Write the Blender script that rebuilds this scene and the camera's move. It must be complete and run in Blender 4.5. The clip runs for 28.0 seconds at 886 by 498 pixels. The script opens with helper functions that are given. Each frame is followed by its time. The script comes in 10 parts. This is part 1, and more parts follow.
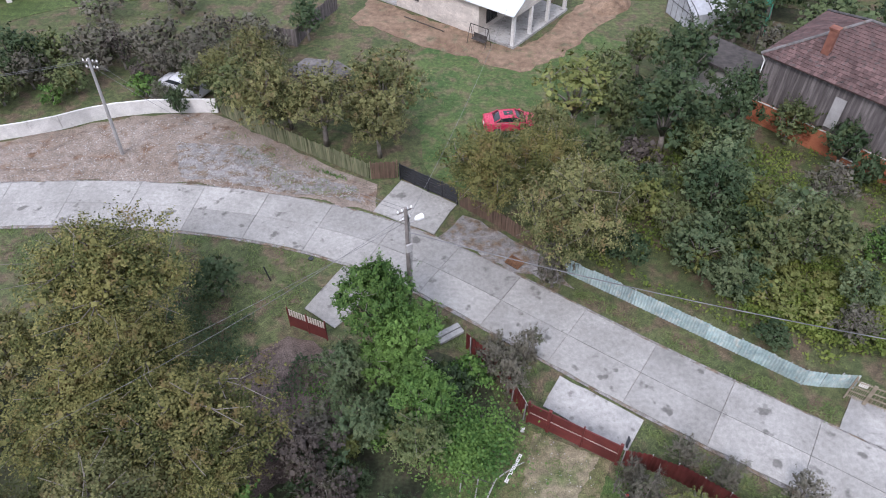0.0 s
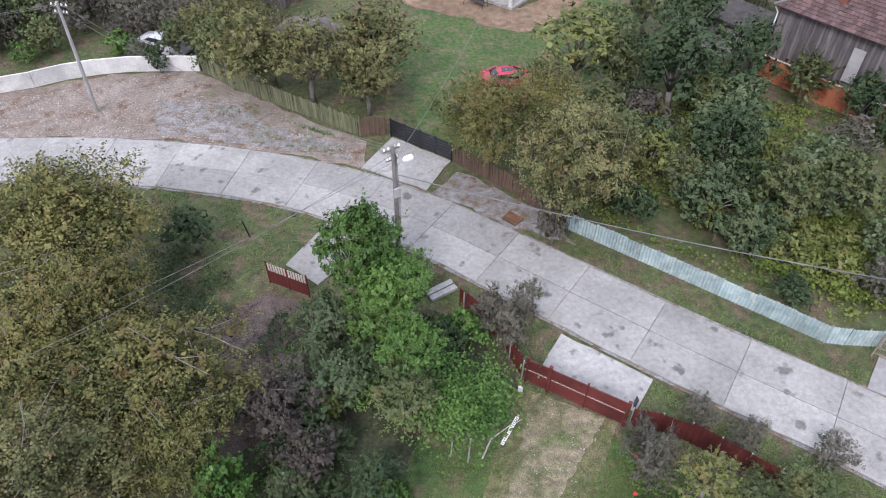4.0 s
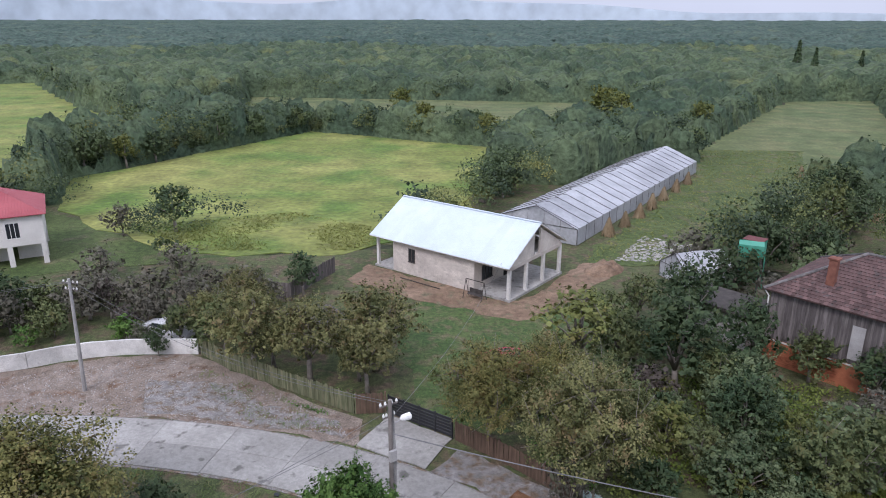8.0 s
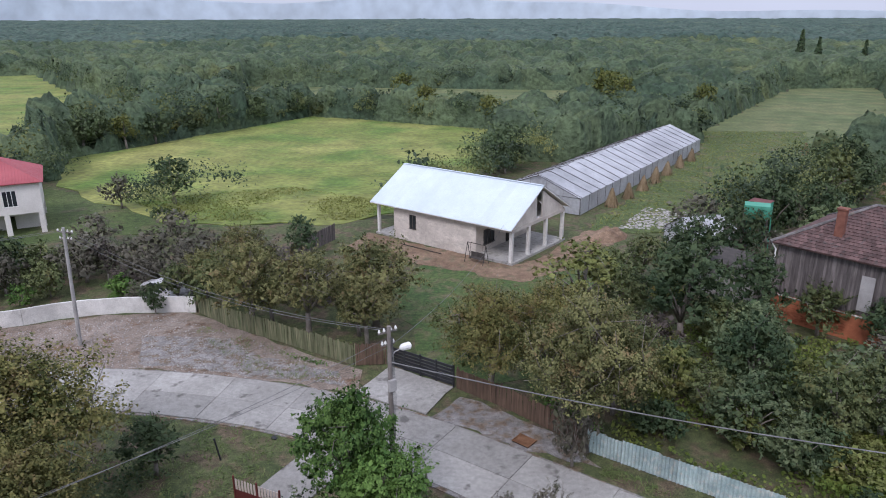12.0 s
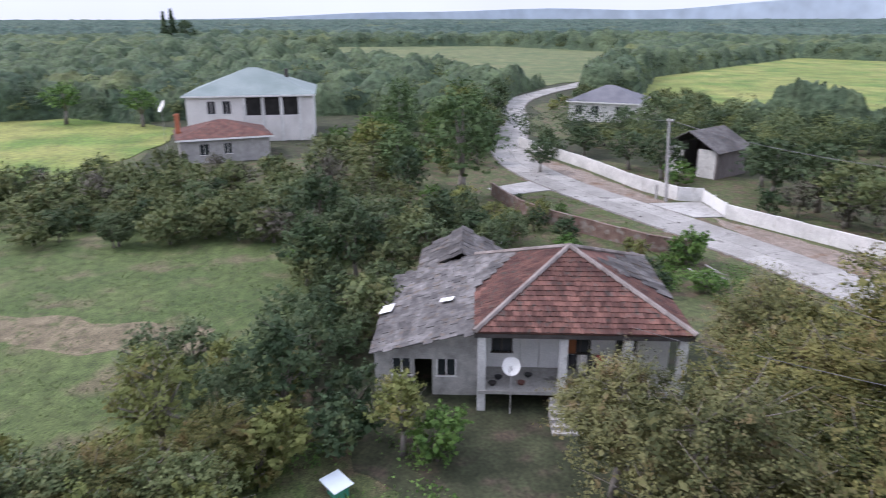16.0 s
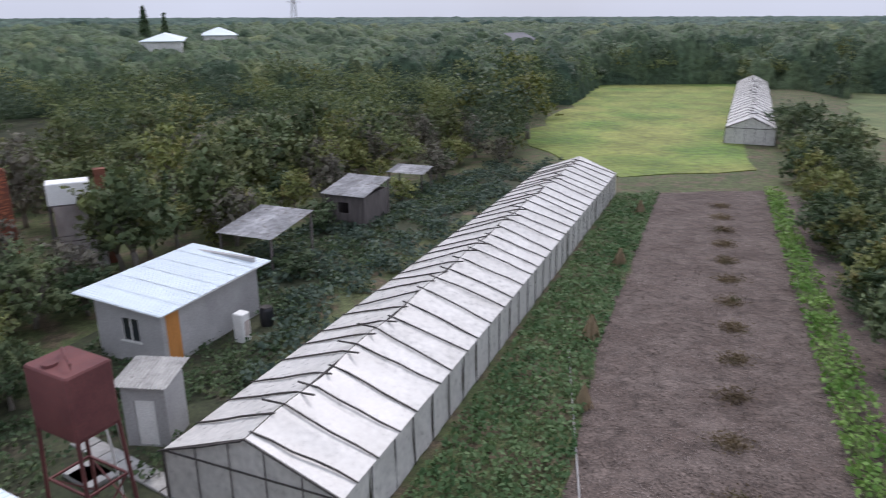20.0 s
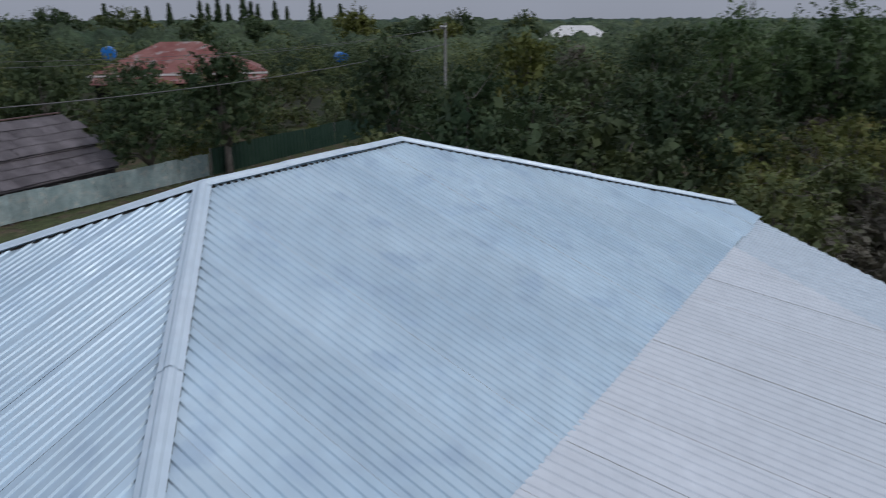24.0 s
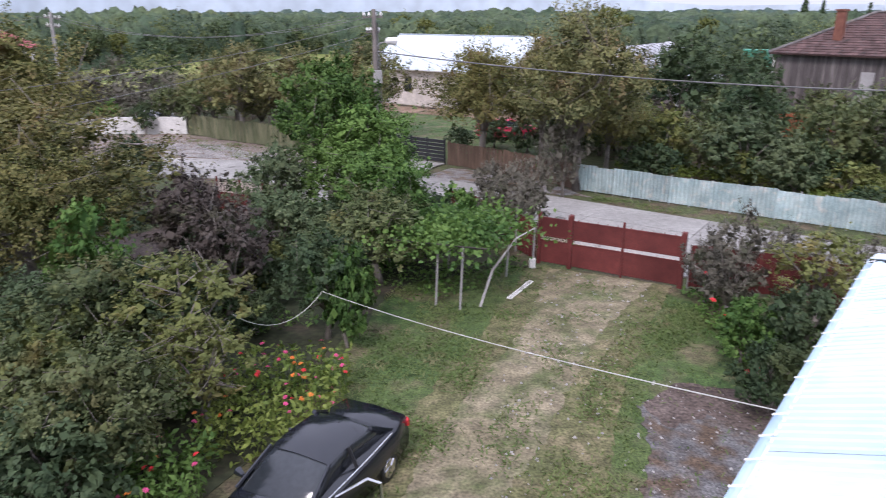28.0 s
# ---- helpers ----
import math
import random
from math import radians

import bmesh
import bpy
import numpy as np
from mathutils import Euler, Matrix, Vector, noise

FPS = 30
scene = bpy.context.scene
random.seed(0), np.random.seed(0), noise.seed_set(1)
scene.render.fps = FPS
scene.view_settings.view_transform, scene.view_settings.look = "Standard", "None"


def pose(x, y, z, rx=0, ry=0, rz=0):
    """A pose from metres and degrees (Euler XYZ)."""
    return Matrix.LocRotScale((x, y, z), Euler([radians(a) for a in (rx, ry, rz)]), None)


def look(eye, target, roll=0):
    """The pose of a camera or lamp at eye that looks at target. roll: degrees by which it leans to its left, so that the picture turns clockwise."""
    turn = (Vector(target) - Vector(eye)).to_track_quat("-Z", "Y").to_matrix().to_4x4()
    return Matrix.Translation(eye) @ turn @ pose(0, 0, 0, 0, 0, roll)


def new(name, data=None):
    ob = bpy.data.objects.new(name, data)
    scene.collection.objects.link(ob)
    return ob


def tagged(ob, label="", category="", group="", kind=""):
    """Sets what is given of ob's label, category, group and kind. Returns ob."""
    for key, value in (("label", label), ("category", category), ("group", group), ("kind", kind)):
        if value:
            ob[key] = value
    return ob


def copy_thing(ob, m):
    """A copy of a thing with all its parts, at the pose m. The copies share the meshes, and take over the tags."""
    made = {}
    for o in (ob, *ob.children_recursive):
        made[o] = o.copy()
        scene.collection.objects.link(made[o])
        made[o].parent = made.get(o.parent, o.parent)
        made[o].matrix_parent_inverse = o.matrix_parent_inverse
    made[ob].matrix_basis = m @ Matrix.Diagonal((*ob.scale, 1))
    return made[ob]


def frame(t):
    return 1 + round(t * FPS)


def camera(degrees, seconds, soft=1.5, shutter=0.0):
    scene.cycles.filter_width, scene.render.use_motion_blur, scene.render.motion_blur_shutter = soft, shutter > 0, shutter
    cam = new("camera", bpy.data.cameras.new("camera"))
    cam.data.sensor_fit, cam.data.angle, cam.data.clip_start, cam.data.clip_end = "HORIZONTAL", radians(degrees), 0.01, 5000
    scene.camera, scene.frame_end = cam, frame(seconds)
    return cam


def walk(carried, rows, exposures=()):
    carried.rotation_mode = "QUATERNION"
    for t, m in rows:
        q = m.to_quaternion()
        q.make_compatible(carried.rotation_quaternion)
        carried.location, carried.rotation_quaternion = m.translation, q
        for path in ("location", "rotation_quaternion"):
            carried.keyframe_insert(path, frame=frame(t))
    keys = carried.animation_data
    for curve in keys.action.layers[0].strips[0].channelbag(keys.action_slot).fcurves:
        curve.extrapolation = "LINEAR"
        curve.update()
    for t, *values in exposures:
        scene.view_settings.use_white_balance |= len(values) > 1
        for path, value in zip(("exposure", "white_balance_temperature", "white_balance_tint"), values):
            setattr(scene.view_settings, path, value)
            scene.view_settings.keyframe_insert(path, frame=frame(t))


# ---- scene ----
cam = camera(64.74, 28.0, soft=1.0, shutter=0.28)
walk(cam, [
    (0, look((0.128, 1.427, 35.538), (-0.074, 8.483, 28.455), 0.02)),
    (0.5, look((0.186, 1.456, 34.922), (-0.021, 8.514, 27.841), 0.01)),
    (1, look((0.271, 1.460, 34.330), (0.060, 8.526, 27.256), 0.01)),
    (1.5, look((0.365, 1.464, 33.735), (0.161, 8.538, 26.671), 0.02)),
    (2, look((0.459, 1.446, 33.124), (0.258, 8.531, 26.070), 0.04)),
    (2.5, look((0.526, 1.440, 32.493), (0.322, 8.535, 25.449), 0.03)),
    (3, look((0.593, 1.447, 31.893), (0.384, 8.547, 24.854), 0.01)),
    (3.5, look((0.632, 1.469, 31.347), (0.420, 8.567, 24.306), 0.01)),
    (4, look((0.633, 1.547, 30.857), (0.426, 8.648, 23.820), 0.04)),
    (4.5, look((0.634, 1.624, 30.367), (0.431, 8.729, 23.334), 0.12)),
    (5, look((0.636, 1.701, 29.878), (0.437, 8.810, 22.847), 0.17)),
    (5.5, look((0.637, 1.778, 29.388), (0.443, 8.891, 22.361), 0.15)),
    (5.6, look((0.638, 1.757, 29.290), (0.443, 9.044, 22.444), 0.14)),
    (5.7, look((0.639, 1.735, 29.192), (0.442, 9.245, 22.592), 0.13)),
    (5.8, look((0.640, 1.711, 29.092), (0.433, 9.435, 22.745), 0.13)),
    (5.9, look((0.642, 1.687, 28.992), (0.425, 9.585, 22.863), 0.11)),
    (6, look((0.643, 1.663, 28.893), (0.419, 9.671, 22.908), 0.11)),
    (6.1, look((0.646, 1.650, 28.788), (0.421, 9.685, 22.839), 0.09)),
    (6.3, look((0.652, 1.625, 28.577), (0.425, 9.686, 22.664), 0.06)),
    (6.5, look((0.658, 1.599, 28.366), (0.430, 9.678, 22.477), 0.04)),
    (6.6, look((0.657, 1.585, 28.258), (0.425, 9.744, 22.480), 0.05)),
    (6.7, look((0.656, 1.572, 28.150), (0.417, 9.936, 22.675), 0.06)),
    (6.8, look((0.656, 1.558, 28.042), (0.409, 10.144, 22.922), 0.06)),
    (6.9, look((0.652, 1.537, 27.931), (0.396, 10.379, 23.267), 0.06)),
    (7, look((0.649, 1.515, 27.819), (0.384, 10.586, 23.618), 0.06)),
    (7.1, look((0.642, 1.478, 27.702), (0.375, 10.645, 23.714), 0.06)),
    (7.2, look((0.635, 1.440, 27.584), (0.366, 10.675, 23.757), 0.06)),
    (7.35, look((0.624, 1.384, 27.407), (0.355, 10.684, 23.742), 0.06)),
    (7.5, look((0.614, 1.327, 27.231), (0.344, 10.680, 23.703), 0.06)),
    (7.7, look((0.605, 1.297, 27.068), (0.332, 10.713, 23.714), 0.07)),
    (7.85, look((0.598, 1.274, 26.946), (0.324, 10.736, 23.724), 0.07)),
    (8, look((0.591, 1.251, 26.825), (0.316, 10.737, 23.673), 0.07)),
    (8.5, look((0.598, 1.232, 26.584), (0.320, 10.725, 23.453), 0.04)),
    (9, look((0.595, 1.192, 26.292), (0.315, 10.685, 23.159), 0.03)),
    (9.5, look((0.623, 1.154, 25.873), (0.334, 10.641, 22.726), -0.01)),
    (10, look((0.659, 1.134, 25.387), (0.362, 10.618, 22.231), -0.05)),
    (10.5, look((0.671, 1.057, 24.847), (0.372, 10.540, 21.688), -0.11)),
    (11, look((0.668, 0.959, 24.289), (0.373, 10.443, 21.131), -0.16)),
    (11.5, look((0.721, 0.887, 23.708), (0.415, 10.370, 20.548), -0.18)),
    (12, look((0.701, 0.990, 23.107), (0.393, 10.474, 19.951), -0.17)),
    (12.5, look((0.681, 1.093, 22.505), (0.350, 10.577, 19.353), -0.13)),
    (12.75, look((0.671, 1.144, 22.205), (0.174, 10.622, 19.055), -0.11)),
    (13, look((0.661, 1.196, 21.904), (-0.167, 10.651, 18.756), -0.09)),
    (13.25, look((0.650, 1.247, 21.603), (-0.949, 10.604, 18.457), -0.07)),
    (13.5, look((0.640, 1.298, 21.303), (-1.915, 10.441, 18.159), -0.05)),
    (14, look((0.617, 1.354, 20.667), (-3.796, 9.754, 17.513), -0.02)),
    (14.5, look((0.606, 1.412, 20.063), (-5.472, 8.701, 16.913), -0.03)),
    (15, look((0.633, 1.397, 19.467), (-6.836, 7.251, 16.315), -0.05)),
    (15.5, look((0.599, 1.393, 18.814), (-7.931, 5.556, 15.666), -0.06)),
    (16, look((0.489, 1.420, 18.171), (-8.726, 3.704, 15.030), -0.07)),
    (16.5, look((0.357, 1.436, 17.581), (-9.133, 1.743, 14.446), -0.06)),
    (17, look((0.207, 1.402, 17.035), (-9.140, -0.266, 13.897), -0.06)),
    (17.5, look((0.060, 1.292, 16.468), (-8.739, -2.274, 13.329), -0.04)),
    (18, look((-0.220, 1.169, 15.847), (-8.081, -4.161, 12.717), -0.02)),
    (18.5, look((-0.535, 1.042, 15.261), (-7.105, -5.812, 12.123), -0.02)),
    (19, look((-0.811, 0.936, 14.754), (-5.794, -7.146, 11.613), -0.05)),
    (19.5, look((-1.059, 0.786, 14.262), (-4.235, -8.157, 11.110), -0.10)),
    (20, look((-1.276, 0.527, 13.754), (-2.513, -8.881, 10.599), -0.16)),
    (20.5, look((-1.418, 0.188, 13.206), (-0.664, -9.274, 10.060), -0.20)),
    (21, look((-1.474, -0.220, 12.620), (1.225, -9.322, 9.481), -0.21)),
    (21.5, look((-1.515, -0.627, 12.053), (3.008, -8.975, 8.915), -0.20)),
    (22, look((-1.565, -1.103, 11.696), (4.584, -8.343, 8.570), -0.16)),
    (22.5, look((-1.616, -1.580, 11.338), (5.897, -7.400, 8.225), -0.16)),
    (23, look((-1.666, -2.057, 10.980), (6.889, -6.205, 7.881), -0.17)),
    (23.5, look((-1.716, -2.533, 10.623), (7.514, -4.831, 7.536), -0.18)),
    (24, look((-1.477, -2.837, 10.092), (8.022, -3.162, 6.984), -0.21)),
    (24.5, look((-1.133, -3.107, 9.568), (8.218, -1.442, 6.440), -0.29)),
    (25, look((-0.715, -3.309, 9.330), (8.074, 0.275, 6.182), -0.34)),
    (25.5, look((-0.290, -3.451, 9.350), (7.555, 1.887, 6.193), -0.40)),
    (26, look((0.102, -3.503, 9.349), (6.665, 3.348, 6.188), -0.44)),
    (26.5, look((0.498, -3.491, 9.345), (5.487, 4.578, 6.182), -0.39)),
    (27, look((0.918, -3.387, 9.338), (4.106, 5.546, 6.170), -0.34)),
    (27.5, look((1.277, -3.188, 9.306), (2.541, 6.206, 6.118), -0.26)),
    (28, look((1.573, -2.941, 9.244), (1.222, 6.529, 6.052), -0.18)),
], [(0,0.68,6000,20),(3,0.74,6000,20),(5.5,0.80,6000,20),(8,0.30,5960,21),(11,0.23,5960,21),(14,0.26,5960,20),(15,0.62,6000,20),(16,0.7,5980,23),(17,0.72,5980,21),(18,0.78,5980,21),(19,0.46,6000,20),(20,0.22,6150,19),(21.5,-0.10,6380,20),(23.5,-0.92,6080,16),(25.0,-0.94,6060,15),(26.2,-0.64,6200,17),(27,-0.26,6350,20),(27.5,0.24,6250,22),(28,0.68,6080,25)])

# ---- light: overcast day ----
world = bpy.data.worlds.new("sky")
scene.world = world
world.use_nodes = True
wn, wl = world.node_tree.nodes, world.node_tree.links
sky = wn.new("ShaderNodeTexSky")
sky.sky_type, sky.sun_disc = "NISHITA", False
sky.sun_elevation, sky.sun_rotation = radians(48), radians(200)
sky.dust_density, sky.ozone_density = 4.0, 2.0
cloud = wn.new("ShaderNodeTexNoise")
cloud.inputs["Scale"].default_value = 2.2
cloud.inputs["Detail"].default_value = 6
cmap = wn.new("ShaderNodeMapRange")
cmap.inputs[1].default_value, cmap.inputs[2].default_value = 0.3, 0.7
cmap.inputs[3].default_value, cmap.inputs[4].default_value = 0.82, 1.0
cmix = wn.new("ShaderNodeMix")
cmix.data_type = "RGBA"
cmix.inputs[7].default_value = (7.5, 8.1, 9.0, 1)
wl.new(cloud.outputs["Fac"], cmap.inputs[0])
wl.new(cmap.outputs[0], cmix.inputs[0])
wl.new(sky.outputs[0], cmix.inputs[6])
# an overcast sky is brightest overhead
coord = wn.new("ShaderNodeTexCoord")
split = wn.new("ShaderNodeSeparateXYZ")
rise = wn.new("ShaderNodeMapRange")
rise.inputs[1].default_value, rise.inputs[2].default_value = 0.0, 0.9
rise.inputs[3].default_value, rise.inputs[4].default_value = 0.88, 1.45
shade = wn.new("ShaderNodeVectorMath")
shade.operation = "SCALE"
wl.new(coord.outputs["Generated"], split.inputs[0])
wl.new(split.outputs[2], rise.inputs[0])
wl.new(cmix.outputs[2], shade.inputs[0])
wl.new(rise.outputs[0], shade.inputs["Scale"])
wl.new(shade.outputs[0], wn["Background"].inputs[0])
wn["Background"].inputs[1].default_value = 0.088
sun_data = bpy.data.lights.new("sun", "SUN")
sun_data.energy, sun_data.angle, sun_data.color = 1.5, radians(18), (1.0, 0.95, 0.88)
sun = new("sun", sun_data)
sun.rotation_euler = (radians(42), 0, radians(-20))
tagged(sun, kind="structure")

# ---- building helpers ----
RNG = np.random.default_rng(7)


class Geo:
    """Collects vertices and faces for one mesh."""

    def __init__(self):
        self.v, self.f = [], []

    def add(self, vs, fs, m=None):
        n = len(self.v)
        self.v += [tuple(m @ Vector(p)) if m else tuple(p) for p in vs]
        self.f += [tuple(n + i for i in f) for f in fs]
        return self

    def box(self, x0, y0, z0, x1, y1, z1, m=None, b=0.0):
        """A box, its upright and upper edges chamfered by b."""
        if b <= 0:
            vs = [(x, y, z) for z in (z0, z1) for x, y in ((x0, y0), (x1, y0), (x1, y1), (x0, y1))]
            return self.add(vs, [(3, 2, 1, 0), (4, 5, 6, 7), (0, 1, 5, 4), (1, 2, 6, 5), (2, 3, 7, 6), (3, 0, 4, 7)], m)
        def ring(z, i):
            a, c, e, g = x0 + i, x1 - i, y0 + i, y1 - i
            return [(a + b, e, z), (c - b, e, z), (c, e + b, z), (c, g - b, z), (c - b, g, z), (a + b, g, z), (a, g - b, z), (a, e + b, z)]
        vs = ring(z0, 0) + ring(z1 - b, 0) + ring(z1, b * 0.7)
        fs = [tuple(range(7, -1, -1)), tuple(range(16, 24))]
        for k in (0, 8):
            fs += [(k + i, k + (i + 1) % 8, k + 8 + (i + 1) % 8, k + 8 + i) for i in range(8)]
        return self.add(vs, fs, m)

    def beam(self, p, q, w, h=None, up=(0, 0, 1)):
        """A square bar from p to q."""
        p, q, h = Vector(p), Vector(q), h or w
        d = (q - p).normalized()
        s = d.cross(Vector(up))
        s = s.normalized() if s.length > 1e-4 else Vector((1, 0, 0))
        t = s.cross(d)
        vs = [e + s * a * w / 2 + t * c * h / 2 for e in (p, q) for a, c in ((-1, -1), (1, -1), (1, 1), (-1, 1))]
        return self.add(vs, [(3, 2, 1, 0), (4, 5, 6, 7), (0, 1, 5, 4), (1, 2, 6, 5), (2, 3, 7, 6), (3, 0, 4, 7)])

    def tube(self, pts, radii, n=8, caps=True):
        """A round bar along points with a radius for each."""
        pts = [Vector(p) for p in pts]
        rs = radii if hasattr(radii, "__len__") else [radii] * len(pts)
        base, d0 = len(self.v), (pts[-1] - pts[0]).normalized()
        ref = Vector((0, 0, 1)) if abs(d0.z) < 0.9 else Vector((1, 0, 0))
        for i, p in enumerate(pts):
            d = (pts[min(i + 1, len(pts) - 1)] - pts[max(i - 1, 0)]).normalized()
            s = d.cross(ref).normalized()
            t = s.cross(d)
            for k in range(n):
                a = 2 * math.pi * k / n
                self.v.append(tuple(p + (s * math.cos(a) + t * math.sin(a)) * rs[i]))
        for i in range(len(pts) - 1):
            for k in range(n):
                a, c = base + i * n + k, base + i * n + (k + 1) % n
                self.f.append((a, c, c + n, a + n))
        if caps:
            self.f.append(tuple(base + k for k in range(n - 1, -1, -1)))
            self.f.append(tuple(base + (len(pts) - 1) * n + k for k in range(n)))
        return self

    def slab(self, poly, z0, z1):
        """A polygon in plan with thickness."""
        n = len(poly)
        vs = [(x, y, z0) for x, y in poly] + [(x, y, z1) for x, y in poly]
        fs = [tuple(range(n - 1, -1, -1)), tuple(range(n, 2 * n))] + [(i, (i + 1) % n, n + (i + 1) % n, n + i) for i in range(n)]
        return self.add(vs, fs)

    def plate(self, quad, t=0.03):
        """A sheet with thickness t downwards from a polygon in space."""
        q = [Vector(p) for p in quad]
        nrm = (q[1] - q[0]).cross(q[2] - q[0]).normalized()
        n = len(q)
        vs = q + [p - nrm * t for p in q]
        fs = [tuple(range(n)), tuple(range(2 * n - 1, n - 1, -1))] + [(i, n + i, n + (i + 1) % n, (i + 1) % n) for i in range(n)]
        return self.add(vs, fs)

    def mesh(self, name):
        me = bpy.data.meshes.new(name)
        me.from_pydata(self.v, [], self.f)
        me.update()
        return me


def part(name, geo, material, parent=None, label="", smooth=False):
    """Links a mesh as one object under its thing."""
    me = geo if isinstance(geo, bpy.types.Mesh) else geo.mesh(name)
    if not me.materials:
        me.materials.append(material)
    if smooth:
        me.polygons.foreach_set("use_smooth", [True] * len(me.polygons))
    ob = new(name, me)
    ob.parent = parent
    if label:
        tagged(ob, label)
    return ob


def thing(name, x, y, z=0.0, rz=0.0, label="", category="", group="", kind=""):
    """An Empty at the base of a thing, to hold its parts."""
    ob = new(name)
    ob.empty_display_size = 0.2
    ob.matrix_basis = pose(x, y, z, 0, 0, rz)
    return tagged(ob, label, category, group, kind)


def solo(name, geo, material, label="", category="", group="", kind="", smooth=False):
    return tagged(part(name, geo, material, None, "", smooth), label, category, group, kind)


def quads_mesh(name, quads, soft=None):
    """A mesh of loose four-cornered faces from an array (n, 4, 3); soft: outward directions that round off their shading."""
    n = len(quads)
    if soft is not None:
        flat = np.cross(quads[:, 2] - quads[:, 0], quads[:, 3] - quads[:, 1])
        flat /= np.linalg.norm(flat, axis=1, keepdims=True) + 1e-9
        soft = soft / (np.linalg.norm(soft, axis=1, keepdims=True) + 1e-9)
        back = (flat * soft).sum(1) < 0
        quads = np.where(back[:, None, None], quads[:, ::-1], quads)
        soft = soft * 0.65 + np.where(back[:, None], -flat, flat) * 0.35
        soft /= np.linalg.norm(soft, axis=1, keepdims=True) + 1e-9
    me = bpy.data.meshes.new(name)
    me.vertices.add(4 * n)
    me.vertices.foreach_set("co", np.asarray(quads, np.float32).ravel())
    me.loops.add(4 * n)
    me.loops.foreach_set("vertex_index", np.arange(4 * n, dtype=np.int32))
    me.polygons.add(n)
    me.polygons.foreach_set("loop_start", np.arange(0, 4 * n, 4, dtype=np.int32))
    me.update(calc_edges=True)
    if soft is not None:
        me.normals_split_custom_set_from_vertices(np.repeat(soft, 4, 0).astype(np.float32))
    return me


def inside(pts, poly):
    """Which of the points (n, 2) lie in a polygon."""
    x, y, hit = pts[:, 0], pts[:, 1], np.zeros(len(pts), bool)
    for (xa, ya), (xb, yb) in zip(poly, poly[1:] + poly[:1]):
        hit ^= ((ya > y) != (yb > y)) & (x < (xb - xa) * (y - ya) / (yb - ya + 1e-12) + xa)
    return hit


def along(path, s):
    """The point and direction s metres along a polyline."""
    for a, c in zip(path, path[1:]):
        d = math.dist(a, c)
        if s <= d:
            return (a[0] + (c[0] - a[0]) * s / d, a[1] + (c[1] - a[1]) * s / d), ((c[0] - a[0]) / d, (c[1] - a[1]) / d)
        s -= d
    d = math.dist(path[-2], path[-1])
    u = ((path[-1][0] - path[-2][0]) / d, (path[-1][1] - path[-2][1]) / d)
    return (path[-1][0] + u[0] * s, path[-1][1] + u[1] * s), u


def length(path):
    return sum(math.dist(a, c) for a, c in zip(path, path[1:]))


def smooth_path(path, n=3):
    """Rounds a polyline's corners."""
    for _ in range(n):
        out = [path[0]]
        for a, c in zip(path, path[1:]):
            out += [(a[0] * 0.75 + c[0] * 0.25, a[1] * 0.75 + c[1] * 0.25), (a[0] * 0.25 + c[0] * 0.75, a[1] * 0.25 + c[1] * 0.75)]
        path = out + [path[-1]]
    return path


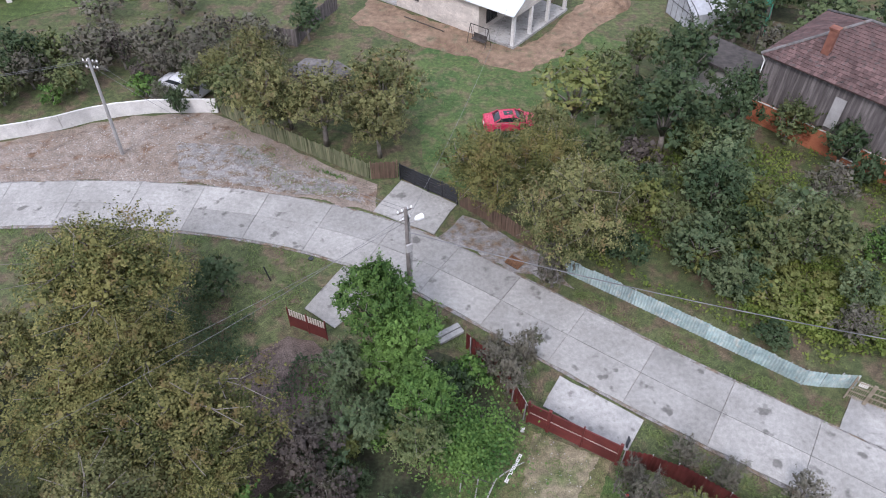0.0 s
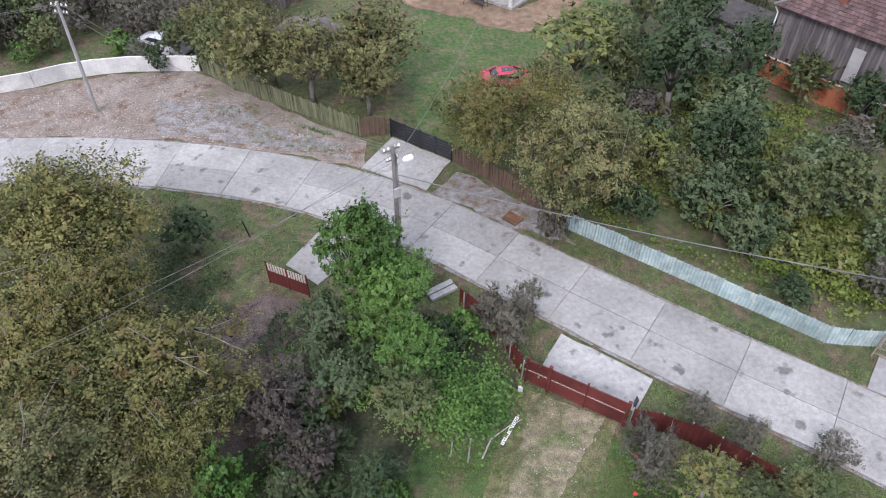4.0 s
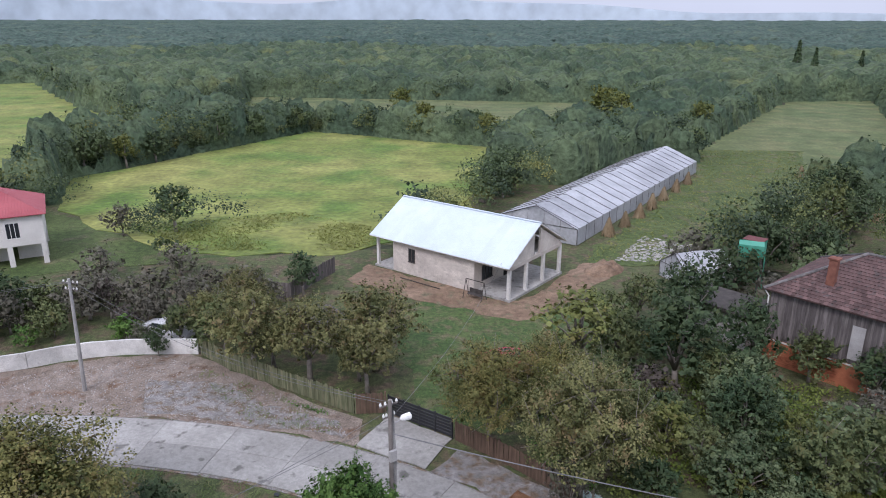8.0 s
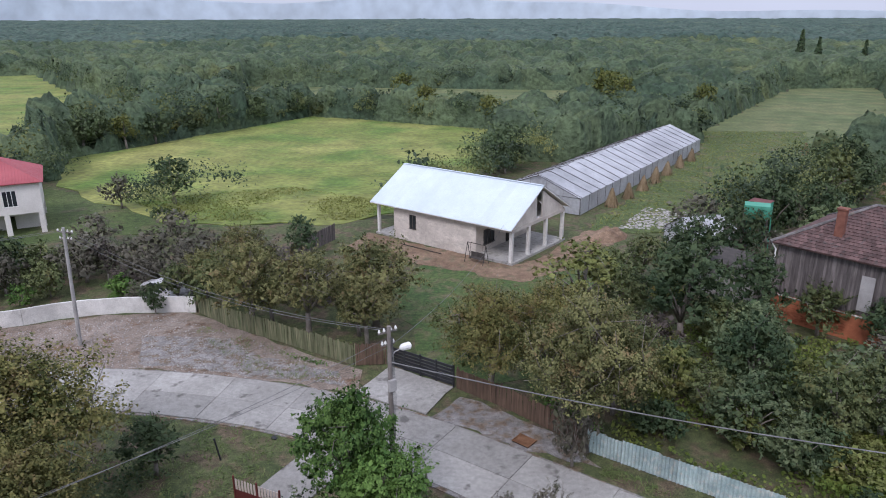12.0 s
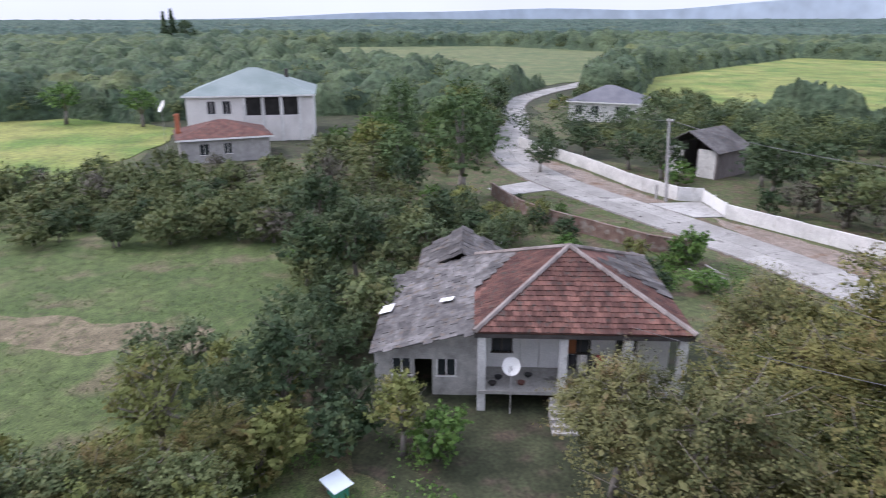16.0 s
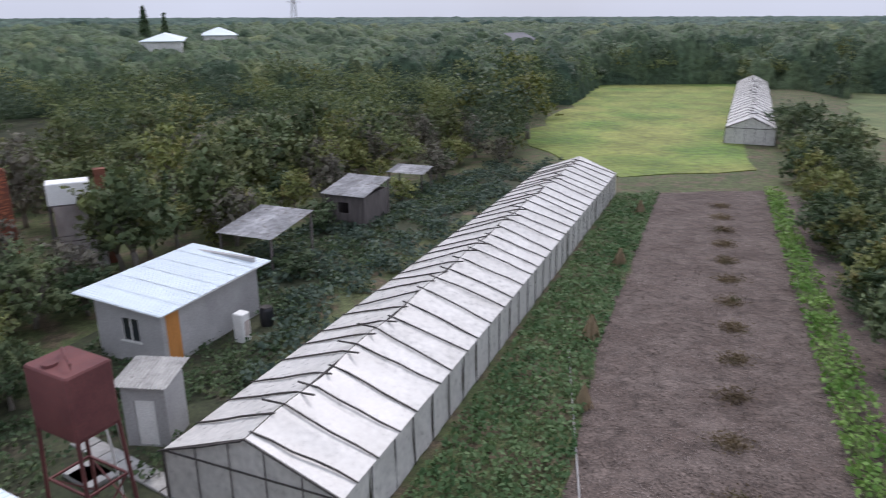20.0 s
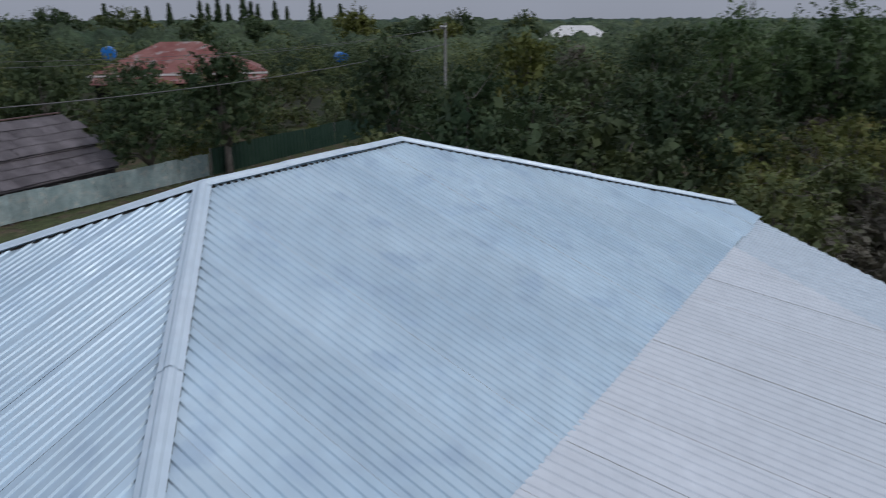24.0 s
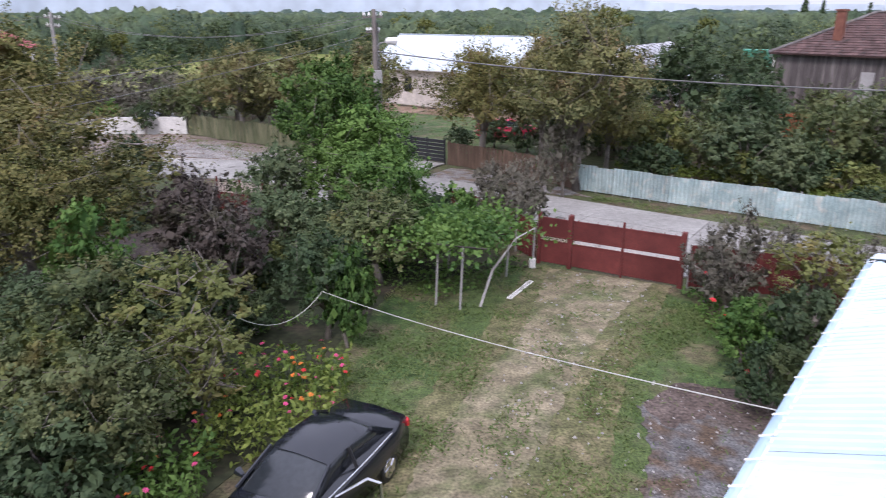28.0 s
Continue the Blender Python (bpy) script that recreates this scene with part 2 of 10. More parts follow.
# ---- materials ----
def material(name, a, b, scale=2.0, rough=0.8, bump=0.2, fine=40.0, metal=0.0, rand=0.0, island=0.0, c=None, spec=0.3, through_light=0.0, stretch=(1, 1, 1), dirt=0.0, mott=0.0, cth=(0.55, 0.68), grainy=0.14, cells=0.0, relief=0.02):
    """A surface between colours a and b by coarse noise, with fine grain and bump; c: a third colour in patches.
    rand: spread of brightness from object to object; island: from loose piece to loose piece; cells: from crown to crown, that many a metre; relief: depth of the bumps."""
    m = bpy.data.materials.new(name)
    m.use_nodes = True
    n, l = m.node_tree.nodes, m.node_tree.links
    bs = n["Principled BSDF"]
    geo = n.new("ShaderNodeNewGeometry")
    mapping = n.new("ShaderNodeMapping")
    mapping.inputs["Scale"].default_value = stretch
    l.new(geo.outputs["Position"], mapping.inputs[0])

    def tex(s, detail=4.0):
        t = n.new("ShaderNodeTexNoise")
        t.inputs["Scale"].default_value, t.inputs["Detail"].default_value = s, detail
        l.new(mapping.outputs[0], t.inputs["Vector"])
        return t

    def mixed(fac, x, y):
        k = n.new("ShaderNodeMix")
        k.data_type = "RGBA"
        for val, sock in ((fac, k.inputs[0]), (x, k.inputs[6]), (y, k.inputs[7])):
            if isinstance(val, bpy.types.NodeSocket):
                l.new(val, sock)
            else:
                sock.default_value = val if isinstance(val, float) else (*val, 1)
        return k.outputs[2]

    def ranged(val, lo, hi, o0=0.0, o1=1.0):
        k = n.new("ShaderNodeMapRange")
        k.inputs[1].default_value, k.inputs[2].default_value, k.inputs[3].default_value, k.inputs[4].default_value = lo, hi, o0, o1
        l.new(val, k.inputs[0])
        return k.outputs[0]

    big, small = tex(scale), tex(fine, 3.0)
    fac = ranged(big.outputs["Fac"], 0.33, 0.67)
    if island:
        add = n.new("ShaderNodeMath")
        add.operation = "MULTIPLY_ADD"
        l.new(geo.outputs["Random Per Island"], add.inputs[0])
        add.inputs[1].default_value = island
        sub = n.new("ShaderNodeMath")
        sub.operation, sub.inputs[1].default_value, sub.use_clamp = "SUBTRACT", island / 2, True
        l.new(fac, add.inputs[2])
        l.new(add.outputs[0], sub.inputs[0])
        fac = sub.outputs[0]
    if cells:
        vor = n.new("ShaderNodeTexVoronoi")
        vor.inputs["Scale"].default_value = cells
        l.new(mapping.outputs[0], vor.inputs["Vector"])
        sep = n.new("ShaderNodeSeparateColor")
        l.new(vor.outputs["Color"], sep.inputs[0])
        half = n.new("ShaderNodeMath")
        half.operation, half.inputs[1].default_value = "MULTIPLY", 0.45
        l.new(fac, half.inputs[0])
        more = n.new("ShaderNodeMath")
        more.operation, more.inputs[1].default_value, more.use_clamp = "MULTIPLY_ADD", 0.55, True
        l.new(sep.outputs[0], more.inputs[0])
        l.new(half.outputs[0], more.inputs[2])
        fac = more.outputs[0]
    col = mixed(fac, a, b)
    if c:
        col = mixed(ranged(tex(scale * 2.7, 6.0).outputs["Fac"], *cth), col, c)
    if dirt:
        col = mixed(ranged(tex(scale * 0.4, 8.0).outputs["Fac"], 0.45, 0.75, 0.0, dirt), col, tuple(x * 0.35 for x in a))
    grain = ranged(small.outputs["Fac"], 0.3, 0.7, 1 - grainy, 1 + grainy)
    if mott:
        mid = n.new("ShaderNodeMath")
        mid.operation = "MULTIPLY"
        l.new(ranged(tex(fine * 0.16, 6.0).outputs["Fac"], 0.3, 0.7, 1 - mott, 1 + mott), mid.inputs[0])
        l.new(grain, mid.inputs[1])
        grain = mid.outputs[0]
    if rand:
        info = n.new("ShaderNodeObjectInfo")
        mul = n.new("ShaderNodeMath")
        mul.operation = "MULTIPLY"
        l.new(ranged(info.outputs["Random"], 0, 1, 1 - rand, 1 + rand), mul.inputs[0])
        l.new(grain, mul.inputs[1])
        grain = mul.outputs[0]
    vm = n.new("ShaderNodeVectorMath")
    vm.operation = "SCALE"
    l.new(col, vm.inputs[0])
    l.new(grain, vm.inputs["Scale"])
    l.new(vm.outputs[0], bs.inputs["Base Color"])
    l.new(ranged(small.outputs["Fac"], 0.3, 0.7, max(rough - 0.1, 0.02), min(rough + 0.1, 1.0)), bs.inputs["Roughness"])
    bs.inputs["Metallic"].default_value, bs.inputs["Specular IOR Level"].default_value = metal, spec
    if bump:
        bp = n.new("ShaderNodeBump")
        bp.inputs["Strength"].default_value, bp.inputs["Distance"].default_value = bump, relief
        l.new(small.outputs["Fac"], bp.inputs["Height"])
        l.new(bp.outputs[0], bs.inputs["Normal"])
    if through_light:
        tr, mx = n.new("ShaderNodeBsdfTranslucent"), n.new("ShaderNodeMixShader")
        l.new(vm.outputs[0], tr.inputs[0])
        mx.inputs[0].default_value = through_light
        l.new(bs.outputs[0], mx.inputs[1])
        l.new(tr.outputs[0], mx.inputs[2])
        l.new(mx.outputs[0], n["Material Output"].inputs[0])
    return m


def leafy(name, a, b, c=None, scale=0.35, island=0.8, cells=0.0):
    return material(name, a, b, scale, 0.6, 0.0, 6.0, island=island, c=c, spec=0.2, through_light=0.26, rand=0.16, cells=cells)


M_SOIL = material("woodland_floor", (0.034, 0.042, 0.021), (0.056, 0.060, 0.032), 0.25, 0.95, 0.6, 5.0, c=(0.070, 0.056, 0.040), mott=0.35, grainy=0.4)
M_GRASS = material("yard_grass", (0.057, 0.075, 0.028), (0.094, 0.105, 0.044), 0.25, 0.9, 0.9, 14.0, c=(0.112, 0.086, 0.055), cth=(0.48, 0.62), mott=0.35, grainy=0.55)
M_LAWN = material("lawn", (0.048, 0.088, 0.025), (0.082, 0.115, 0.037), 0.3, 0.9, 0.9, 18.0, c=(0.125, 0.112, 0.06), cth=(0.48, 0.66), mott=0.35, grainy=0.55)
M_MEADOW = material("meadow", (0.150, 0.186, 0.044), (0.255, 0.258, 0.080), 0.03, 0.9, 1.0, 1.1, c=(0.112, 0.178, 0.038), cth=(0.45, 0.65), mott=0.25, grainy=0.3, relief=0.25)
M_MEADOW2 = material("green_meadow", (0.085, 0.118, 0.045), (0.130, 0.148, 0.062), 0.04, 0.9, 0.8, 1.4, c=(0.155, 0.160, 0.070), cth=(0.48, 0.68), mott=0.25, grainy=0.3)
M_GARDEN = material("garden_grass", (0.058, 0.088, 0.026), (0.092, 0.118, 0.040), 0.12, 0.9, 0.9, 8.0, c=(0.125, 0.112, 0.062), cth=(0.53, 0.68), mott=0.32, grainy=0.55)
M_CONC = material("concrete", (0.245, 0.236, 0.216), (0.335, 0.324, 0.300), 0.3, 0.85, 0.3, 26.0, rand=0.15, c=(0.150, 0.143, 0.130), cth=(0.61, 0.67), mott=0.15, grainy=0.2)
M_CONC2 = material("pale_concrete", (0.315, 0.308, 0.29), (0.400, 0.388, 0.363), 0.6, 0.85, 0.3, 20.0, rand=0.08, dirt=0.4, mott=0.16, c=(0.21, 0.20, 0.185), cth=(0.60, 0.68))
M_DIRT = material("bare_dirt", (0.184, 0.146, 0.116), (0.245, 0.204, 0.170), 0.25, 0.95, 0.8, 9.0, c=(0.150, 0.095, 0.061), mott=0.25, grainy=0.55)
M_GRAVEL = material("gravel", (0.17, 0.16, 0.15), (0.255, 0.245, 0.235), 0.5, 0.95, 1.0, 16.0, c=(0.155, 0.115, 0.08), cth=(0.45, 0.62), mott=0.25, grainy=0.5)
M_DARKGRAVEL = material("dark_gravel", (0.10, 0.097, 0.095), (0.165, 0.16, 0.157), 0.5, 0.95, 1.0, 18.0, c=(0.10, 0.07, 0.048), cth=(0.42, 0.60), mott=0.3, grainy=0.5)
M_REDEARTH = material("reddish_earth", (0.175, 0.115, 0.075), (0.25, 0.175, 0.12), 0.3, 0.95, 0.9, 10.0, c=(0.15, 0.13, 0.08), mott=0.3, grainy=0.35)
M_TILLED = material("tilled_strip", (0.130, 0.108, 0.066), (0.190, 0.158, 0.100), 0.4, 0.95, 0.9, 8.0, c=(0.085, 0.095, 0.040), cth=(0.54, 0.68), mott=0.3, grainy=0.5)
M_MULCH = material("mulched_soil", (0.090, 0.066, 0.055), (0.134, 0.105, 0.090), 0.5, 0.95, 1.0, 11.0, c=(0.062, 0.046, 0.038), mott=0.3, grainy=0.55)
M_WALL = material("white_plaster_wall", (0.60, 0.588, 0.558), (0.72, 0.705, 0.668), 0.7, 0.9, 0.2, 15.0, dirt=0.45, mott=0.08, c=(0.50, 0.48, 0.445), cth=(0.60, 0.72))
M_WHITE = material("white_paint", (0.72, 0.71, 0.68), (0.80, 0.79, 0.76), 0.6, 0.6, 0.1, 20.0)
M_ROOF = material("galvanised_sheet", (0.56, 0.71, 0.81), (0.64, 0.78, 0.86), 0.5, 0.52, 0.0, 3.0, metal=0.45, c=(0.53, 0.67, 0.78), spec=0.5, grainy=0.04, rand=0.05, mott=0.04)
M_LEANTO = material("new_white_sheet", (0.69, 0.74, 0.775), (0.75, 0.79, 0.82), 0.2, 0.5, 0.0, 5.0, metal=0.1, spec=0.5, grainy=0.04, rand=0.03, mott=0.03)
M_CAP = material("pale_ridge_sheet", (0.66, 0.79, 0.87), (0.74, 0.85, 0.92), 0.8, 0.5, 0.0, 4.0, metal=0.3, spec=0.5, grainy=0.04, dirt=0.1)
M_ROOF2 = material("new_pale_sheet", (0.57, 0.64, 0.68), (0.63, 0.70, 0.74), 0.2, 0.45, 0.0, 5.0, metal=0.2, spec=0.5, grainy=0.04, rand=0.03, mott=0.03)
M_ROOF3 = material("dulled_pale_sheet", (0.62, 0.71, 0.77), (0.68, 0.76, 0.81), 0.4, 0.5, 0.0, 5.0, metal=0.3, spec=0.5, grainy=0.05)
M_TILE = material("old_clay_tile", (0.082, 0.040, 0.034), (0.160, 0.078, 0.060), 1.2, 0.9, 0.4, 25.0, rand=0.45, island=0.9, c=(0.085, 0.066, 0.056))
M_TILE2 = material("weathered_brown_tile", (0.086, 0.054, 0.050), (0.132, 0.082, 0.075), 1.0, 0.9, 0.4, 25.0, rand=0.35, island=0.8, c=(0.080, 0.064, 0.060))
M_SLATE = material("grey_fibre_sheet", (0.088, 0.082, 0.080), (0.180, 0.170, 0.164), 0.8, 0.85, 0.3, 20.0, rand=0.28, dirt=0.5, mott=0.2, c=(0.13, 0.105, 0.085))
M_PALESLATE = material("pale_weathered_sheet", (0.20, 0.20, 0.205), (0.32, 0.32, 0.325), 0.8, 0.85, 0.3, 20.0, rand=0.2, dirt=0.4, mott=0.2, c=(0.15, 0.14, 0.13))
M_REDROOF = material("red_metal_roof", (0.32, 0.07, 0.08), (0.385, 0.095, 0.105), 0.5, 0.5, 0.05, 10.0, spec=0.35)
M_RUSTROOF = material("rusty_red_roof", (0.20, 0.06, 0.05), (0.30, 0.14, 0.12), 0.35, 0.7, 0.1, 8.0, c=(0.36, 0.30, 0.28))
M_WOOD = material("weathered_boards", (0.094, 0.081, 0.078), (0.172, 0.152, 0.145), 1.5, 0.9, 0.4, 30.0, rand=0.35, stretch=(4, 4, 0.5), island=0.6)
M_BRICK = material("orange_brick", (0.27, 0.085, 0.045), (0.37, 0.135, 0.07), 2.0, 0.9, 0.4, 30.0, rand=0.25, island=0.8)
M_TEAL = material("faded_teal_sheet", (0.34, 0.45, 0.45), (0.45, 0.54, 0.525), 1.2, 0.6, 0.1, 15.0, rand=0.12, c=(0.56, 0.58, 0.53), dirt=0.45, mott=0.12)
M_MAROON = material("maroon_paint", (0.108, 0.026, 0.024), (0.158, 0.040, 0.035), 1.0, 0.6, 0.1, 20.0, rand=0.15, dirt=0.4, mott=0.12)
M_POLE = material("concrete_pole", (0.30, 0.29, 0.28), (0.40, 0.385, 0.37), 1.5, 0.9, 0.3, 25.0)
M_DARKPOLE = material("tarred_pole", (0.15, 0.132, 0.120), (0.23, 0.205, 0.188), 2.0, 0.9, 0.4, 25.0)
M_BLACK = material("black_metal", (0.012, 0.013, 0.016), (0.022, 0.023, 0.026), 1.0, 0.4, 0.05, 20.0, spec=0.5)
M_WIRE = material("wire", (0.10, 0.10, 0.10), (0.20, 0.20, 0.20), 1.0, 0.6, 0.0, 20.0)
M_FILM = material("greenhouse_film", (0.60, 0.58, 0.54), (0.70, 0.68, 0.64), 0.6, 0.35, 0.15, 4.0, spec=0.35, through_light=0.12, dirt=0.15)
M_STICK = material("dark_batten", (0.045, 0.04, 0.037), (0.085, 0.075, 0.068), 2.0, 0.9, 0.3, 30.0)
M_BARK = material("bark", (0.15, 0.132, 0.115), (0.255, 0.23, 0.20), 2.0, 0.95, 0.6, 18.0)
# near-black: shade of openings and gaps put into colour; also dark house walls
M_DARK = material("shade_and_wall_black", (0.015, 0.014, 0.013), (0.03, 0.028, 0.026), 1.0, 0.9, 0.0, 10.0)
M_BLOCK = material("pale_stone_block", (0.52, 0.47, 0.42), (0.62, 0.57, 0.51), 1.0, 0.9, 0.35, 14.0, rand=0.12, dirt=0.35)
M_GREENPAINT = material("green_paint", (0.06, 0.30, 0.20), (0.10, 0.36, 0.25), 1.0, 0.6, 0.1, 20.0, dirt=0.3)
M_RUST = material("rusty_tank", (0.115, 0.04, 0.04), (0.165, 0.06, 0.055), 1.0, 0.7, 0.2, 12.0, dirt=0.3)
M_GLASS = material("window_glass", (0.02, 0.024, 0.028), (0.035, 0.04, 0.045), 0.5, 0.08, 0.0, 10.0, spec=0.6)
L_WALNUT = leafy("walnut_leaves", (0.062, 0.078, 0.022), (0.240, 0.225, 0.076), (0.205, 0.150, 0.062), island=1.1)
L_RUSSET = leafy("russet_walnut_leaves", (0.070, 0.082, 0.030), (0.225, 0.222, 0.090), (0.210, 0.155, 0.076), island=1.1)
L_LUSH = leafy("lush_leaves", (0.06, 0.105, 0.04), (0.13, 0.19, 0.075))
L_LIGHT = leafy("light_green_leaves", (0.125, 0.152, 0.044), (0.225, 0.245, 0.080), (0.235, 0.20, 0.072))
L_PLUM = leafy("plum_leaves", (0.056, 0.046, 0.040), (0.115, 0.095, 0.080), (0.080, 0.088, 0.042))
L_OLIVE = leafy("olive_leaves", (0.070, 0.098, 0.038), (0.168, 0.196, 0.080), (0.155, 0.152, 0.058), island=1.0)
L_GREEN = leafy("green_leaves", (0.050, 0.112, 0.026), (0.140, 0.235, 0.056), island=1.0)
L_DARK = leafy("dark_leaves", (0.036, 0.066, 0.030), (0.090, 0.130, 0.060), (0.088, 0.112, 0.044))
L_GREY = leafy("grey_green_leaves", (0.068, 0.108, 0.050), (0.175, 0.215, 0.108), (0.13, 0.165, 0.062), island=1.0)
L_SCRUB = leafy("scrub_twigs", (0.098, 0.092, 0.070), (0.180, 0.168, 0.128), (0.105, 0.122, 0.062))
L_YELLOW = leafy("yellow_green_leaves", (0.110, 0.132, 0.034), (0.200, 0.212, 0.058))
L_WOODS = leafy("woodland_leaves", (0.046, 0.076, 0.037), (0.140, 0.184, 0.080), (0.160, 0.180, 0.060), 0.05, 0.6, 0.18)
L_WOODS2 = leafy("olive_woodland_leaves", (0.076, 0.108, 0.038), (0.192, 0.214, 0.080), (0.21, 0.205, 0.060), 0.05, 0.6, 0.18)
L_WOODS3 = leafy("dark_woodland_leaves", (0.030, 0.055, 0.032), (0.085, 0.115, 0.066), None, 0.05, 0.6, 0.18)
L_CANOPY = material("closed_woodland", (0.034, 0.060, 0.039), (0.106, 0.140, 0.071), 0.011, 0.7, 1.0, 0.9, c=(0.128, 0.148, 0.060), cth=(0.60, 0.70), spec=0.12, cells=0.14, grainy=0.4, mott=0.2, relief=0.9)
# far leaves: bluish, lighter base colour carries the haze of distance
L_FAR_HAZE = material("distant_woodland", (0.044, 0.076, 0.062), (0.090, 0.126, 0.098), 0.004, 0.8, 1.0, 0.25, c=(0.12, 0.145, 0.085), cth=(0.60, 0.72), spec=0.1, cells=0.06, grainy=0.4, relief=2.5)
L_CROP = leafy("crop_leaves", (0.060, 0.120, 0.046), (0.130, 0.195, 0.082))
L_BEAN = leafy("bean_leaves", (0.090, 0.190, 0.036), (0.190, 0.300, 0.075))
L_STRAW = leafy("dry_straw", (0.23, 0.165, 0.095), (0.34, 0.265, 0.165))
L_CABBAGE = leafy("bluish_leaves", (0.045, 0.075, 0.055), (0.095, 0.13, 0.095), (0.09, 0.12, 0.05), 0.6)
L_WEED = leafy("bright_weeds", (0.10, 0.15, 0.03), (0.20, 0.24, 0.055))
L_GRASS = leafy("grass_blades", (0.085, 0.135, 0.040), (0.150, 0.190, 0.066), (0.20, 0.185, 0.095))
L_HAY = leafy("meadow_grass", (0.17, 0.205, 0.055), (0.26, 0.265, 0.085), (0.15, 0.21, 0.055), 0.06, 0.6)
L_DRY = leafy("dead_stalks", (0.13, 0.095, 0.055), (0.21, 0.16, 0.09), (0.10, 0.10, 0.045))
M_WORN = material("worn_grass", (0.080, 0.090, 0.036), (0.150, 0.138, 0.068), 0.5, 0.95, 0.9, 14.0, c=(0.185, 0.155, 0.09), cth=(0.52, 0.68), mott=0.35, grainy=0.5)
M_DRIVE = material("worn_drive", (0.165, 0.140, 0.085), (0.260, 0.222, 0.150), 0.35, 0.95, 0.9, 14.0, c=(0.075, 0.098, 0.034), cth=(0.46, 0.70), mott=0.35, grainy=0.4)

# ---- ground, fields, roads ----
def rough_edge(poly, step=2.0, amp=0.35, seed=1):
    rng, out = np.random.default_rng(seed), []
    for a, c in zip(poly, poly[1:] + poly[:1]):
        n = max(1, int(math.dist(a, c) / step))
        out += [(a[0] + (c[0] - a[0]) * k / n + rng.uniform(-amp, amp), a[1] + (c[1] - a[1]) * k / n + rng.uniform(-amp, amp)) for k in range(n)]
    return out


def patch(name, poly, z, mat, label, step=2.0, amp=0.35, seed=1):
    """A thin layer of ground with an uneven outline."""
    g = Geo()
    g.slab(rough_edge(poly, step, amp, seed), z - 0.12, z)
    return solo(name, g, mat, label, "ground", kind="structure")


def ribbon(path, half, z0, z1):
    g, total, s, left, right = Geo(), length(path), 0.0, [], []
    while s <= total:
        (x, y), (dx, dy) = along(path, s)
        left.append((x - dy * half, y + dx * half))
        right.append((x + dy * half, y - dx * half))
        s += 2.0
    for i in range(len(left) - 1):
        g.slab([left[i], right[i], right[i + 1], left[i + 1]], z0, z1)
    return g


g = Geo()
g.add([(-4600, -4600, -0.12), (4600, -4600, -0.12), (4600, 4600, -0.12), (-4600, 4600, -0.12)], [(0, 1, 2, 3)])
solo("ground", g, M_SOIL, "dark woodland soil reaching to the horizon", "ground", kind="structure")

F_MAIN = [(-13, 80), (-34, 79), (-58, 97), (-68, 118), (-37, 173), (8, 152), (3, 112), (0, 92)]
F_WEST = [(-84, 128), (-72, 172), (-122, 222), (-181, 300), (-292, 246), (-208, 123), (-150, 86), (-105, 100)]
F_FARWEST = [(-172, 60), (-298, -6), (-480, 20), (-470, 150), (-368, 192), (-205, 100)]
F_SW = [(-128, -12), (-148, -36), (-136, -86), (-100, -62), (-82, -46), (-86, -22)]
F_GARDENFAR = [(-54, -55), (-69, -39), (-127, -82), (-131, -90), (-95, -123), (-70, -88)]
F_TUNNEL = [(-54, -145), (-84, -142), (-78, -130), (-44, -72), (-40, -60), (-25, -58), (-21, -80)]
F_NE = [(50, 150), (108, 243), (140, 246), (100, 160), (78, 120), (58, 112)]
F_NORTH = [(-60, 182), (-75, 250), (60, 235), (46, 190), (10, 165), (-30, 180)]
F_BACK = [(14, 78), (26, 76), (56, 112), (72, 150), (50, 150), (43, 126)]
FIELDS = [F_MAIN, F_WEST, F_FARWEST, F_SW, F_GARDENFAR, F_TUNNEL, F_NE, F_NORTH, F_BACK]
patch("meadow", F_MAIN, 0.02, M_MEADOW, "tall yellow-green meadow grass behind the white house", 4, 1.2, 2)
patch("meadow", F_WEST, 0.02, M_MEADOW, "pale yellow-green hay meadow beyond a tree line", 6, 2, 3)
patch("meadow", F_FARWEST, 0.02, M_MEADOW2, "broad flat green field by the distant road", 8, 2, 4)
patch("meadow", F_SW, 0.02, M_MEADOW, "pale mown meadow before dark woods", 5, 1.5, 5)
patch("meadow", F_GARDENFAR, 0.02, M_MEADOW2, "bright green plot behind the garden", 4, 1, 6)
patch("meadow", F_TUNNEL, 0.02, M_MEADOW, "yellow-green plot beyond the greenhouse", 4, 1, 7)
patch("meadow", F_NE, 0.02, M_MEADOW2, "green meadow enclosed by woodland", 5, 2, 8)
patch("meadow", F_NORTH, 0.02, M_MEADOW2, "overgrown green field with scattered bushes", 6, 2, 9)
patch("meadow", F_BACK, 0.035, M_GARDEN, "weedy green plot beside the long greenhouse", 3, 0.8, 10)

patch("rough_ground", [(-140, -20), (-150, -100), (-95, -150), (-40, -150), (40, -84), (62, -40), (0, -50), (-64, -40), (-88, -16)], -0.06, M_GRASS, "rough grass and undergrowth between the plots", 6, 2, 41)
patch("rough_ground", [(-150, 62), (-112, 112), (-92, 190), (-60, 262), (84, 252), (112, 200), (84, 100), (62, 62), (30, 78), (-12, 84), (-60, 66), (-108, 42)], -0.07, M_GRASS, "rough grass and undergrowth along the meadows", 8, 2, 42)
YARD = [(-64, 62), (-40, 74), (-12, 82), (16, 84), (30, 74), (60, 60), (70, 10), (60, -40), (-2, -62), (-34, -58), (-64, -46), (-92, -20), (-100, 30)]
patch("yard_ground", YARD, -0.02, M_GRASS, "short uneven grass with worn earthy patches", 5, 1, 11)
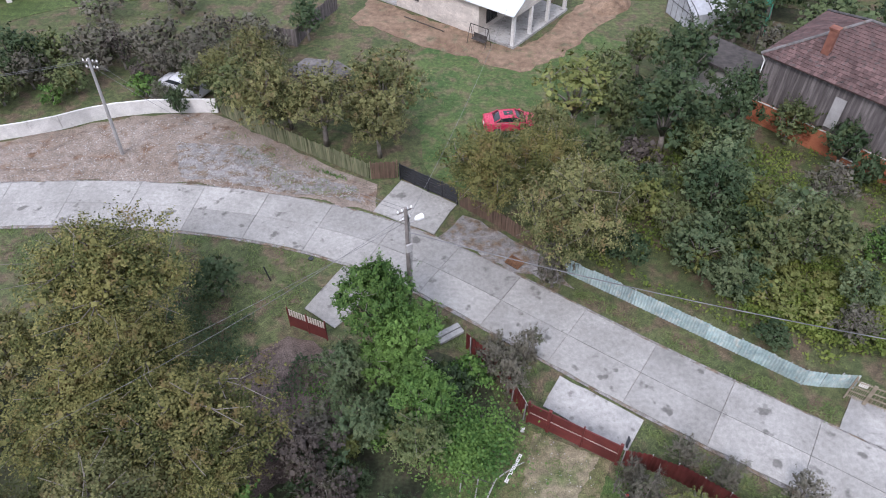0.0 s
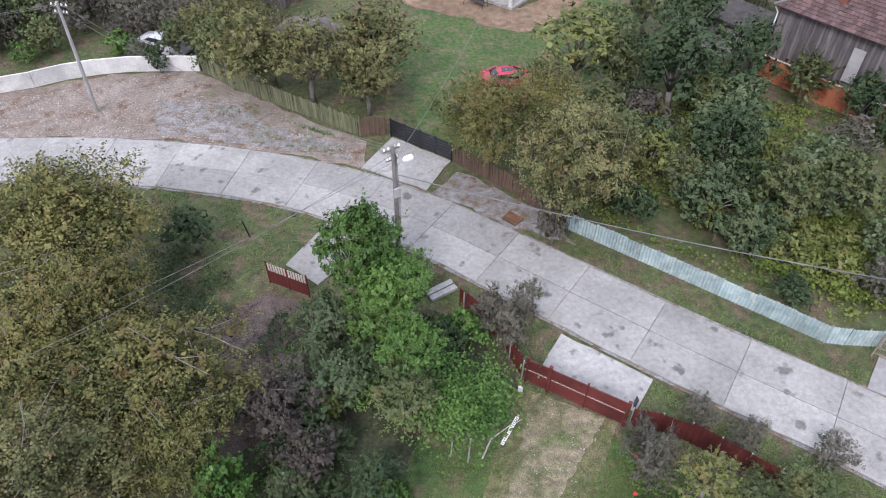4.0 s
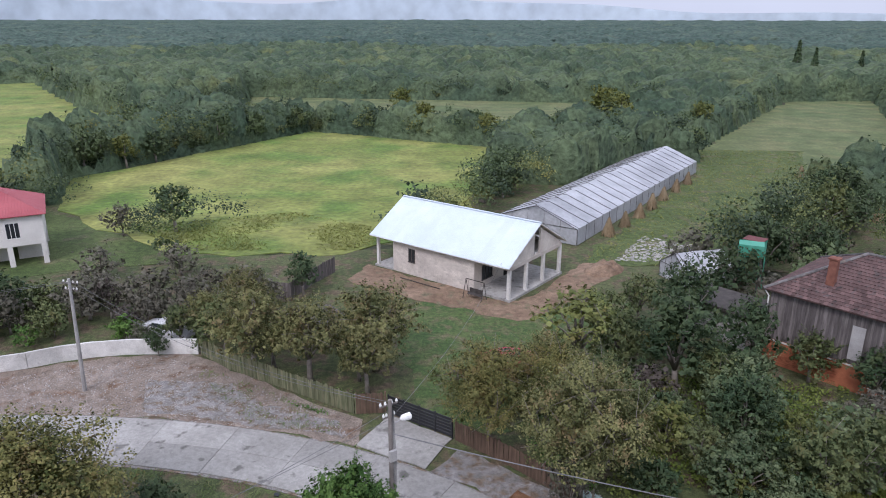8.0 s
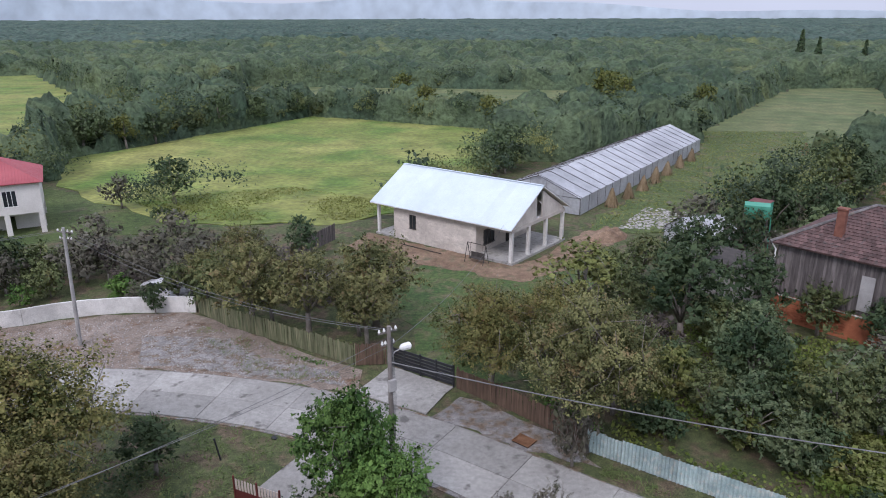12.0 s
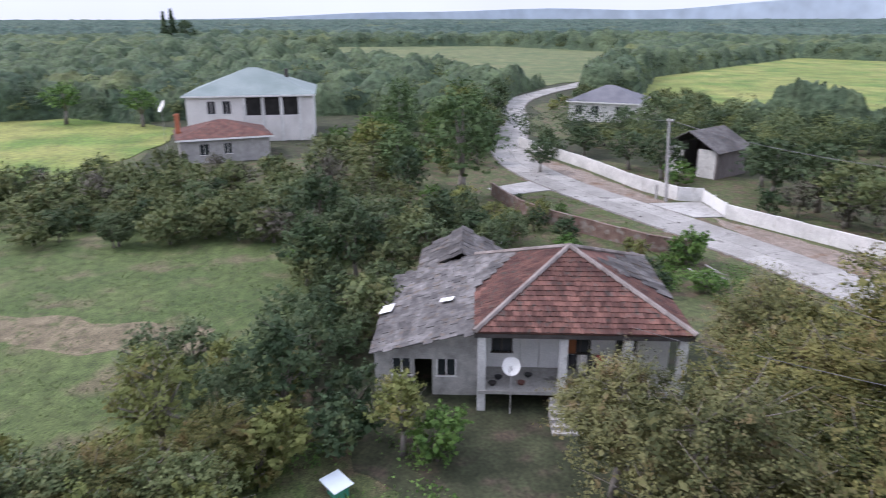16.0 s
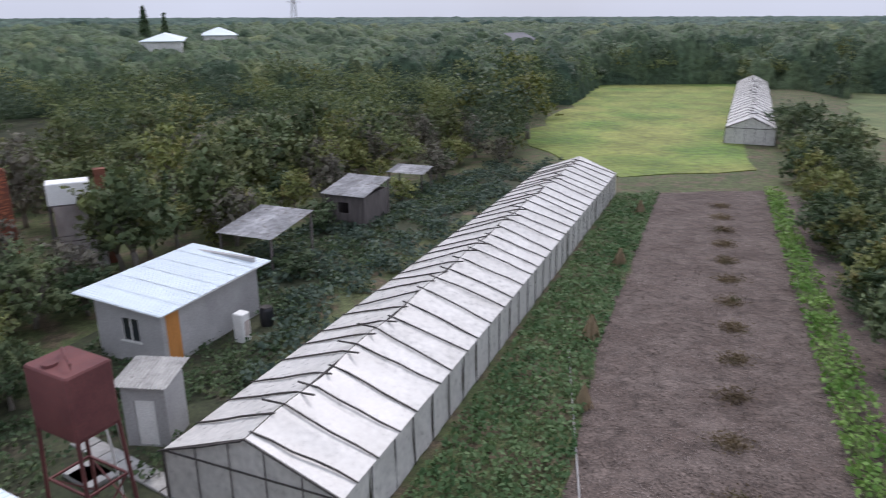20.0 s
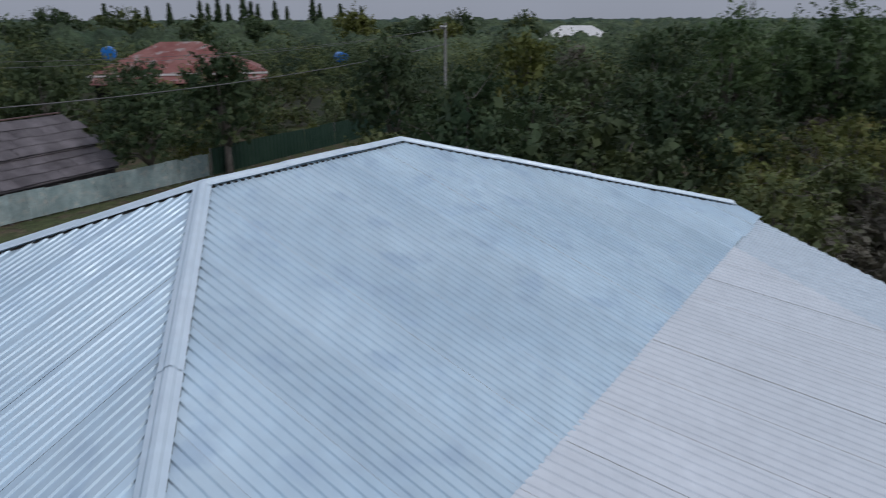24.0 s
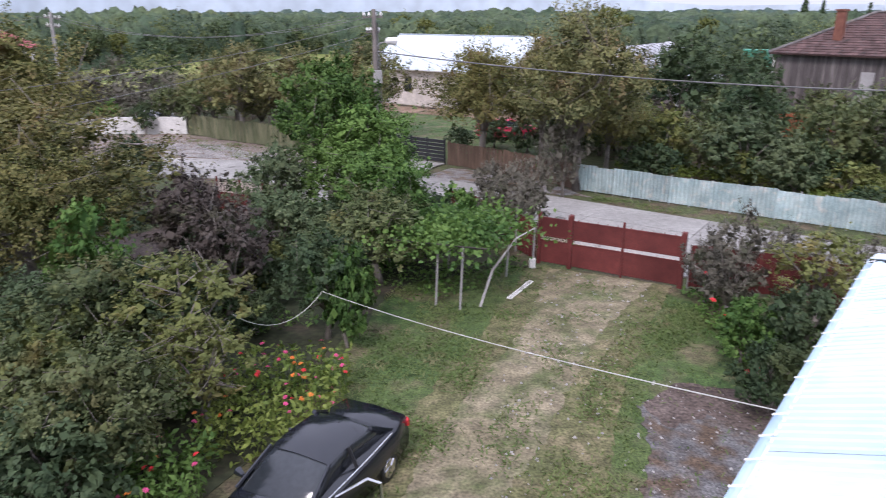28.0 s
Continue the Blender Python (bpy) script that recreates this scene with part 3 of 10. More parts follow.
patch("orchard_ground", [(-66, 62), (-40, 74), (-12, 82), (-13, 80), (-34, 79), (-58, 97), (-72, 90)], -0.03, M_GARDEN, "rough grass between the orchard and the meadow", 3, 0.8, 40)
patch("lawn", [(-2, 45), (-6, 60), (-2, 68), (4, 62), (12, 70), (18, 66), (14, 55), (8, 44), (3, 42)], 0.005, M_LAWN, "mown green lawn behind the black gate", 1.5, 0.4, 12)
patch("garden_ground", [(-64, -46), (-54, -54), (-34, -50), (-16, -14), (-8, -4), (-20, 2), (-36, 0), (-54, 8), (-92, -16), (-80, -40)], 0.005, M_GARDEN, "garden plot of short grass and weeds", 2, 0.5, 13)
patch("lawn", [(0, 8), (-2.5, 14), (-1, 20), (3, 22.5), (9, 19.5), (10, 15), (6, 5), (2, 3)], 0.005, M_LAWN, "green lawn either side of the drive", 1.0, 0.25, 14)
patch("overgrown_plot", [(10, 44), (9, 36), (23, 27.5), (36, 24), (44, 40), (30, 48), (20, 56)], 0.0, M_GRASS, "overgrown bright green weeds behind the teal fence", 1.5, 0.5, 15)
patch("dirt_verge", [(-56, 42), (-40, 47.6), (-31, 52), (-22, 53.6), (-11, 46.6), (-6.4, 43.8), (-6.2, 40.6), (-13, 42.4), (-21, 43.6), (-30, 43.6), (-40, 42.4), (-50, 40.8)], 0.0, M_DIRT, "bare brown dirt verge with rubble", 1.2, 0.3, 16)
patch("gravel_patch", [(-24, 49), (-17, 48.5), (-14, 45.5), (-8, 43.6), (-7, 41.8), (-14, 43), (-22, 44.5)], 0.015, M_GRAVEL, "loose grey gravel on the verge", 0.8, 0.35, 17)
patch("gravel_patch", [(-1.2, 38), (0.5, 40.6), (6, 36.6), (8, 33.4), (4, 35)], 0.012, M_GRAVEL, "gravelly verge beside the driveway apron", 0.7, 0.2, 18)
patch("dirt_strip", [(-57, 42), (-63, 40.5), (-79, 39), (-94, 36), (-94, 34.8), (-80, 35.6), (-68, 36.8), (-58, 39.4)], 0.0, M_DIRT, "brown dirt strip along the white wall", 1.5, 0.3, 19)
patch("mulched_bed", [(-3.5, -9), (-7.3, -16.5), (-11.2, -25.2), (-26, -52.5), (-35.2, -52), (-20.8, -24), (-14.8, -12.8), (-11.5, -6)], 0.01, M_MULCH, "dry brown mulched vegetable bed", 1.0, 0.2, 20)
patch("mulched_path", [(-14.9, -11.5), (-21.3, -23), (-35.3, -50.5), (-37, -49.5), (-26, -28), (-18, -10.4), (-16, -8)], 0.008, M_MULCH, "earth path along the garden bushes", 1.0, 0.25, 21)
patch("dirt_path", [(-70, -63), (-62, -44), (-52.6, -27.4), (-46.2, -14.7), (-41, -2.9), (-37.6, -3), (-38.3, -7.2), (-43.2, -18), (-52.4, -34), (-61.8, -49), (-67, -62)], 0.012, M_TILLED, "tilled brown strip across the garden", 1.2, 0.6, 22)
patch("worn_lawn", [(4.0, 22.6), (8.9, 20.6), (7.2, 17.0), (6.2, 14.8), (5.4, 12.4), (4.6, 9.8), (3.9, 7.4), (2.6, 5.2), (-0.6, 6.2), (-0.7, 8.8), (-0.1, 11.0), (0.9, 13.6), (2.0, 16.2), (3.0, 19.4)], 0.009, M_WORN, "thin straw-coloured grass along the drive", 0.2, 0.08, 50)
patch("driveway", [(4.7, 22.3), (8.2, 20.8), (6.1, 17.4), (5.1, 15.4), (4.1, 12.9), (3.2, 10.4), (2.3, 8.8), (1.7, 6.6), (0, 6.8), (0.3, 8.7), (0.7, 10.5), (1.7, 13.1), (2.9, 15.7), (3.9, 19)], 0.013, M_DRIVE, "worn earth and pebble drive behind the maroon gate", 0.2, 0.08, 23)
patch("bare_earth", [(5.9, 12.5), (7.2, 13.6), (9.0, 13.2), (9.4, 11.6), (8.2, 11.2), (7.4, 12.0), (6.3, 11.4)], 0.021, M_MULCH, "bare brown earth at the head of the gravel", 0.2, 0.08, 51)
patch("gravel_patch", [(5.8, 12.4), (7, 13.4), (8.8, 13), (9.2, 9), (6.5, 4.5), (4.4, 2.4), (3.6, 3.4), (4.6, 6.6), (5.1, 8.9), (5.7, 10.5)], 0.018, M_DARKGRAVEL, "grey gravel and bare earth below the metal roof", 0.2, 0.08, 24)
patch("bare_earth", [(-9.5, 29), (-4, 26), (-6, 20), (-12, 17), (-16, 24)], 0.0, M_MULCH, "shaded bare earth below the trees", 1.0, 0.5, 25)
# soil patches whose dark colour also carries the shade of the plants
patch("shaded_earth", [(-1, 28), (2, 26), (3.5, 22.5), (0, 19), (-2.2, 14), (-3.5, 9), (-5, 4), (-12, 6), (-10, 18), (-6, 25)], -0.004, M_SOIL, "dark earth below the thicket, its shade put into the colour", 1.0, 0.5, 26)
patch("shaded_earth", [(-18, 8), (-25, 4), (-36, 2), (-40, 12), (-34, 24), (-24, 28), (-18, 18)], 0.002, M_SOIL, "dark earth around the old house, shade put into the colour", 1.0, 0.5, 27)
patch("trodden_earth", [(-12, 71), (-4, 66), (6, 60.6), (10, 64), (15, 71), (19, 76), (16, 79), (12, 74), (8, 67), (5, 65.6), (-10, 76)], 0.012, M_REDEARTH, "trodden reddish earth round the white house", 1.0, 0.35, 28)
patch("yard_floor", [(3, -14), (10, -13), (14, -22), (10, -34), (2, -34), (3.5, -22)], 0.0, M_SOIL, "earth yard between the sheds", 1.0, 0.4, 29)
patch("cabbage_bed", [(3.4, -20), (1, -34), (-18, -60), (-13, -62), (6, -40), (8, -36)], 0.004, M_SOIL, "vegetable bed between sheds and greenhouse", 1.0, 0.4, 30)

ROAD = smooth_path([(-260, 150), (-186, 87), (-172, 71), (-150, 54), (-120, 45), (-100, 36.5), (-88, 33), (-78, 32.8), (-68, 34.2), (-57, 37), (-48, 38.8), (-40, 40.2), (-29, 41.1), (-20.5, 40.8), (-13, 39.6), (-7, 37.8), (-2, 35.4), (4, 31.5), (9.3, 27.9), (14.2, 24.7), (18.5, 22.1), (22.5, 19.6), (30, 14.4), (38, 9.5), (50, 3), (62, -5), (90, -22)], 2)
solo("road_base", ribbon(ROAD, 2.75, -0.1, 0.03), M_GRAVEL, "gravel bed below the concrete road", "road", kind="structure")
road = thing("road", 0, 0, 0, 0, "two-lane road of grey concrete slabs with joints", "road", kind="structure")


def slab_row(s0, s1, side, rng):
    pts = []
    inner, outer = (0.015, 2.55) if side > 0 else (-2.55, -0.015)
    outer_j, k = rng.uniform(-0.05, 0.05), max(2, int((s1 - s0) / 1.2))
    a, c = [], []
    for i in range(k + 1):
        (x, y), (dx, dy) = along(ROAD, s0 + 0.015 + (s1 - s0 - 0.03) * i / k)
        wob = rng.uniform(-0.05, 0.05)
        lo, hi = (inner, outer + outer_j + wob) if side > 0 else (inner + outer_j + wob, outer)
        a.append((x + dy * lo, y - dx * lo))
        c.append((x + dy * hi, y - dx * hi))
    pts = a + c[::-1]
    return pts[::-1]


rng = np.random.default_rng(3)
s, total = 0.0, length(ROAD)
while s < total - 6:
    for side in (1, -1):
        g = Geo()
        z = 0.085 + rng.uniform(-0.006, 0.006)
        g.slab(slab_row(s, s + 5.0, side, rng), 0.0, z)
        part("slab", g, M_CONC, road)
    s += 5.0
APRONS = [
    ("driveway_apron", [(-6.3, 40.7), (-1.6, 38.3), (0.0, 41.6), (-4.4, 44.4)], "concrete driveway apron before the black gate", M_CONC),
    ("driveway_apron", [(5.3, 24.0), (9.8, 21.2), (11.1, 23.2), (6.5, 26.1)], "pale concrete apron before the maroon gate", M_CONC2),
    ("driveway_apron", [(-9.9, 31.0), (-7.6, 29.4), (-5.0, 33.4), (-7.8, 34.9)], "concrete apron before the leaning red gate leaf", M_CONC),
    ("driveway_apron", [(22.1, 23.0), (26.2, 20.6), (27.9, 22.6), (23.7, 25.2)], "concrete apron before the weathered wooden gate", M_CONC2),
    ("driveway_apron", [(-56.2, 40.2), (-55.6, 43.2), (-61.2, 44.2), (-62, 38.6)], "concrete apron before the sliding gate", M_CONC2),
    ("driveway_apron", [(-70, 31.2), (-74.6, 30.4), (-72.4, 24.6), (-68.8, 25.4)], "concrete apron beside the brick wall", M_CONC2),
]
for name, poly, label, mat in APRONS:
    g = Geo()
    g.slab(rough_edge(poly, 0.8, 0.05, 31), 0.0, 0.075)
    solo(name, g, mat, label, "driveway", kind="structure")

# ---- shared builders for roofs, walls and fences ----
def span(poly, a):
    """Lowest and highest second coordinate of a convex polygon at first coordinate a."""
    hits = []
    for (xa, ya), (xb, yb) in zip(poly, poly[1:] + poly[:1]):
        if (xa - a) * (xb - a) <= 0 and abs(xb - xa) > 1e-9:
            hits.append(ya + (yb - ya) * (a - xa) / (xb - xa))
    return (min(hits), max(hits)) if len(hits) >= 2 else None


def plane_axes(poly, eave):
    """Origin, along-eave axis, up-slope axis and normal of a flat polygon; eave: indices of two corners on its lower edge."""
    o = Vector(poly[eave[0]])
    e1 = (Vector(poly[eave[1]]) - o).normalized()
    n = None
    for p in poly:
        c = e1.cross(Vector(p) - o)
        if c.length > 0.5:
            n = c.normalized()
            break
    if n.z < 0:
        n = -n
    e2 = n.cross(e1).normalized()
    if max((Vector(p) - o).dot(e2) for p in poly) < 0.3:
        e2 = -e2
    return o, e1, e2, n


def ribbed(poly, eave, mat, parent, name="roof_sheet", pitch=0.2, high=0.03, sheet=1.2, wave=False, lift=0.0, seam=-0.02):
    """Lays ribbed sheets side by side over a flat polygon, the ribs running up the slope."""
    o, e1, e2, n = plane_axes(poly, eave)
    flat = [((Vector(p) - o).dot(e1), (Vector(p) - o).dot(e2)) for p in poly]
    lo, hi = min(f[0] for f in flat), max(f[0] for f in flat)
    rng = np.random.default_rng(int(abs(o.x * 10 + o.y)) + 1)
    prof = [(k / 8, math.sin(k / 8 * 2 * math.pi) * 0.5 + 0.5) for k in range(8)] if wave else [(0, 0), (0.55, 0), (0.65, 1), (0.9, 1)]
    a = lo
    while a < hi - 0.02:
        end, g, cols = min(a + sheet, hi), Geo(), []
        off = rng.uniform(0.0, 0.006) + lift
        slip = rng.uniform(-0.03, 0.03)
        xs = [a] + [a + (k + q) * pitch for k in range(int(sheet / pitch) + 1) for q, _ in prof if 0.003 < (k + q) * pitch < end - a - 0.003] + [end - seam]
        for x in xs:
            u = ((x - a) / pitch) % 1.0
            h = np.interp(u, [q for q, _ in prof] + [1.0], [v for _, v in prof] + [prof[0][1]]) * high + off
            r = span(flat, min(max(x, lo + 1e-4), hi - 1e-4))
            if r and r[1] - r[0] > 0.01:
                p0, p1 = o + e1 * x + e2 * (r[0] + (slip if r[0] < 0.05 else 0)) + n * h, o + e1 * x + e2 * r[1] + n * h
                cols.append((p0, p1))
        for p0, p1 in cols:
            g.v += [tuple(p0 - n * 0.006), tuple(p0), tuple(p1)]
        for k in range(len(cols) - 1):
            g.f += [(3 * k, 3 * k + 3, 3 * k + 4, 3 * k + 1), (3 * k + 1, 3 * k + 4, 3 * k + 5, 3 * k + 2)]
        if g.v:
            part(name, g, mat, parent)
        a = end
    return o, e1, e2, n


def tiled(poly, eave, mat, parent, w=0.28, h=0.34, limit=300, seed=1, name="roof_tile"):
    """Lays overlapping tiles over a flat polygon; those past the limit are joined."""
    o, e1, e2, n = plane_axes(poly, eave)
    flat = [((Vector(p) - o).dot(e1), (Vector(p) - o).dot(e2)) for p in poly]
    lo, hi = min(f[0] for f in flat), max(f[0] for f in flat)
    top = max(f[1] for f in flat)
    rng = np.random.default_rng(seed)
    one = Geo()
    one.add([(-w / 2, 0, 0.045), (-w * 0.2, 0, 0.07), (w * 0.2, 0, 0.045), (w / 2, 0, 0.06), (-w / 2, h * 1.15, 0.0), (-w * 0.2, h * 1.15, 0.025), (w * 0.2, h * 1.15, 0.0), (w / 2, h * 1.15, 0.015), (-w / 2, 0, 0.02), (w / 2, 0, 0.02)],
            [(0, 1, 5, 4), (1, 2, 6, 5), (2, 3, 7, 6), (8, 9, 3, 2, 1, 0)])
    me, rest, count = one.mesh(name), Geo(), 0
    me.materials.append(mat)
    frame_m = Matrix((e1, e2, n)).transposed().to_4x4()
    b, row = 0.0, 0
    while b < top - h * 0.4:
        a = lo + w / 2 + (w / 2 if row % 2 else 0)
        while a < hi:
            r = span(flat, a)
            if r and r[0] - 0.05 <= b and b + h * 0.6 < r[1]:
                m = Matrix.Translation(o + e1 * (a + rng.uniform(-0.012, 0.012)) + e2 * (b + rng.uniform(-0.02, 0.02)) + n * 0.01) @ frame_m @ pose(0, 0, 0, rng.uniform(-1.5, 1.5), 0, rng.uniform(-2.5, 2.5))
                if count < limit:
                    ob = part(name, me, mat, parent)
                    ob.matrix_basis = m
                    count += 1
                else:
                    rest.add([tuple(v.co) for v in me.vertices], [tuple(p.vertices) for p in me.polygons], m)
            a += w
        b += h
        row += 1
    if rest.v:
        tagged(part("upper_tiles", rest, mat, parent), kind="stuff")


def deck(poly, mat, parent, t=0.08, name="roof_deck"):
    """The flat body of a roof slope below its covering."""
    g = Geo()
    q = [Vector(p) for p in poly]
    if (q[1] - q[0]).cross(q[2] - q[0]).z < 0:
        q.reverse()
    g.plate(q, t)
    return part(name, g, mat, parent)


def window_part(parent, m, w, h, frame_mat, bars=1, name="window"):
    """A window in a wall: m puts its lower middle on the wall face, +y outwards."""
    g = Geo()
    g.box(-w / 2, -0.05, 0, w / 2, 0.02, h, m)
    win = part(name, g, M_GLASS, parent)
    g = Geo()
    for x0, x1 in [(-w / 2 - 0.06, -w / 2 + 0.02), (w / 2 - 0.02, w / 2 + 0.06)] + [(-w / 2 + w * (k + 1) / (bars + 1) - 0.03, -w / 2 + w * (k + 1) / (bars + 1) + 0.03) for k in range(bars)]:
        g.box(x0, 0.0, 0, x1, 0.06, h, m)
    g.box(-w / 2 - 0.06, 0.0, h, w / 2 + 0.06, 0.06, h + 0.07, m)
    part("window_frame", g, frame_mat, win)
    g = Geo()
    g.box(-w / 2 - 0.1, 0.0, -0.07, w / 2 + 0.1, 0.13, 0.0, m)
    part("window_sill", g, frame_mat, win)
    return win


def wall_with_holes(g, x0, x1, z0, z1, y, thick, holes):
    """An upright wall along x with rectangular openings (xa, xb, za, zb) cut through; thickness goes to +y."""
    xs = sorted({x0, x1, *[q for hl in holes for q in hl[:2]]})
    zs = sorted({z0, z1, *[q for hl in holes for q in hl[2:]]})
    nx, nz = len(xs) - 1, len(zs) - 1

    def solid(i, j):
        if not (0 <= i < nx and 0 <= j < nz):
            return False
        mx, mz = (xs[i] + xs[i + 1]) / 2, (zs[j] + zs[j + 1]) / 2
        return not any(hl[0] < mx < hl[1] and hl[2] < mz < hl[3] for hl in holes)
    base = len(g.v)
    g.v += [(x, yy, z) for yy in (y, y + thick) for x in xs for z in zs]

    def at(i, j, s):
        return base + s * (nx + 1) * (nz + 1) + i * (nz + 1) + j
    for i in range(nx):
        for j in range(nz):
            if not solid(i, j):
                continue
            g.f += [(at(i, j, 0), at(i + 1, j, 0), at(i + 1, j + 1, 0), at(i, j + 1, 0)), (at(i, j, 1), at(i, j + 1, 1), at(i + 1, j + 1, 1), at(i + 1, j, 1))]
            for (di, dj), (p, q) in (((-1, 0), ((i, j), (i, j + 1))), ((1, 0), ((i + 1, j + 1), (i + 1, j))), ((0, -1), ((i + 1, j), (i, j))), ((0, 1), ((i, j + 1), (i + 1, j + 1)))):
                if not solid(i + di, j + dj):
                    g.f.append((at(*p, 0), at(*q, 0), at(*q, 1), at(*p, 1)))


# ---- white wall along the verge ----
def masonry_wall(path, height, thick, mat, cap, label, name="wall", seed=1, plinth=0.0):
    root = thing(name, 0, 0, 0, 0, label, "wall", kind="structure")
    rng, s, total = np.random.default_rng(seed), 0.0, length(path)
    while s < total - 0.2:
        e = min(s + 2.5, total)
        (x, y), _ = along(path, s)
        (x2, y2), _ = along(path, e - 1e-4)
        d = math.atan2(y2 - y, x2 - x)
        m = Matrix.Translation((x, y, 0)) @ Matrix.Rotation(d, 4, "Z")
        ln, h = math.dist((x, y), (x2, y2)), height + rng.uniform(-0.03, 0.03)
        g = Geo()
        g.box(0.006, -thick / 2, -0.1, ln - 0.006, thick / 2, h, m, 0.012)
        if cap:
            g.box(0.0, -thick / 2 - 0.03, h, ln, thick / 2 + 0.03, h + 0.06, m, 0.012)
        part("wall_panel", g, mat, root)
        s = e
    return root


masonry_wall([(-55.4, 43.1), (-40.6, 48.3), (-34.9, 50.2), (-31.1, 52.4), (-27, 53.3), (-21.4, 53.5)], 1.35, 0.18, M_WALL, False, "low white plastered wall along the verge", "garden_wall", 2)
masonry_wall([(-61.4, 44.4), (-62.2, 42.5), (-68, 40.8), (-79, 40.1), (-88.3, 38.7), (-97, 37.2)], 1.45, 0.18, M_WALL, False, "low white plastered wall by the bend", "garden_wall", 3)
M_OLDWALL = material("weathered_brown_wall", (0.15, 0.095, 0.075), (0.235, 0.17, 0.14), 0.6, 0.9, 0.4, 14.0, c=(0.26, 0.23, 0.20), cth=(0.5, 0.62), dirt=0.4, mott=0.2)
g_root = masonry_wall([(-69.6, 24.2), (-62.7, 24.4), (-57.2, 26.2), (-52.7, 28.6), (-48.5, 30.8), (-45.8, 33.6)], 1.3, 0.2, M_OLDWALL, True, "weathered brown masonry wall along the road", "garden_wall", 4)
gate = thing("sliding_gate", -55.6, 43.15, 0, math.degrees(math.atan2(1.25, -5.8)), "white ribbed sliding gate in the wall", "gate")
for k in range(9):
    part("gate_slat", Geo().box(0.05, -0.03, 0.12 + k * 0.14, 5.85, 0.03, 0.235 + k * 0.14), M_WHITE, gate)
for x in (0.0, 2.9, 5.85):
    part("gate_post", Geo().box(x - 0.05, -0.06, 0.0, x + 0.05, 0.06, 1.5, None, 0.01), M_WHITE, gate)


# ---- wooden fence, black gate ----
def board_fence(path, label, height=1.65, mat=None, rail_mat=None, step=0.14, seed=1, gap=0.012):
    root = thing("board_fence", 0, 0, 0, 0, label, "fence")
    rng, s, total = np.random.default_rng(seed), 0.0, length(path)
    meshes = []
    for k in range(4):
        h = height + rng.uniform(-0.06, 0.06)
        g = Geo()
        g.add([(0, -0.012, 0.04), (step - gap, -0.012, 0.04), (step - gap, -0.012, h), (0, -0.012, h - 0.02), (0, 0.012, 0.04), (step - gap, 0.012, 0.04), (step - gap, 0.012, h), (0, 0.012, h - 0.02)],
              [(0, 1, 2, 3), (5, 4, 7, 6), (3, 2, 6, 7), (1, 5, 6, 2), (4, 0, 3, 7), (0, 4, 5, 1)])
        me = g.mesh("fence_board")
        me.materials.append(mat)
        meshes.append(me)
    while s < total - step:
        (x, y), (dx, dy) = along(path, s)
        ob = part("fence_board", meshes[rng.integers(4)], mat, root)
        ob.matrix_basis = pose(x, y, rng.uniform(-0.03, 0.02), rng.uniform(-1.5, 1.5), rng.uniform(-1, 1), math.degrees(math.atan2(dy, dx)))
        s += step
    for a, c in zip(path, path[1:]):
        dx, dy = (c[0] - a[0]) / math.dist(a, c), (c[1] - a[1]) / math.dist(a, c)
        for z in (0.4, height - 0.35):
            part("fence_rail", Geo().beam((a[0] - dy * 0.05, a[1] + dx * 0.05, z), (c[0] - dy * 0.05, c[1] + dx * 0.05, z), 0.05, 0.08), rail_mat or mat, root)
        n = max(1, round(math.dist(a, c) / 2.4))
        for k in range(n + 1):
            x, y = a[0] + (c[0] - a[0]) * k / n - dy * 0.11, a[1] + (c[1] - a[1]) * k / n + dx * 0.11
            part("fence_post", Geo().box(x - 0.05, y - 0.05, -0.1, x + 0.05, y + 0.05, height + 0.05), rail_mat or mat, root)
    return root


M_MOSSWOOD = material("mossy_fence_boards", (0.10, 0.115, 0.06), (0.19, 0.185, 0.11), 1.2, 0.9, 0.4, 30.0, rand=0.25, stretch=(3, 3, 0.6))
M_ROSEWOOD = material("reddish_fence_boards", (0.092, 0.062, 0.045), (0.15, 0.10, 0.07), 1.2, 0.9, 0.4, 30.0, rand=0.2, stretch=(3, 3, 0.6))
board_fence([(-21.1, 53.3), (-18.1, 50.9), (-11.6, 47.2), (-6.9, 44.5)], "mossy board fence along the gravel verge", 1.6, M_MOSSWOOD, seed=4)
board_fence([(-6.8, 44.5), (-4.75, 44.75)], "reddish board fence beside the black gate", 1.65, M_ROSEWOOD, seed=5)
board_fence([(0.25, 41.5), (3.0, 39.4), (5.6, 37.0), (7.6, 34.9)], "brown board fence below the walnut trees", 1.5, M_ROSEWOOD, seed=6)
gate = thing("black_gate", -4.5, 44.55, 0, math.degrees(math.atan2(-2.9, 4.6)), "black metal sliding gate with open slats", "gate")
for k in range(6):
    part("gate_slat", Geo().box(0.08, -0.02, 0.15 + k * 0.24, 5.3, 0.02, 0.35 + k * 0.24), M_BLACK, gate)
for x in (0.0, 1.35, 2.7, 4.0, 5.38):
    part("gate_post", Geo().box(x - 0.05, -0.05, 0, x + 0.05, 0.05, 1.65, None, 0.01), M_BLACK, gate)


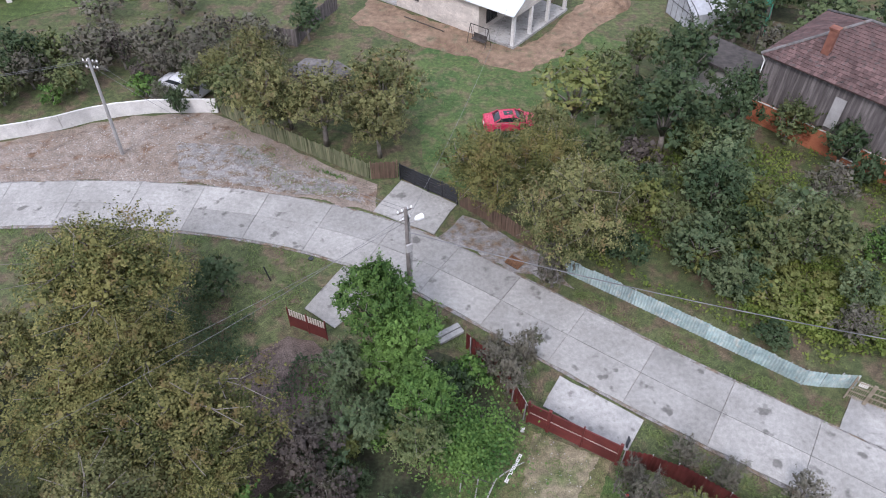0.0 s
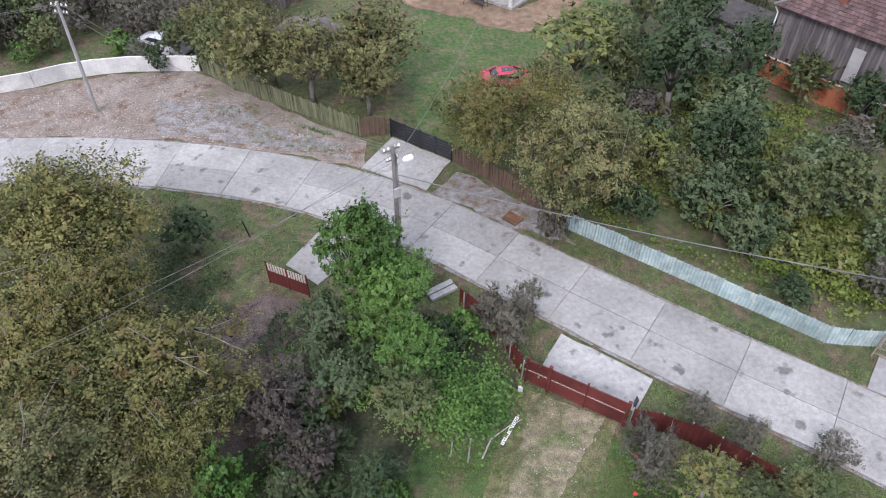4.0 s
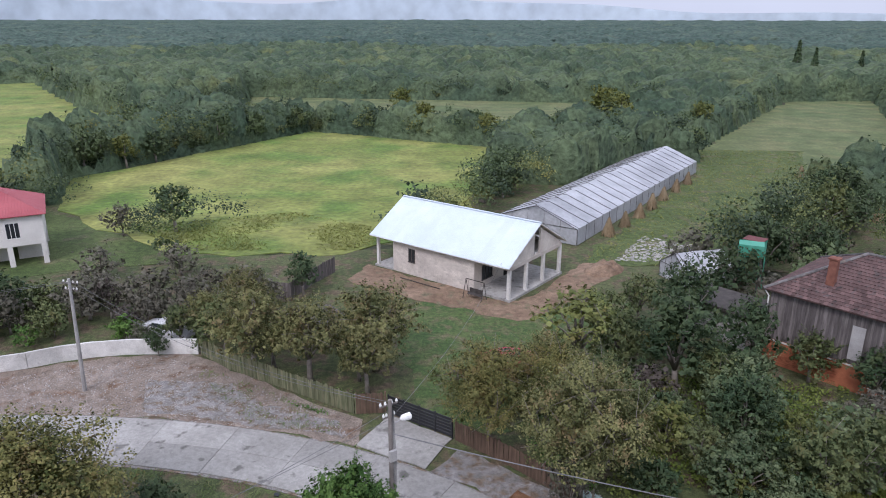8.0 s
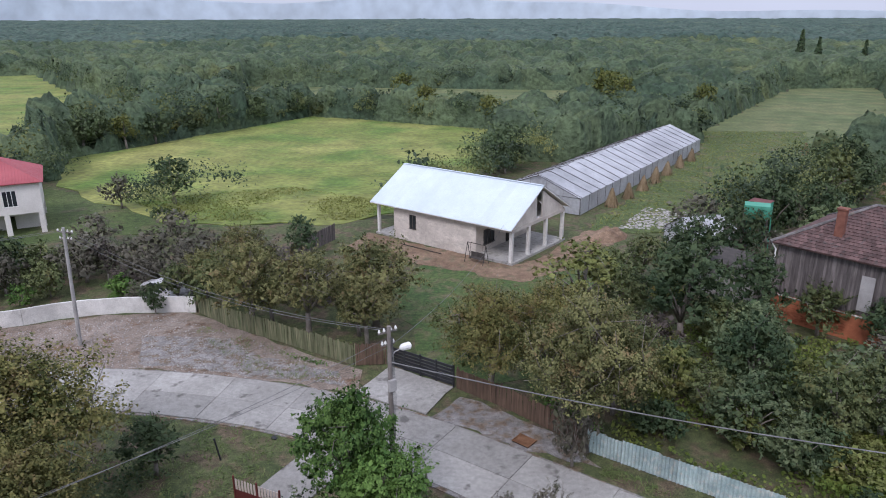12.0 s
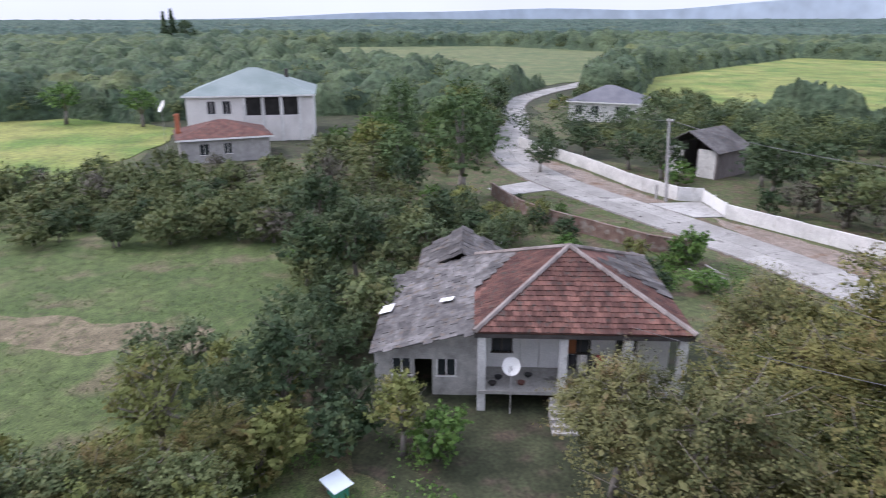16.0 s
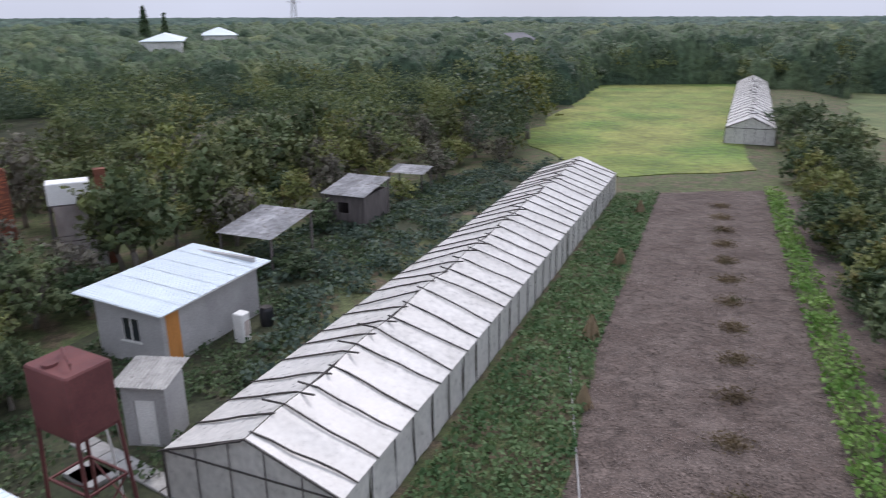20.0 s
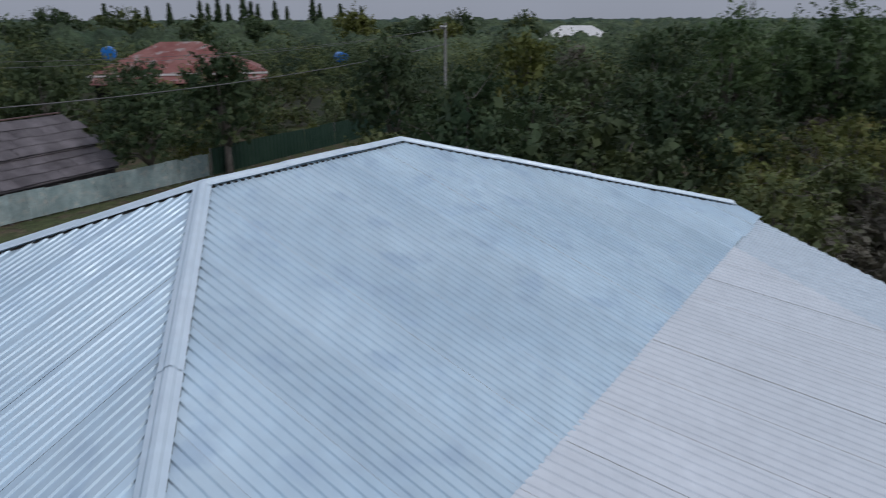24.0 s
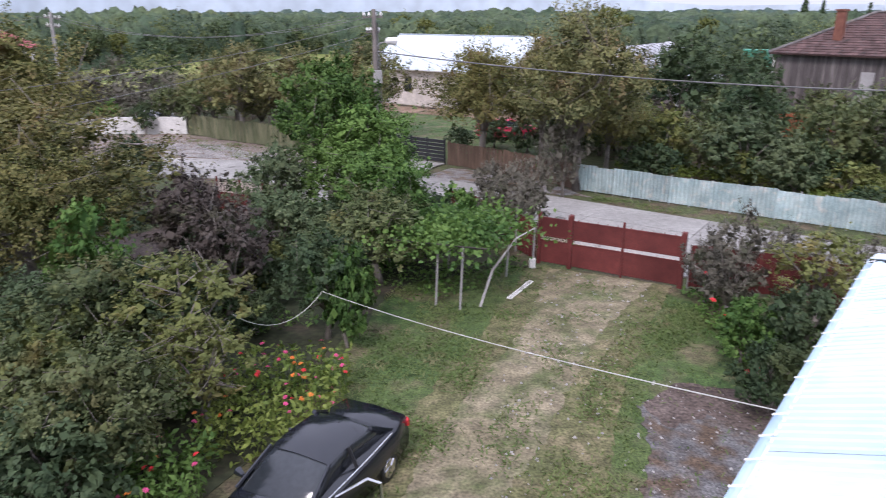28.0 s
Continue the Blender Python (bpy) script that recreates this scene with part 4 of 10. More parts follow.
# ---- teal sheet fence and weathered gate ----
def sheet_fence(path, label, height, mat, step=1.0, seed=1, name="sheet_fence"):
    root = thing(name, 0, 0, 0, 0, label, "fence")
    rng, s, total = np.random.default_rng(seed), 0.0, length(path)
    while s < total - 0.3:
        e = min(s + step, total - 1e-3)
        (x, y), _ = along(path, s)
        (x2, y2), _ = along(path, e)
        m = Matrix.Translation((x, y, 0)) @ Matrix.Rotation(math.atan2(y2 - y, x2 - x), 4, "Z") @ pose(0, 0, 0, rng.uniform(-1.5, 1.5))
        ln, h, g, n = math.dist((x, y), (x2, y2)), height + rng.uniform(-0.05, 0.05), Geo(), 10
        rows_ = [(ln * k / n, 0.035 if k % 2 else -0.035) for k in range(n + 1)]
        g.add([q for a, ya in rows_ for q in ((a, ya, 0.08), (a, ya, h), (a, ya + 0.005, h))], [f for k in range(n) for f in ((3 * k, 3 * k + 3, 3 * k + 4, 3 * k + 1), (3 * k + 1, 3 * k + 4, 3 * k + 5, 3 * k + 2))], m)
        part("fence_sheet", g, mat, root)
        part("fence_post", Geo().box(-0.03, 0.03, -0.1, 0.03, 0.09, height + 0.02, m), M_POLE, root)
        s = e
    return root


sheet_fence([(7.6, 34.7), (12.8, 31.3), (17.5, 28.2), (21.1, 25.8), (24.0, 25.7)], "faded pale teal corrugated sheet fence", 1.45, M_TEAL, seed=7)
sheet_fence([(27.8, 22.9), (33, 19.4), (38.5, 16), (46, 11.5)], "rusty pale teal sheet fence by the shed", 1.6, M_TEAL, seed=8)
M_DGREEN = material("dark_green_sheet", (0.02, 0.05, 0.035), (0.035, 0.07, 0.05), 1.0, 0.5, 0.1, 12.0)
sheet_fence([(46.2, 11.3), (58, 4.5), (72, -4)], "dark green sheet fence along the road", 1.9, M_DGREEN, step=2.0, seed=9)
gate = thing("wooden_gate", 23.2, 25.1, 0, math.degrees(math.atan2(-2.3, 4.5)), "weathered open-frame wooden gate with pale patches", "gate")
M_GATEWOOD = material("pale_gate_wood", (0.20, 0.165, 0.12), (0.30, 0.255, 0.19), 2.0, 0.9, 0.4, 25.0)
for k, (x, h) in enumerate(((0.0, 2.1), (1.0, 1.9), (1.1, 1.9), (3.0, 1.9), (3.1, 1.9), (5.0, 2.2))):
    part("gate_post", Geo().box(x - 0.05, -0.05, 0, x + 0.05, 0.05, h, None, 0.01), M_GATEWOOD, gate)
for x0, x1 in ((0.05, 0.95), (1.15, 2.95), (3.15, 4.95)):
    for z in (0.3, 0.75, 1.2, 1.7):
        part("gate_rail", Geo().box(x0, -0.02, z, x1, 0.02, z + 0.07), M_GATEWOOD, gate)
    for k in range(1, 9):
        x = x0 + (x1 - x0) * k / 9
        part("gate_slat", Geo().box(x - 0.012, 0.02, 0.1, x + 0.012, 0.035, 1.85), M_GATEWOOD, gate)
part("gate_plate", Geo().box(0.25, 0.04, 1.35, 0.75, 0.06, 1.75), M_WHITE, gate, "pale blank metal plate")


# ---- maroon gate and fence ----
gx, gy, gd = 4.35, 22.95, math.atan2(-2.5, 4.75)
gate = thing("maroon_gate", gx, gy, 0, math.degrees(gd), "maroon sheet metal gate with a lattice band", "gate")
M_LATTICE = material("pale_lattice", (0.45, 0.38, 0.34), (0.55, 0.48, 0.43), 2.0, 0.7, 0.1, 20.0)
for x, r, h in ((0.0, 0.07, 2.05), (1.25, 0.09, 2.1), (3.25, 0.045, 2.1), (5.37, 0.09, 2.05)):
    part("gate_post", Geo().box(x - r, -r, -0.1, x + r, r, h, None, 0.02), M_MAROON, gate)
for x0, x1 in ((0.08, 1.15), (1.35, 3.2), (3.3, 5.27)):
    for z0, z1 in ((0.12, 0.95), (1.15, 1.85)):
        part("gate_panel", Geo().box(x0, -0.015, z0, x1, 0.015, z1), M_MAROON, gate)
    for z in (0.08, 0.93, 1.13, 1.83):
        part("gate_rail", Geo().box(x0, -0.03, z, x1, 0.03, z + 0.05), M_MAROON, gate)
    g, n = Geo(), max(2, int((x1 - x0) / 0.2))
    for k in range(n):
        a, c = x0 + (x1 - x0) * k / n, x0 + (x1 - x0) * (k + 1) / n
        g.beam((a, 0, 0.98), (c, 0, 1.13), 0.018)
        g.beam((a, 0, 1.13), (c, 0, 0.98), 0.018)
    part("lattice", g, M_LATTICE, gate, "pale metal lattice band")
    n = max(2, int((x1 - x0) / 0.35))
    for k in range(n):
        part("spike", Geo().tube([(x0 + (x1 - x0) * (k + 0.5) / n, 0, 1.88), (x0 + (x1 - x0) * (k + 0.5) / n, 0, 1.96)], [0.02, 0.005], 5), M_MAROON, gate)
sheet_fence([(4.2, 23.1), (2.8, 26.0), (0.8, 28.0)], "maroon sheet fence behind the thicket", 1.6, M_MAROON, 1.4, 10)
sheet_fence([(9.35, 20.35), (11.4, 20.0), (14.6, 18.0), (18.6, 15.4), (24, 11.6)], "maroon sheet fence along the road verge", 1.6, M_MAROON, 1.4, 11)
leaf = thing("gate_leaf", -10.5, 29.5, 0, math.degrees(math.atan2(-1.1, 2.6)), "red gate leaf with pale top slats standing open", "gate")
for x in (0.0, 1.4, 2.75):
    part("gate_post", Geo().box(x - 0.04, -0.04, 0, x + 0.04, 0.04, 1.9, None, 0.01), M_MAROON, leaf)
for x0, x1 in ((0.05, 1.35), (1.45, 2.7)):
    part("gate_panel", Geo().box(x0, -0.015, 0.12, x1, 0.015, 1.15), M_MAROON, leaf)
    for k in range(7):
        x = x0 + (x1 - x0) * (k + 0.5) / 7
        part("gate_slat", Geo().box(x - 0.06, -0.01, 1.15, x + 0.06, 0.01, 1.75), M_LATTICE, leaf)


# ---- poles and wires ----
def insulator(parent, x, y, z):
    part("insulator", Geo().tube([(x, y, z), (x, y, z + 0.07), (x, y, z + 0.1), (x, y, z + 0.19)], [0.03, 0.075, 0.06, 0.03], 8), M_WHITE, parent, "white porcelain insulator")


def utility_pole(x, y, h, mat, label, turn=0.0, lean=(0, 0), arms=((0.35, 0.7),), r=0.15, brace=False, lamp=False):
    root = thing("utility_pole", x, y, 0, turn, label, "pole", "utility poles")
    root.matrix_basis = pose(x, y, 0, lean[0], lean[1], turn)
    part("pole_shaft", Geo().tube([(0, 0, -0.3), (0, 0, h * 0.5), (0, 0, h)], [r, r * 0.82, r * 0.62], 8), mat, root)
    for down, w in arms:
        part("crossarm", Geo().beam((-w, 0.14, h - down), (w, 0.14, h - down), 0.07, 0.07), M_DARKPOLE, root)
        for sx in (-w + 0.06, -w * 0.35, w * 0.35, w - 0.06):
            insulator(root, sx, 0.14, h - down + 0.03)
    if brace:
        part("brace", Geo().tube([(0.95, 0, -0.2), (0.12, 0, h * 0.86)], [0.09, 0.07], 7), mat, root)
    if lamp:
        arm = part("lamp_arm", Geo().tube([(0.1, 0.1, h - 1.75), (0.4, 0.2, h - 1.5), (0.85, 0.25, h - 1.45)], 0.03, 6), M_POLE, root)
        part("lamp_head", Geo().tube([(0.7, 0.25, h - 1.44), (0.85, 0.26, h - 1.42), (1.25, 0.28, h - 1.44), (1.35, 0.28, h - 1.47)], [0.06, 0.17, 0.19, 0.05], 10), M_WHITE, arm, "white lamp housing")
        part("meter_box", Geo().box(-0.2, -0.28, h - 3.3, 0.2, -0.14, h - 2.7, None, 0.02), M_POLE, root)
        for k in range(3):
            part("cable", Geo().tube([(0.14, 0.05 - k * 0.06, h - 0.6), (0.2 + k * 0.03, 0.05 - k * 0.06, h * 0.6), (0.15, 0.05 - k * 0.06, h * 0.35)], 0.015, 4), M_WIRE, root)
    return root


utility_pole(-2.8, 30.6, 9.45, M_DARKPOLE, "dark pole with crossarms, lamp and hanging cables", 35, (0, 0), ((0.35, 0.5), (1.0, 0.35)), 0.16, lamp=True)
utility_pole(-27.8, 47.2, 9.5, M_POLE, "leaning grey concrete pole on the dirt verge", 0, (6.0, 5.4), ((0.4, 0.55), (0.95, 0.45)), 0.16)
part("stay_post", Geo().box(-1.35, -0.1, -0.1, -1.15, 0.08, 1.6, None, 0.02), M_POLE, utility_pole(-62.6, 41.0, 8.5, M_POLE, "grey concrete pole beside the white wall", 20, (0, -4), ((0.3, 0.4),), 0.17), "short concrete stub post")
utility_pole(25.4, 23.9, 8.95, M_DARKPOLE, "brown wooden pole beside the weathered gate", 0, (0, -1.5), (), 0.18)
utility_pole(60.0, -5.2, 9.9, M_POLE, "grey pole beside the road bend", 20, (0, 0), ((0.4, 0.6),), 0.15)
solo("wire_post", Geo().tube([(-1.1, 30.0, -0.1), (-1.1, 30.0, 1.9)], [0.07, 0.06], 7), M_DARKPOLE, "short weathered post at the road edge", "post")


def wire(a, c, sag, r=0.012, name="overhead_wire", mat=None, label="thin sagging overhead wire between poles", n=14):
    a, c = Vector(a), Vector(c)
    pts = [a.lerp(c, k / n) - Vector((0, 0, sag * 4 * (k / n) * (1 - k / n))) for k in range(n + 1)]
    return solo(name, Geo().tube(pts, r, 5), mat or M_WIRE, label, "wire", "overhead wires")


for dx in (-0.4, 0.3):
    wire((-2.8 + dx, 30.7, 9.2), (-26.9 + dx, 46.2, 9.2), 1.2)
    wire((-26.9 + dx, 46.2, 9.2), (-63 + dx, 41.2, 8.2), 1.0)
    wire((25.3, 23.9, 8.6 + dx * 0.5), (60.0 + dx, -5.2, 9.5), 0.9)
wire((-2.8, 30.6, 7.6), (25.3, 23.9, 6.4), 0.5, 0.03, label="thick pale overhead cable along the road")
wire((25.3, 23.9, 6.4), (60.0, -5.2, 8.2), 0.9, 0.03, label="thick pale overhead cable along the road")
wire((-2.8, 30.6, 8.9), (-19, 18, 6.5), 0.5)
wire((-2.8, 30.6, 8.4), (-26, 17, 4.6), 0.7)
wire((-2.8, 30.6, 8.4), (4.5, 66.0, 4.0), 0.9)
wire((-97, 37, 8.0), (-63, 41.2, 8.2), 0.8)

# ---- house with the hipped metal roof ----
HU, HV, HO = Vector((0.81, -0.586, 0)), Vector((0.586, 0.81, 0)), Vector((10.49, 0.9, 0))


def hp(u, v, z):
    return HO + HU * u + HV * v + Vector((0, 0, z))


home = thing("metal_roof_house", 0, 0, 0, 0, "house under a blue-grey hipped sheet metal roof", "house")
RZ, EZ = 7.4, 5.12
near_w, far_w = 6.3, 5.5
A, C_, D_ = hp(-6.1, -near_w, EZ), hp(12.85, far_w, EZ), hp(-6.1, far_w, EZ)
R0, R1 = hp(0, 0, RZ), hp(5.65, 0, RZ)


def long_slope(u, v):
    return hp(u, v, RZ + v * (RZ - EZ) / near_w)


B_ = long_slope(12.85, -6.17)
for poly, eave in (([long_slope(-6.1, -6.95), long_slope(12.85, -6.95), B_, R1, R0, A], (0, 1)), ([D_, A, R0], (0, 1)), ([C_, D_, R0, R1], (0, 1)), ([B_, C_, R1], (0, 1))):
    ribbed(poly, eave, M_ROOF, home, "roof_sheet", pitch=0.16, high=0.024, seam=0.003)
# ridge and hip caps in overlapping lengths
for a, c in ((R0, R1), (R0, A), (R0, D_), (R1, B_), (R1, C_)):
    n = max(1, round((c - a).length / 2.2))
    for k in range(n):
        p, q = a.lerp(c, k / n), a.lerp(c, min(1, (k + 1) / n + 0.03))
        d = (q - p).normalized()
        side = d.cross(Vector((0, 0, 1))).normalized()
        g, prof = Geo(), ((-0.15, -0.015), (-0.085, 0.012), (-0.055, 0.05), (0, 0.07), (0.055, 0.05), (0.085, 0.012), (0.15, -0.015))
        lift = Vector((0, 0, 0.032 + 0.012 * (k % 2)))
        for e in (p, q):
            g.v += [tuple(e + side * s + Vector((0, 0, h)) + lift) for s, h in prof]
        g.f += [(i, i + 1, i + 8, i + 7) for i in range(6)]
        part("ridge_cap", g, M_CAP, home)
        # added near-black strips paint the shade of the gaps below the cap
        for sgn in (-1, 1):
            fall = Vector((0, 0, -0.028 if c is not R1 else -0.045))
            part("closure_strip", Geo().beam(p + side * sgn * 0.118 + fall, q + side * sgn * 0.118 + fall, 0.05, 0.05), M_DARK, home)
# walls below
g = Geo()
for (a, c) in ((hp(-5.5, -6.0, 0), hp(11.4, -6.0, 0)), (hp(11.4, -6.0, 0), hp(11.4, 4.9, 0)), (hp(11.4, 4.9, 0), hp(-5.5, 4.9, 0)), (hp(-5.5, 4.9, 0), hp(-5.5, -6.0, 0))):
    d = math.atan2(c.y - a.y, c.x - a.x)
    g.box(0, 0, -0.1, (c - a).length, 0.3, EZ - 0.05, Matrix.Translation(a) @ Matrix.Rotation(d, 4, "Z"))
part("wall", g, M_BLOCK, home)
for (a, c) in ((D_, A), (C_, D_), (B_, C_)):
    part("fascia", Geo().beam(a + Vector((0, 0, -0.07)), c + Vector((0, 0, -0.07)), 0.03, 0.16), M_WHITE, home)
# gutter on the gable side with hooks
gd_ = (D_ - A).normalized()
out = -HU
g = Geo()
prof = [(0.06 + 0.065 * math.cos(t), -0.03 + 0.065 * math.sin(t)) for t in np.linspace(math.pi, 2 * math.pi, 7)]
for e in (A - gd_ * 0.1, D_ + gd_ * 0.1):
    g.v += [tuple(e + out * s + Vector((0, 0, h))) for s, h in prof]
g.f += [(i, i + 1, i + 8, i + 7) for i in range(6)]
part("gutter", g, M_ROOF, home)
for k in range(23):
    p = A.lerp(D_, (k + 0.5) / 23)
    part("gutter_hook", Geo().beam(p + out * -0.02 + Vector((0, 0, 0.06)), p + out * 0.14 + Vector((0, 0, -0.02)), 0.035, 0.008), M_WHITE, home)
# lean-to roof on the garden side
E0, E1, E2, E3 = hp(-6.1, -6.93, 4.885), hp(12.6, -6.93, 4.885), hp(7.1, -13.9, 4.0), hp(-6.1, -13.9, 4.0)
F1, F2 = hp(9.65, -6.93, 4.885), hp(4.4, -13.9, 4.0)
ribbed([E3, F2, F1, E0], (0, 1), M_LEANTO, home, "pale_roof_sheet", 0.19, 0.02, lift=0.02, seam=0.01)
low = Vector((0, 0, -0.02))
ribbed([F2 + low, E2 + low, E1 + low, F1 + low], (0, 1), M_ROOF3, home, "roof_sheet", 0.2, 0.022)
part("fascia", Geo().beam(E3 + Vector((0, 0, -0.09)), E2 + Vector((0, 0, -0.09)), 0.03, 0.12), M_WHITE, home)
for k in range(5):
    p = E3.lerp(E2, 0.04 + 0.92 * k / 4) + HV * 0.3
    part("veranda_post", Geo().box(p.x - 0.08, p.y - 0.08, -0.1, p.x + 0.08, p.y + 0.08, 3.95), M_WHITE, home)


# ---- white block house ----
wh = thing("white_block_house", -9.8, 75.6, 0, math.degrees(math.atan2(-10.9, 14.9)), "white house with a pale sheet gable roof and open porch", "house")
WL, WD, WE, WR = 18.46, 11.8, 3.75, 7.05
for poly in ([(0, 0, WE), (WL, 0, WE), (WL, WD / 2, WR), (0, WD / 2, WR)], [(WL, WD, WE), (0, WD, WE), (0, WD / 2, WR), (WL, WD / 2, WR)]):
    ribbed(poly, (0, 1), M_ROOF2, wh, "roof_sheet", 0.2, 0.02)
    deck([(p[0], p[1], p[2] - 0.05) for p in poly], M_WHITE, wh)
part("ridge_cap", Geo().beam((0, WD / 2, WR + 0.03), (WL, WD / 2, WR + 0.03), 0.3, 0.05), M_ROOF2, wh)
x0, x1 = 2.9, 13.9
g = Geo()
wall_with_holes(g, x0, x1, -0.1, WE - 0.1, 0.7, 0.3, [(5.2, 6.0, 1.5, 2.9)])
part("front_wall", g, M_BLOCK, wh)
rngb = np.random.default_rng(8)
bm_ = Geo().box(0, -0.012, 0, 0.385, 0.02, 0.185).mesh("block")
bm_.materials.append(M_BLOCK)
for r in range(17):
    for k in range(28):
        bx, bz = x0 + k * 0.4 + (0.2 if r % 2 else 0), 0.1 + r * 0.2
        if bx + 0.39 < x1 and not (bx + 0.385 > 5.1 and bx < 6.1 and bz + 0.18 > 1.4 and bz < 3.0) and (r * 28 + k) % 5 != 2 and r < 17:
            if rngb.uniform() < 0.66:
                ob = part("block", bm_, M_BLOCK, wh)
                ob.matrix_basis = pose(bx, 0.698 + rngb.uniform(-0.006, 0.006), bz)
g = Geo().box(x0, WD - 1.0, -0.1, x1, WD - 0.7, WE - 0.1)
part("back_wall", g, M_BLOCK, wh)
for x in (x0 - 0.001, x1 - 0.3):
    g = Geo()
    g.box(x, 1.0, -0.1, x + 0.3, WD - 1.0, WE - 0.1)
    part("end_wall", g, M_BLOCK, wh)
g = Geo()
g.add([(15.2, 0.9, WE - 0.1), (15.2, WD - 0.9, WE - 0.1), (15.2, WD / 2, WR - 0.25), (15.45, 0.9, WE - 0.1), (15.45, WD - 0.9, WE - 0.1), (15.45, WD / 2, WR - 0.25)], [(0, 2, 1), (3, 4, 5), (0, 3, 5, 2), (1, 2, 5, 4)])
part("gable_wall", g, M_BLOCK, wh)
g = Geo()
for ya, yb in ((0.72, 5.3), (WD - 5.3, WD - 0.72)):
    zs = (0.1, 2.75) if ya < 2 else (2.75, 0.1)
    g.add([(17.9, ya, WE - 0.15), (17.9, yb, WE - 0.15), (17.9, yb, WE - 0.15 + zs[1]), (17.9, ya, WE - 0.15 + zs[0]), (18.1, ya, WE - 0.15), (18.1, yb, WE - 0.15), (18.1, yb, WE - 0.15 + zs[1]), (18.1, ya, WE - 0.15 + zs[0])], [(0, 3, 2, 1), (4, 5, 6, 7), (3, 7, 6, 2), (0, 4, 7, 3), (1, 2, 6, 5)])
part("front_gable", g, M_BLOCK, wh)
part("porch_beam", Geo().box(17.85, 0.7, WE - 0.5, 18.15, WD - 0.7, WE - 0.16), M_BLOCK, wh)
part("porch_beam", Geo().box(x1, 0.7, WE - 0.5, 17.85, 1.0, WE - 0.16), M_BLOCK, wh)
part("porch_ceiling", Geo().box(x1, 1.0, WE - 0.16, 17.85, WD - 0.7, WE - 0.1), M_WHITE, wh)
for y in (0.85, 4.0, 7.4, WD - 0.85):
    part("porch_column", Geo().box(17.83, y - 0.17, 0.0, 18.17, y + 0.17, WE - 0.5, None, 0.015), M_WALL, wh)
for x, y in ((0.5, 0.9), (0.5, WD - 0.9)):
    part("porch_column", Geo().box(x - 0.15, y - 0.15, 0, x + 0.15, y + 0.15, WE - 0.1, None, 0.015), M_WALL, wh)
part("porch_floor", Geo().box(x1, 0.6, -0.1, 18.3, WD - 0.6, 0.25, None, 0.02), M_CONC2, wh)
part("porch_floor", Geo().box(0.2, 0.6, -0.1, x0, WD - 0.6, 0.2, None, 0.02), M_CONC2, wh)
window_part(wh, pose(5.6, 0.72, 1.5, 0, 0, 180), 0.8, 1.4, M_STICK)
window_part(wh, pose(x1 + 0.0, 3.0, 0.95, 0, 0, -90), 1.8, 1.5, M_STICK, 2)
# solid panel on the wall; the room's darkness is put into its colour
part("door", Geo().box(x1, 6.2, 0.25, x1 + 0.06, 7.4, 2.4), M_DARK, wh, "dark panel for the unlit inside of an open doorway")
ladder = thing("ladder", -4.6, 70.6, 0.0, 0, "wooden ladder lying along the white wall", "ladder")
ladder.matrix_basis = Matrix.Translation((-6.05, 71.75, 0.12)) @ Matrix.Rotation(math.atan2(-10.9, 14.9), 4, "Z") @ pose(0, 0, 0, -65)
for y in (0.0, 0.45):
    part("ladder_rail", Geo().box(0, y - 0.03, -0.03, 5.4, y + 0.03, 0.03), M_STICK, ladder)
for k in range(13):
    part("ladder_rung", Geo().box(0.2 + k * 0.41, 0.0, -0.02, 0.24 + k * 0.41, 0.45, 0.02), M_STICK, ladder)
swing = thing("garden_swing", 1.0, 66.9, 0, math.degrees(math.atan2(-10.9, 14.9)), "dark metal garden swing beside the white house", "swing")
for x in (0.0, 2.2):
    for y in (-0.5, 0.5):
        part("swing_leg", Geo().beam((x, y, 0), (x, 0, 1.95), 0.05), M_STICK, swing)
part("swing_bar", Geo().beam((0, 0, 1.95), (2.2, 0, 1.95), 0.06), M_STICK, swing)
part("swing_seat", Geo().box(0.3, -0.25, 0.45, 1.9, 0.25, 0.52, None, 0.02), M_STICK, swing)
part("swing_back", Geo().box(0.3, 0.2, 0.5, 1.9, 0.26, 1.0, None, 0.02), M_STICK, swing)
for x in (0.35, 1.85):
    part("swing_chain", Geo().beam((x, 0, 0.5), (x, 0, 1.95), 0.02), M_STICK, swing)


# ---- red-roofed house on pillars ----
rh = thing("red_roof_house", -56.0, 70.3, 0, math.degrees(math.atan2(5.4, 9.2)), "white two-storey house with a red hipped metal roof", "house")
RLn, RDp, RE = 10.7, 9.5, 5.85
ov = 0.45
q = [(-ov, -ov, RE), (RLn + ov, -ov, RE), (RLn + ov, RDp + ov, RE), (-ov, RDp + ov, RE)]
r0, r1 = (RLn / 2 - 0.6, RDp / 2, 8.55), (RLn / 2 + 0.6, RDp / 2, 8.55)
for poly in ([q[0], q[1], r1, r0], [q[3], q[0], r0], [q[2], q[3], r0, r1], [q[1], q[2], r1]):
    ribbed(poly, (0, 1), M_REDROOF, rh, "roof_sheet", 0.3, 0.02, 1.2)
    deck([(p[0], p[1], p[2] - 0.03) for p in poly], M_REDROOF, rh, 0.06)
M_CREAM = material("cream_plaster", (0.66, 0.63, 0.59), (0.74, 0.71, 0.67), 0.6, 0.9, 0.15, 18.0, dirt=0.3)
g = Geo()
wall_with_holes(g, 0, RLn, 2.35, RE, 0, 0.3, [(3.0, 4.3, 3.3, 5.0), (7.0, 8.3, 3.3, 5.0)])
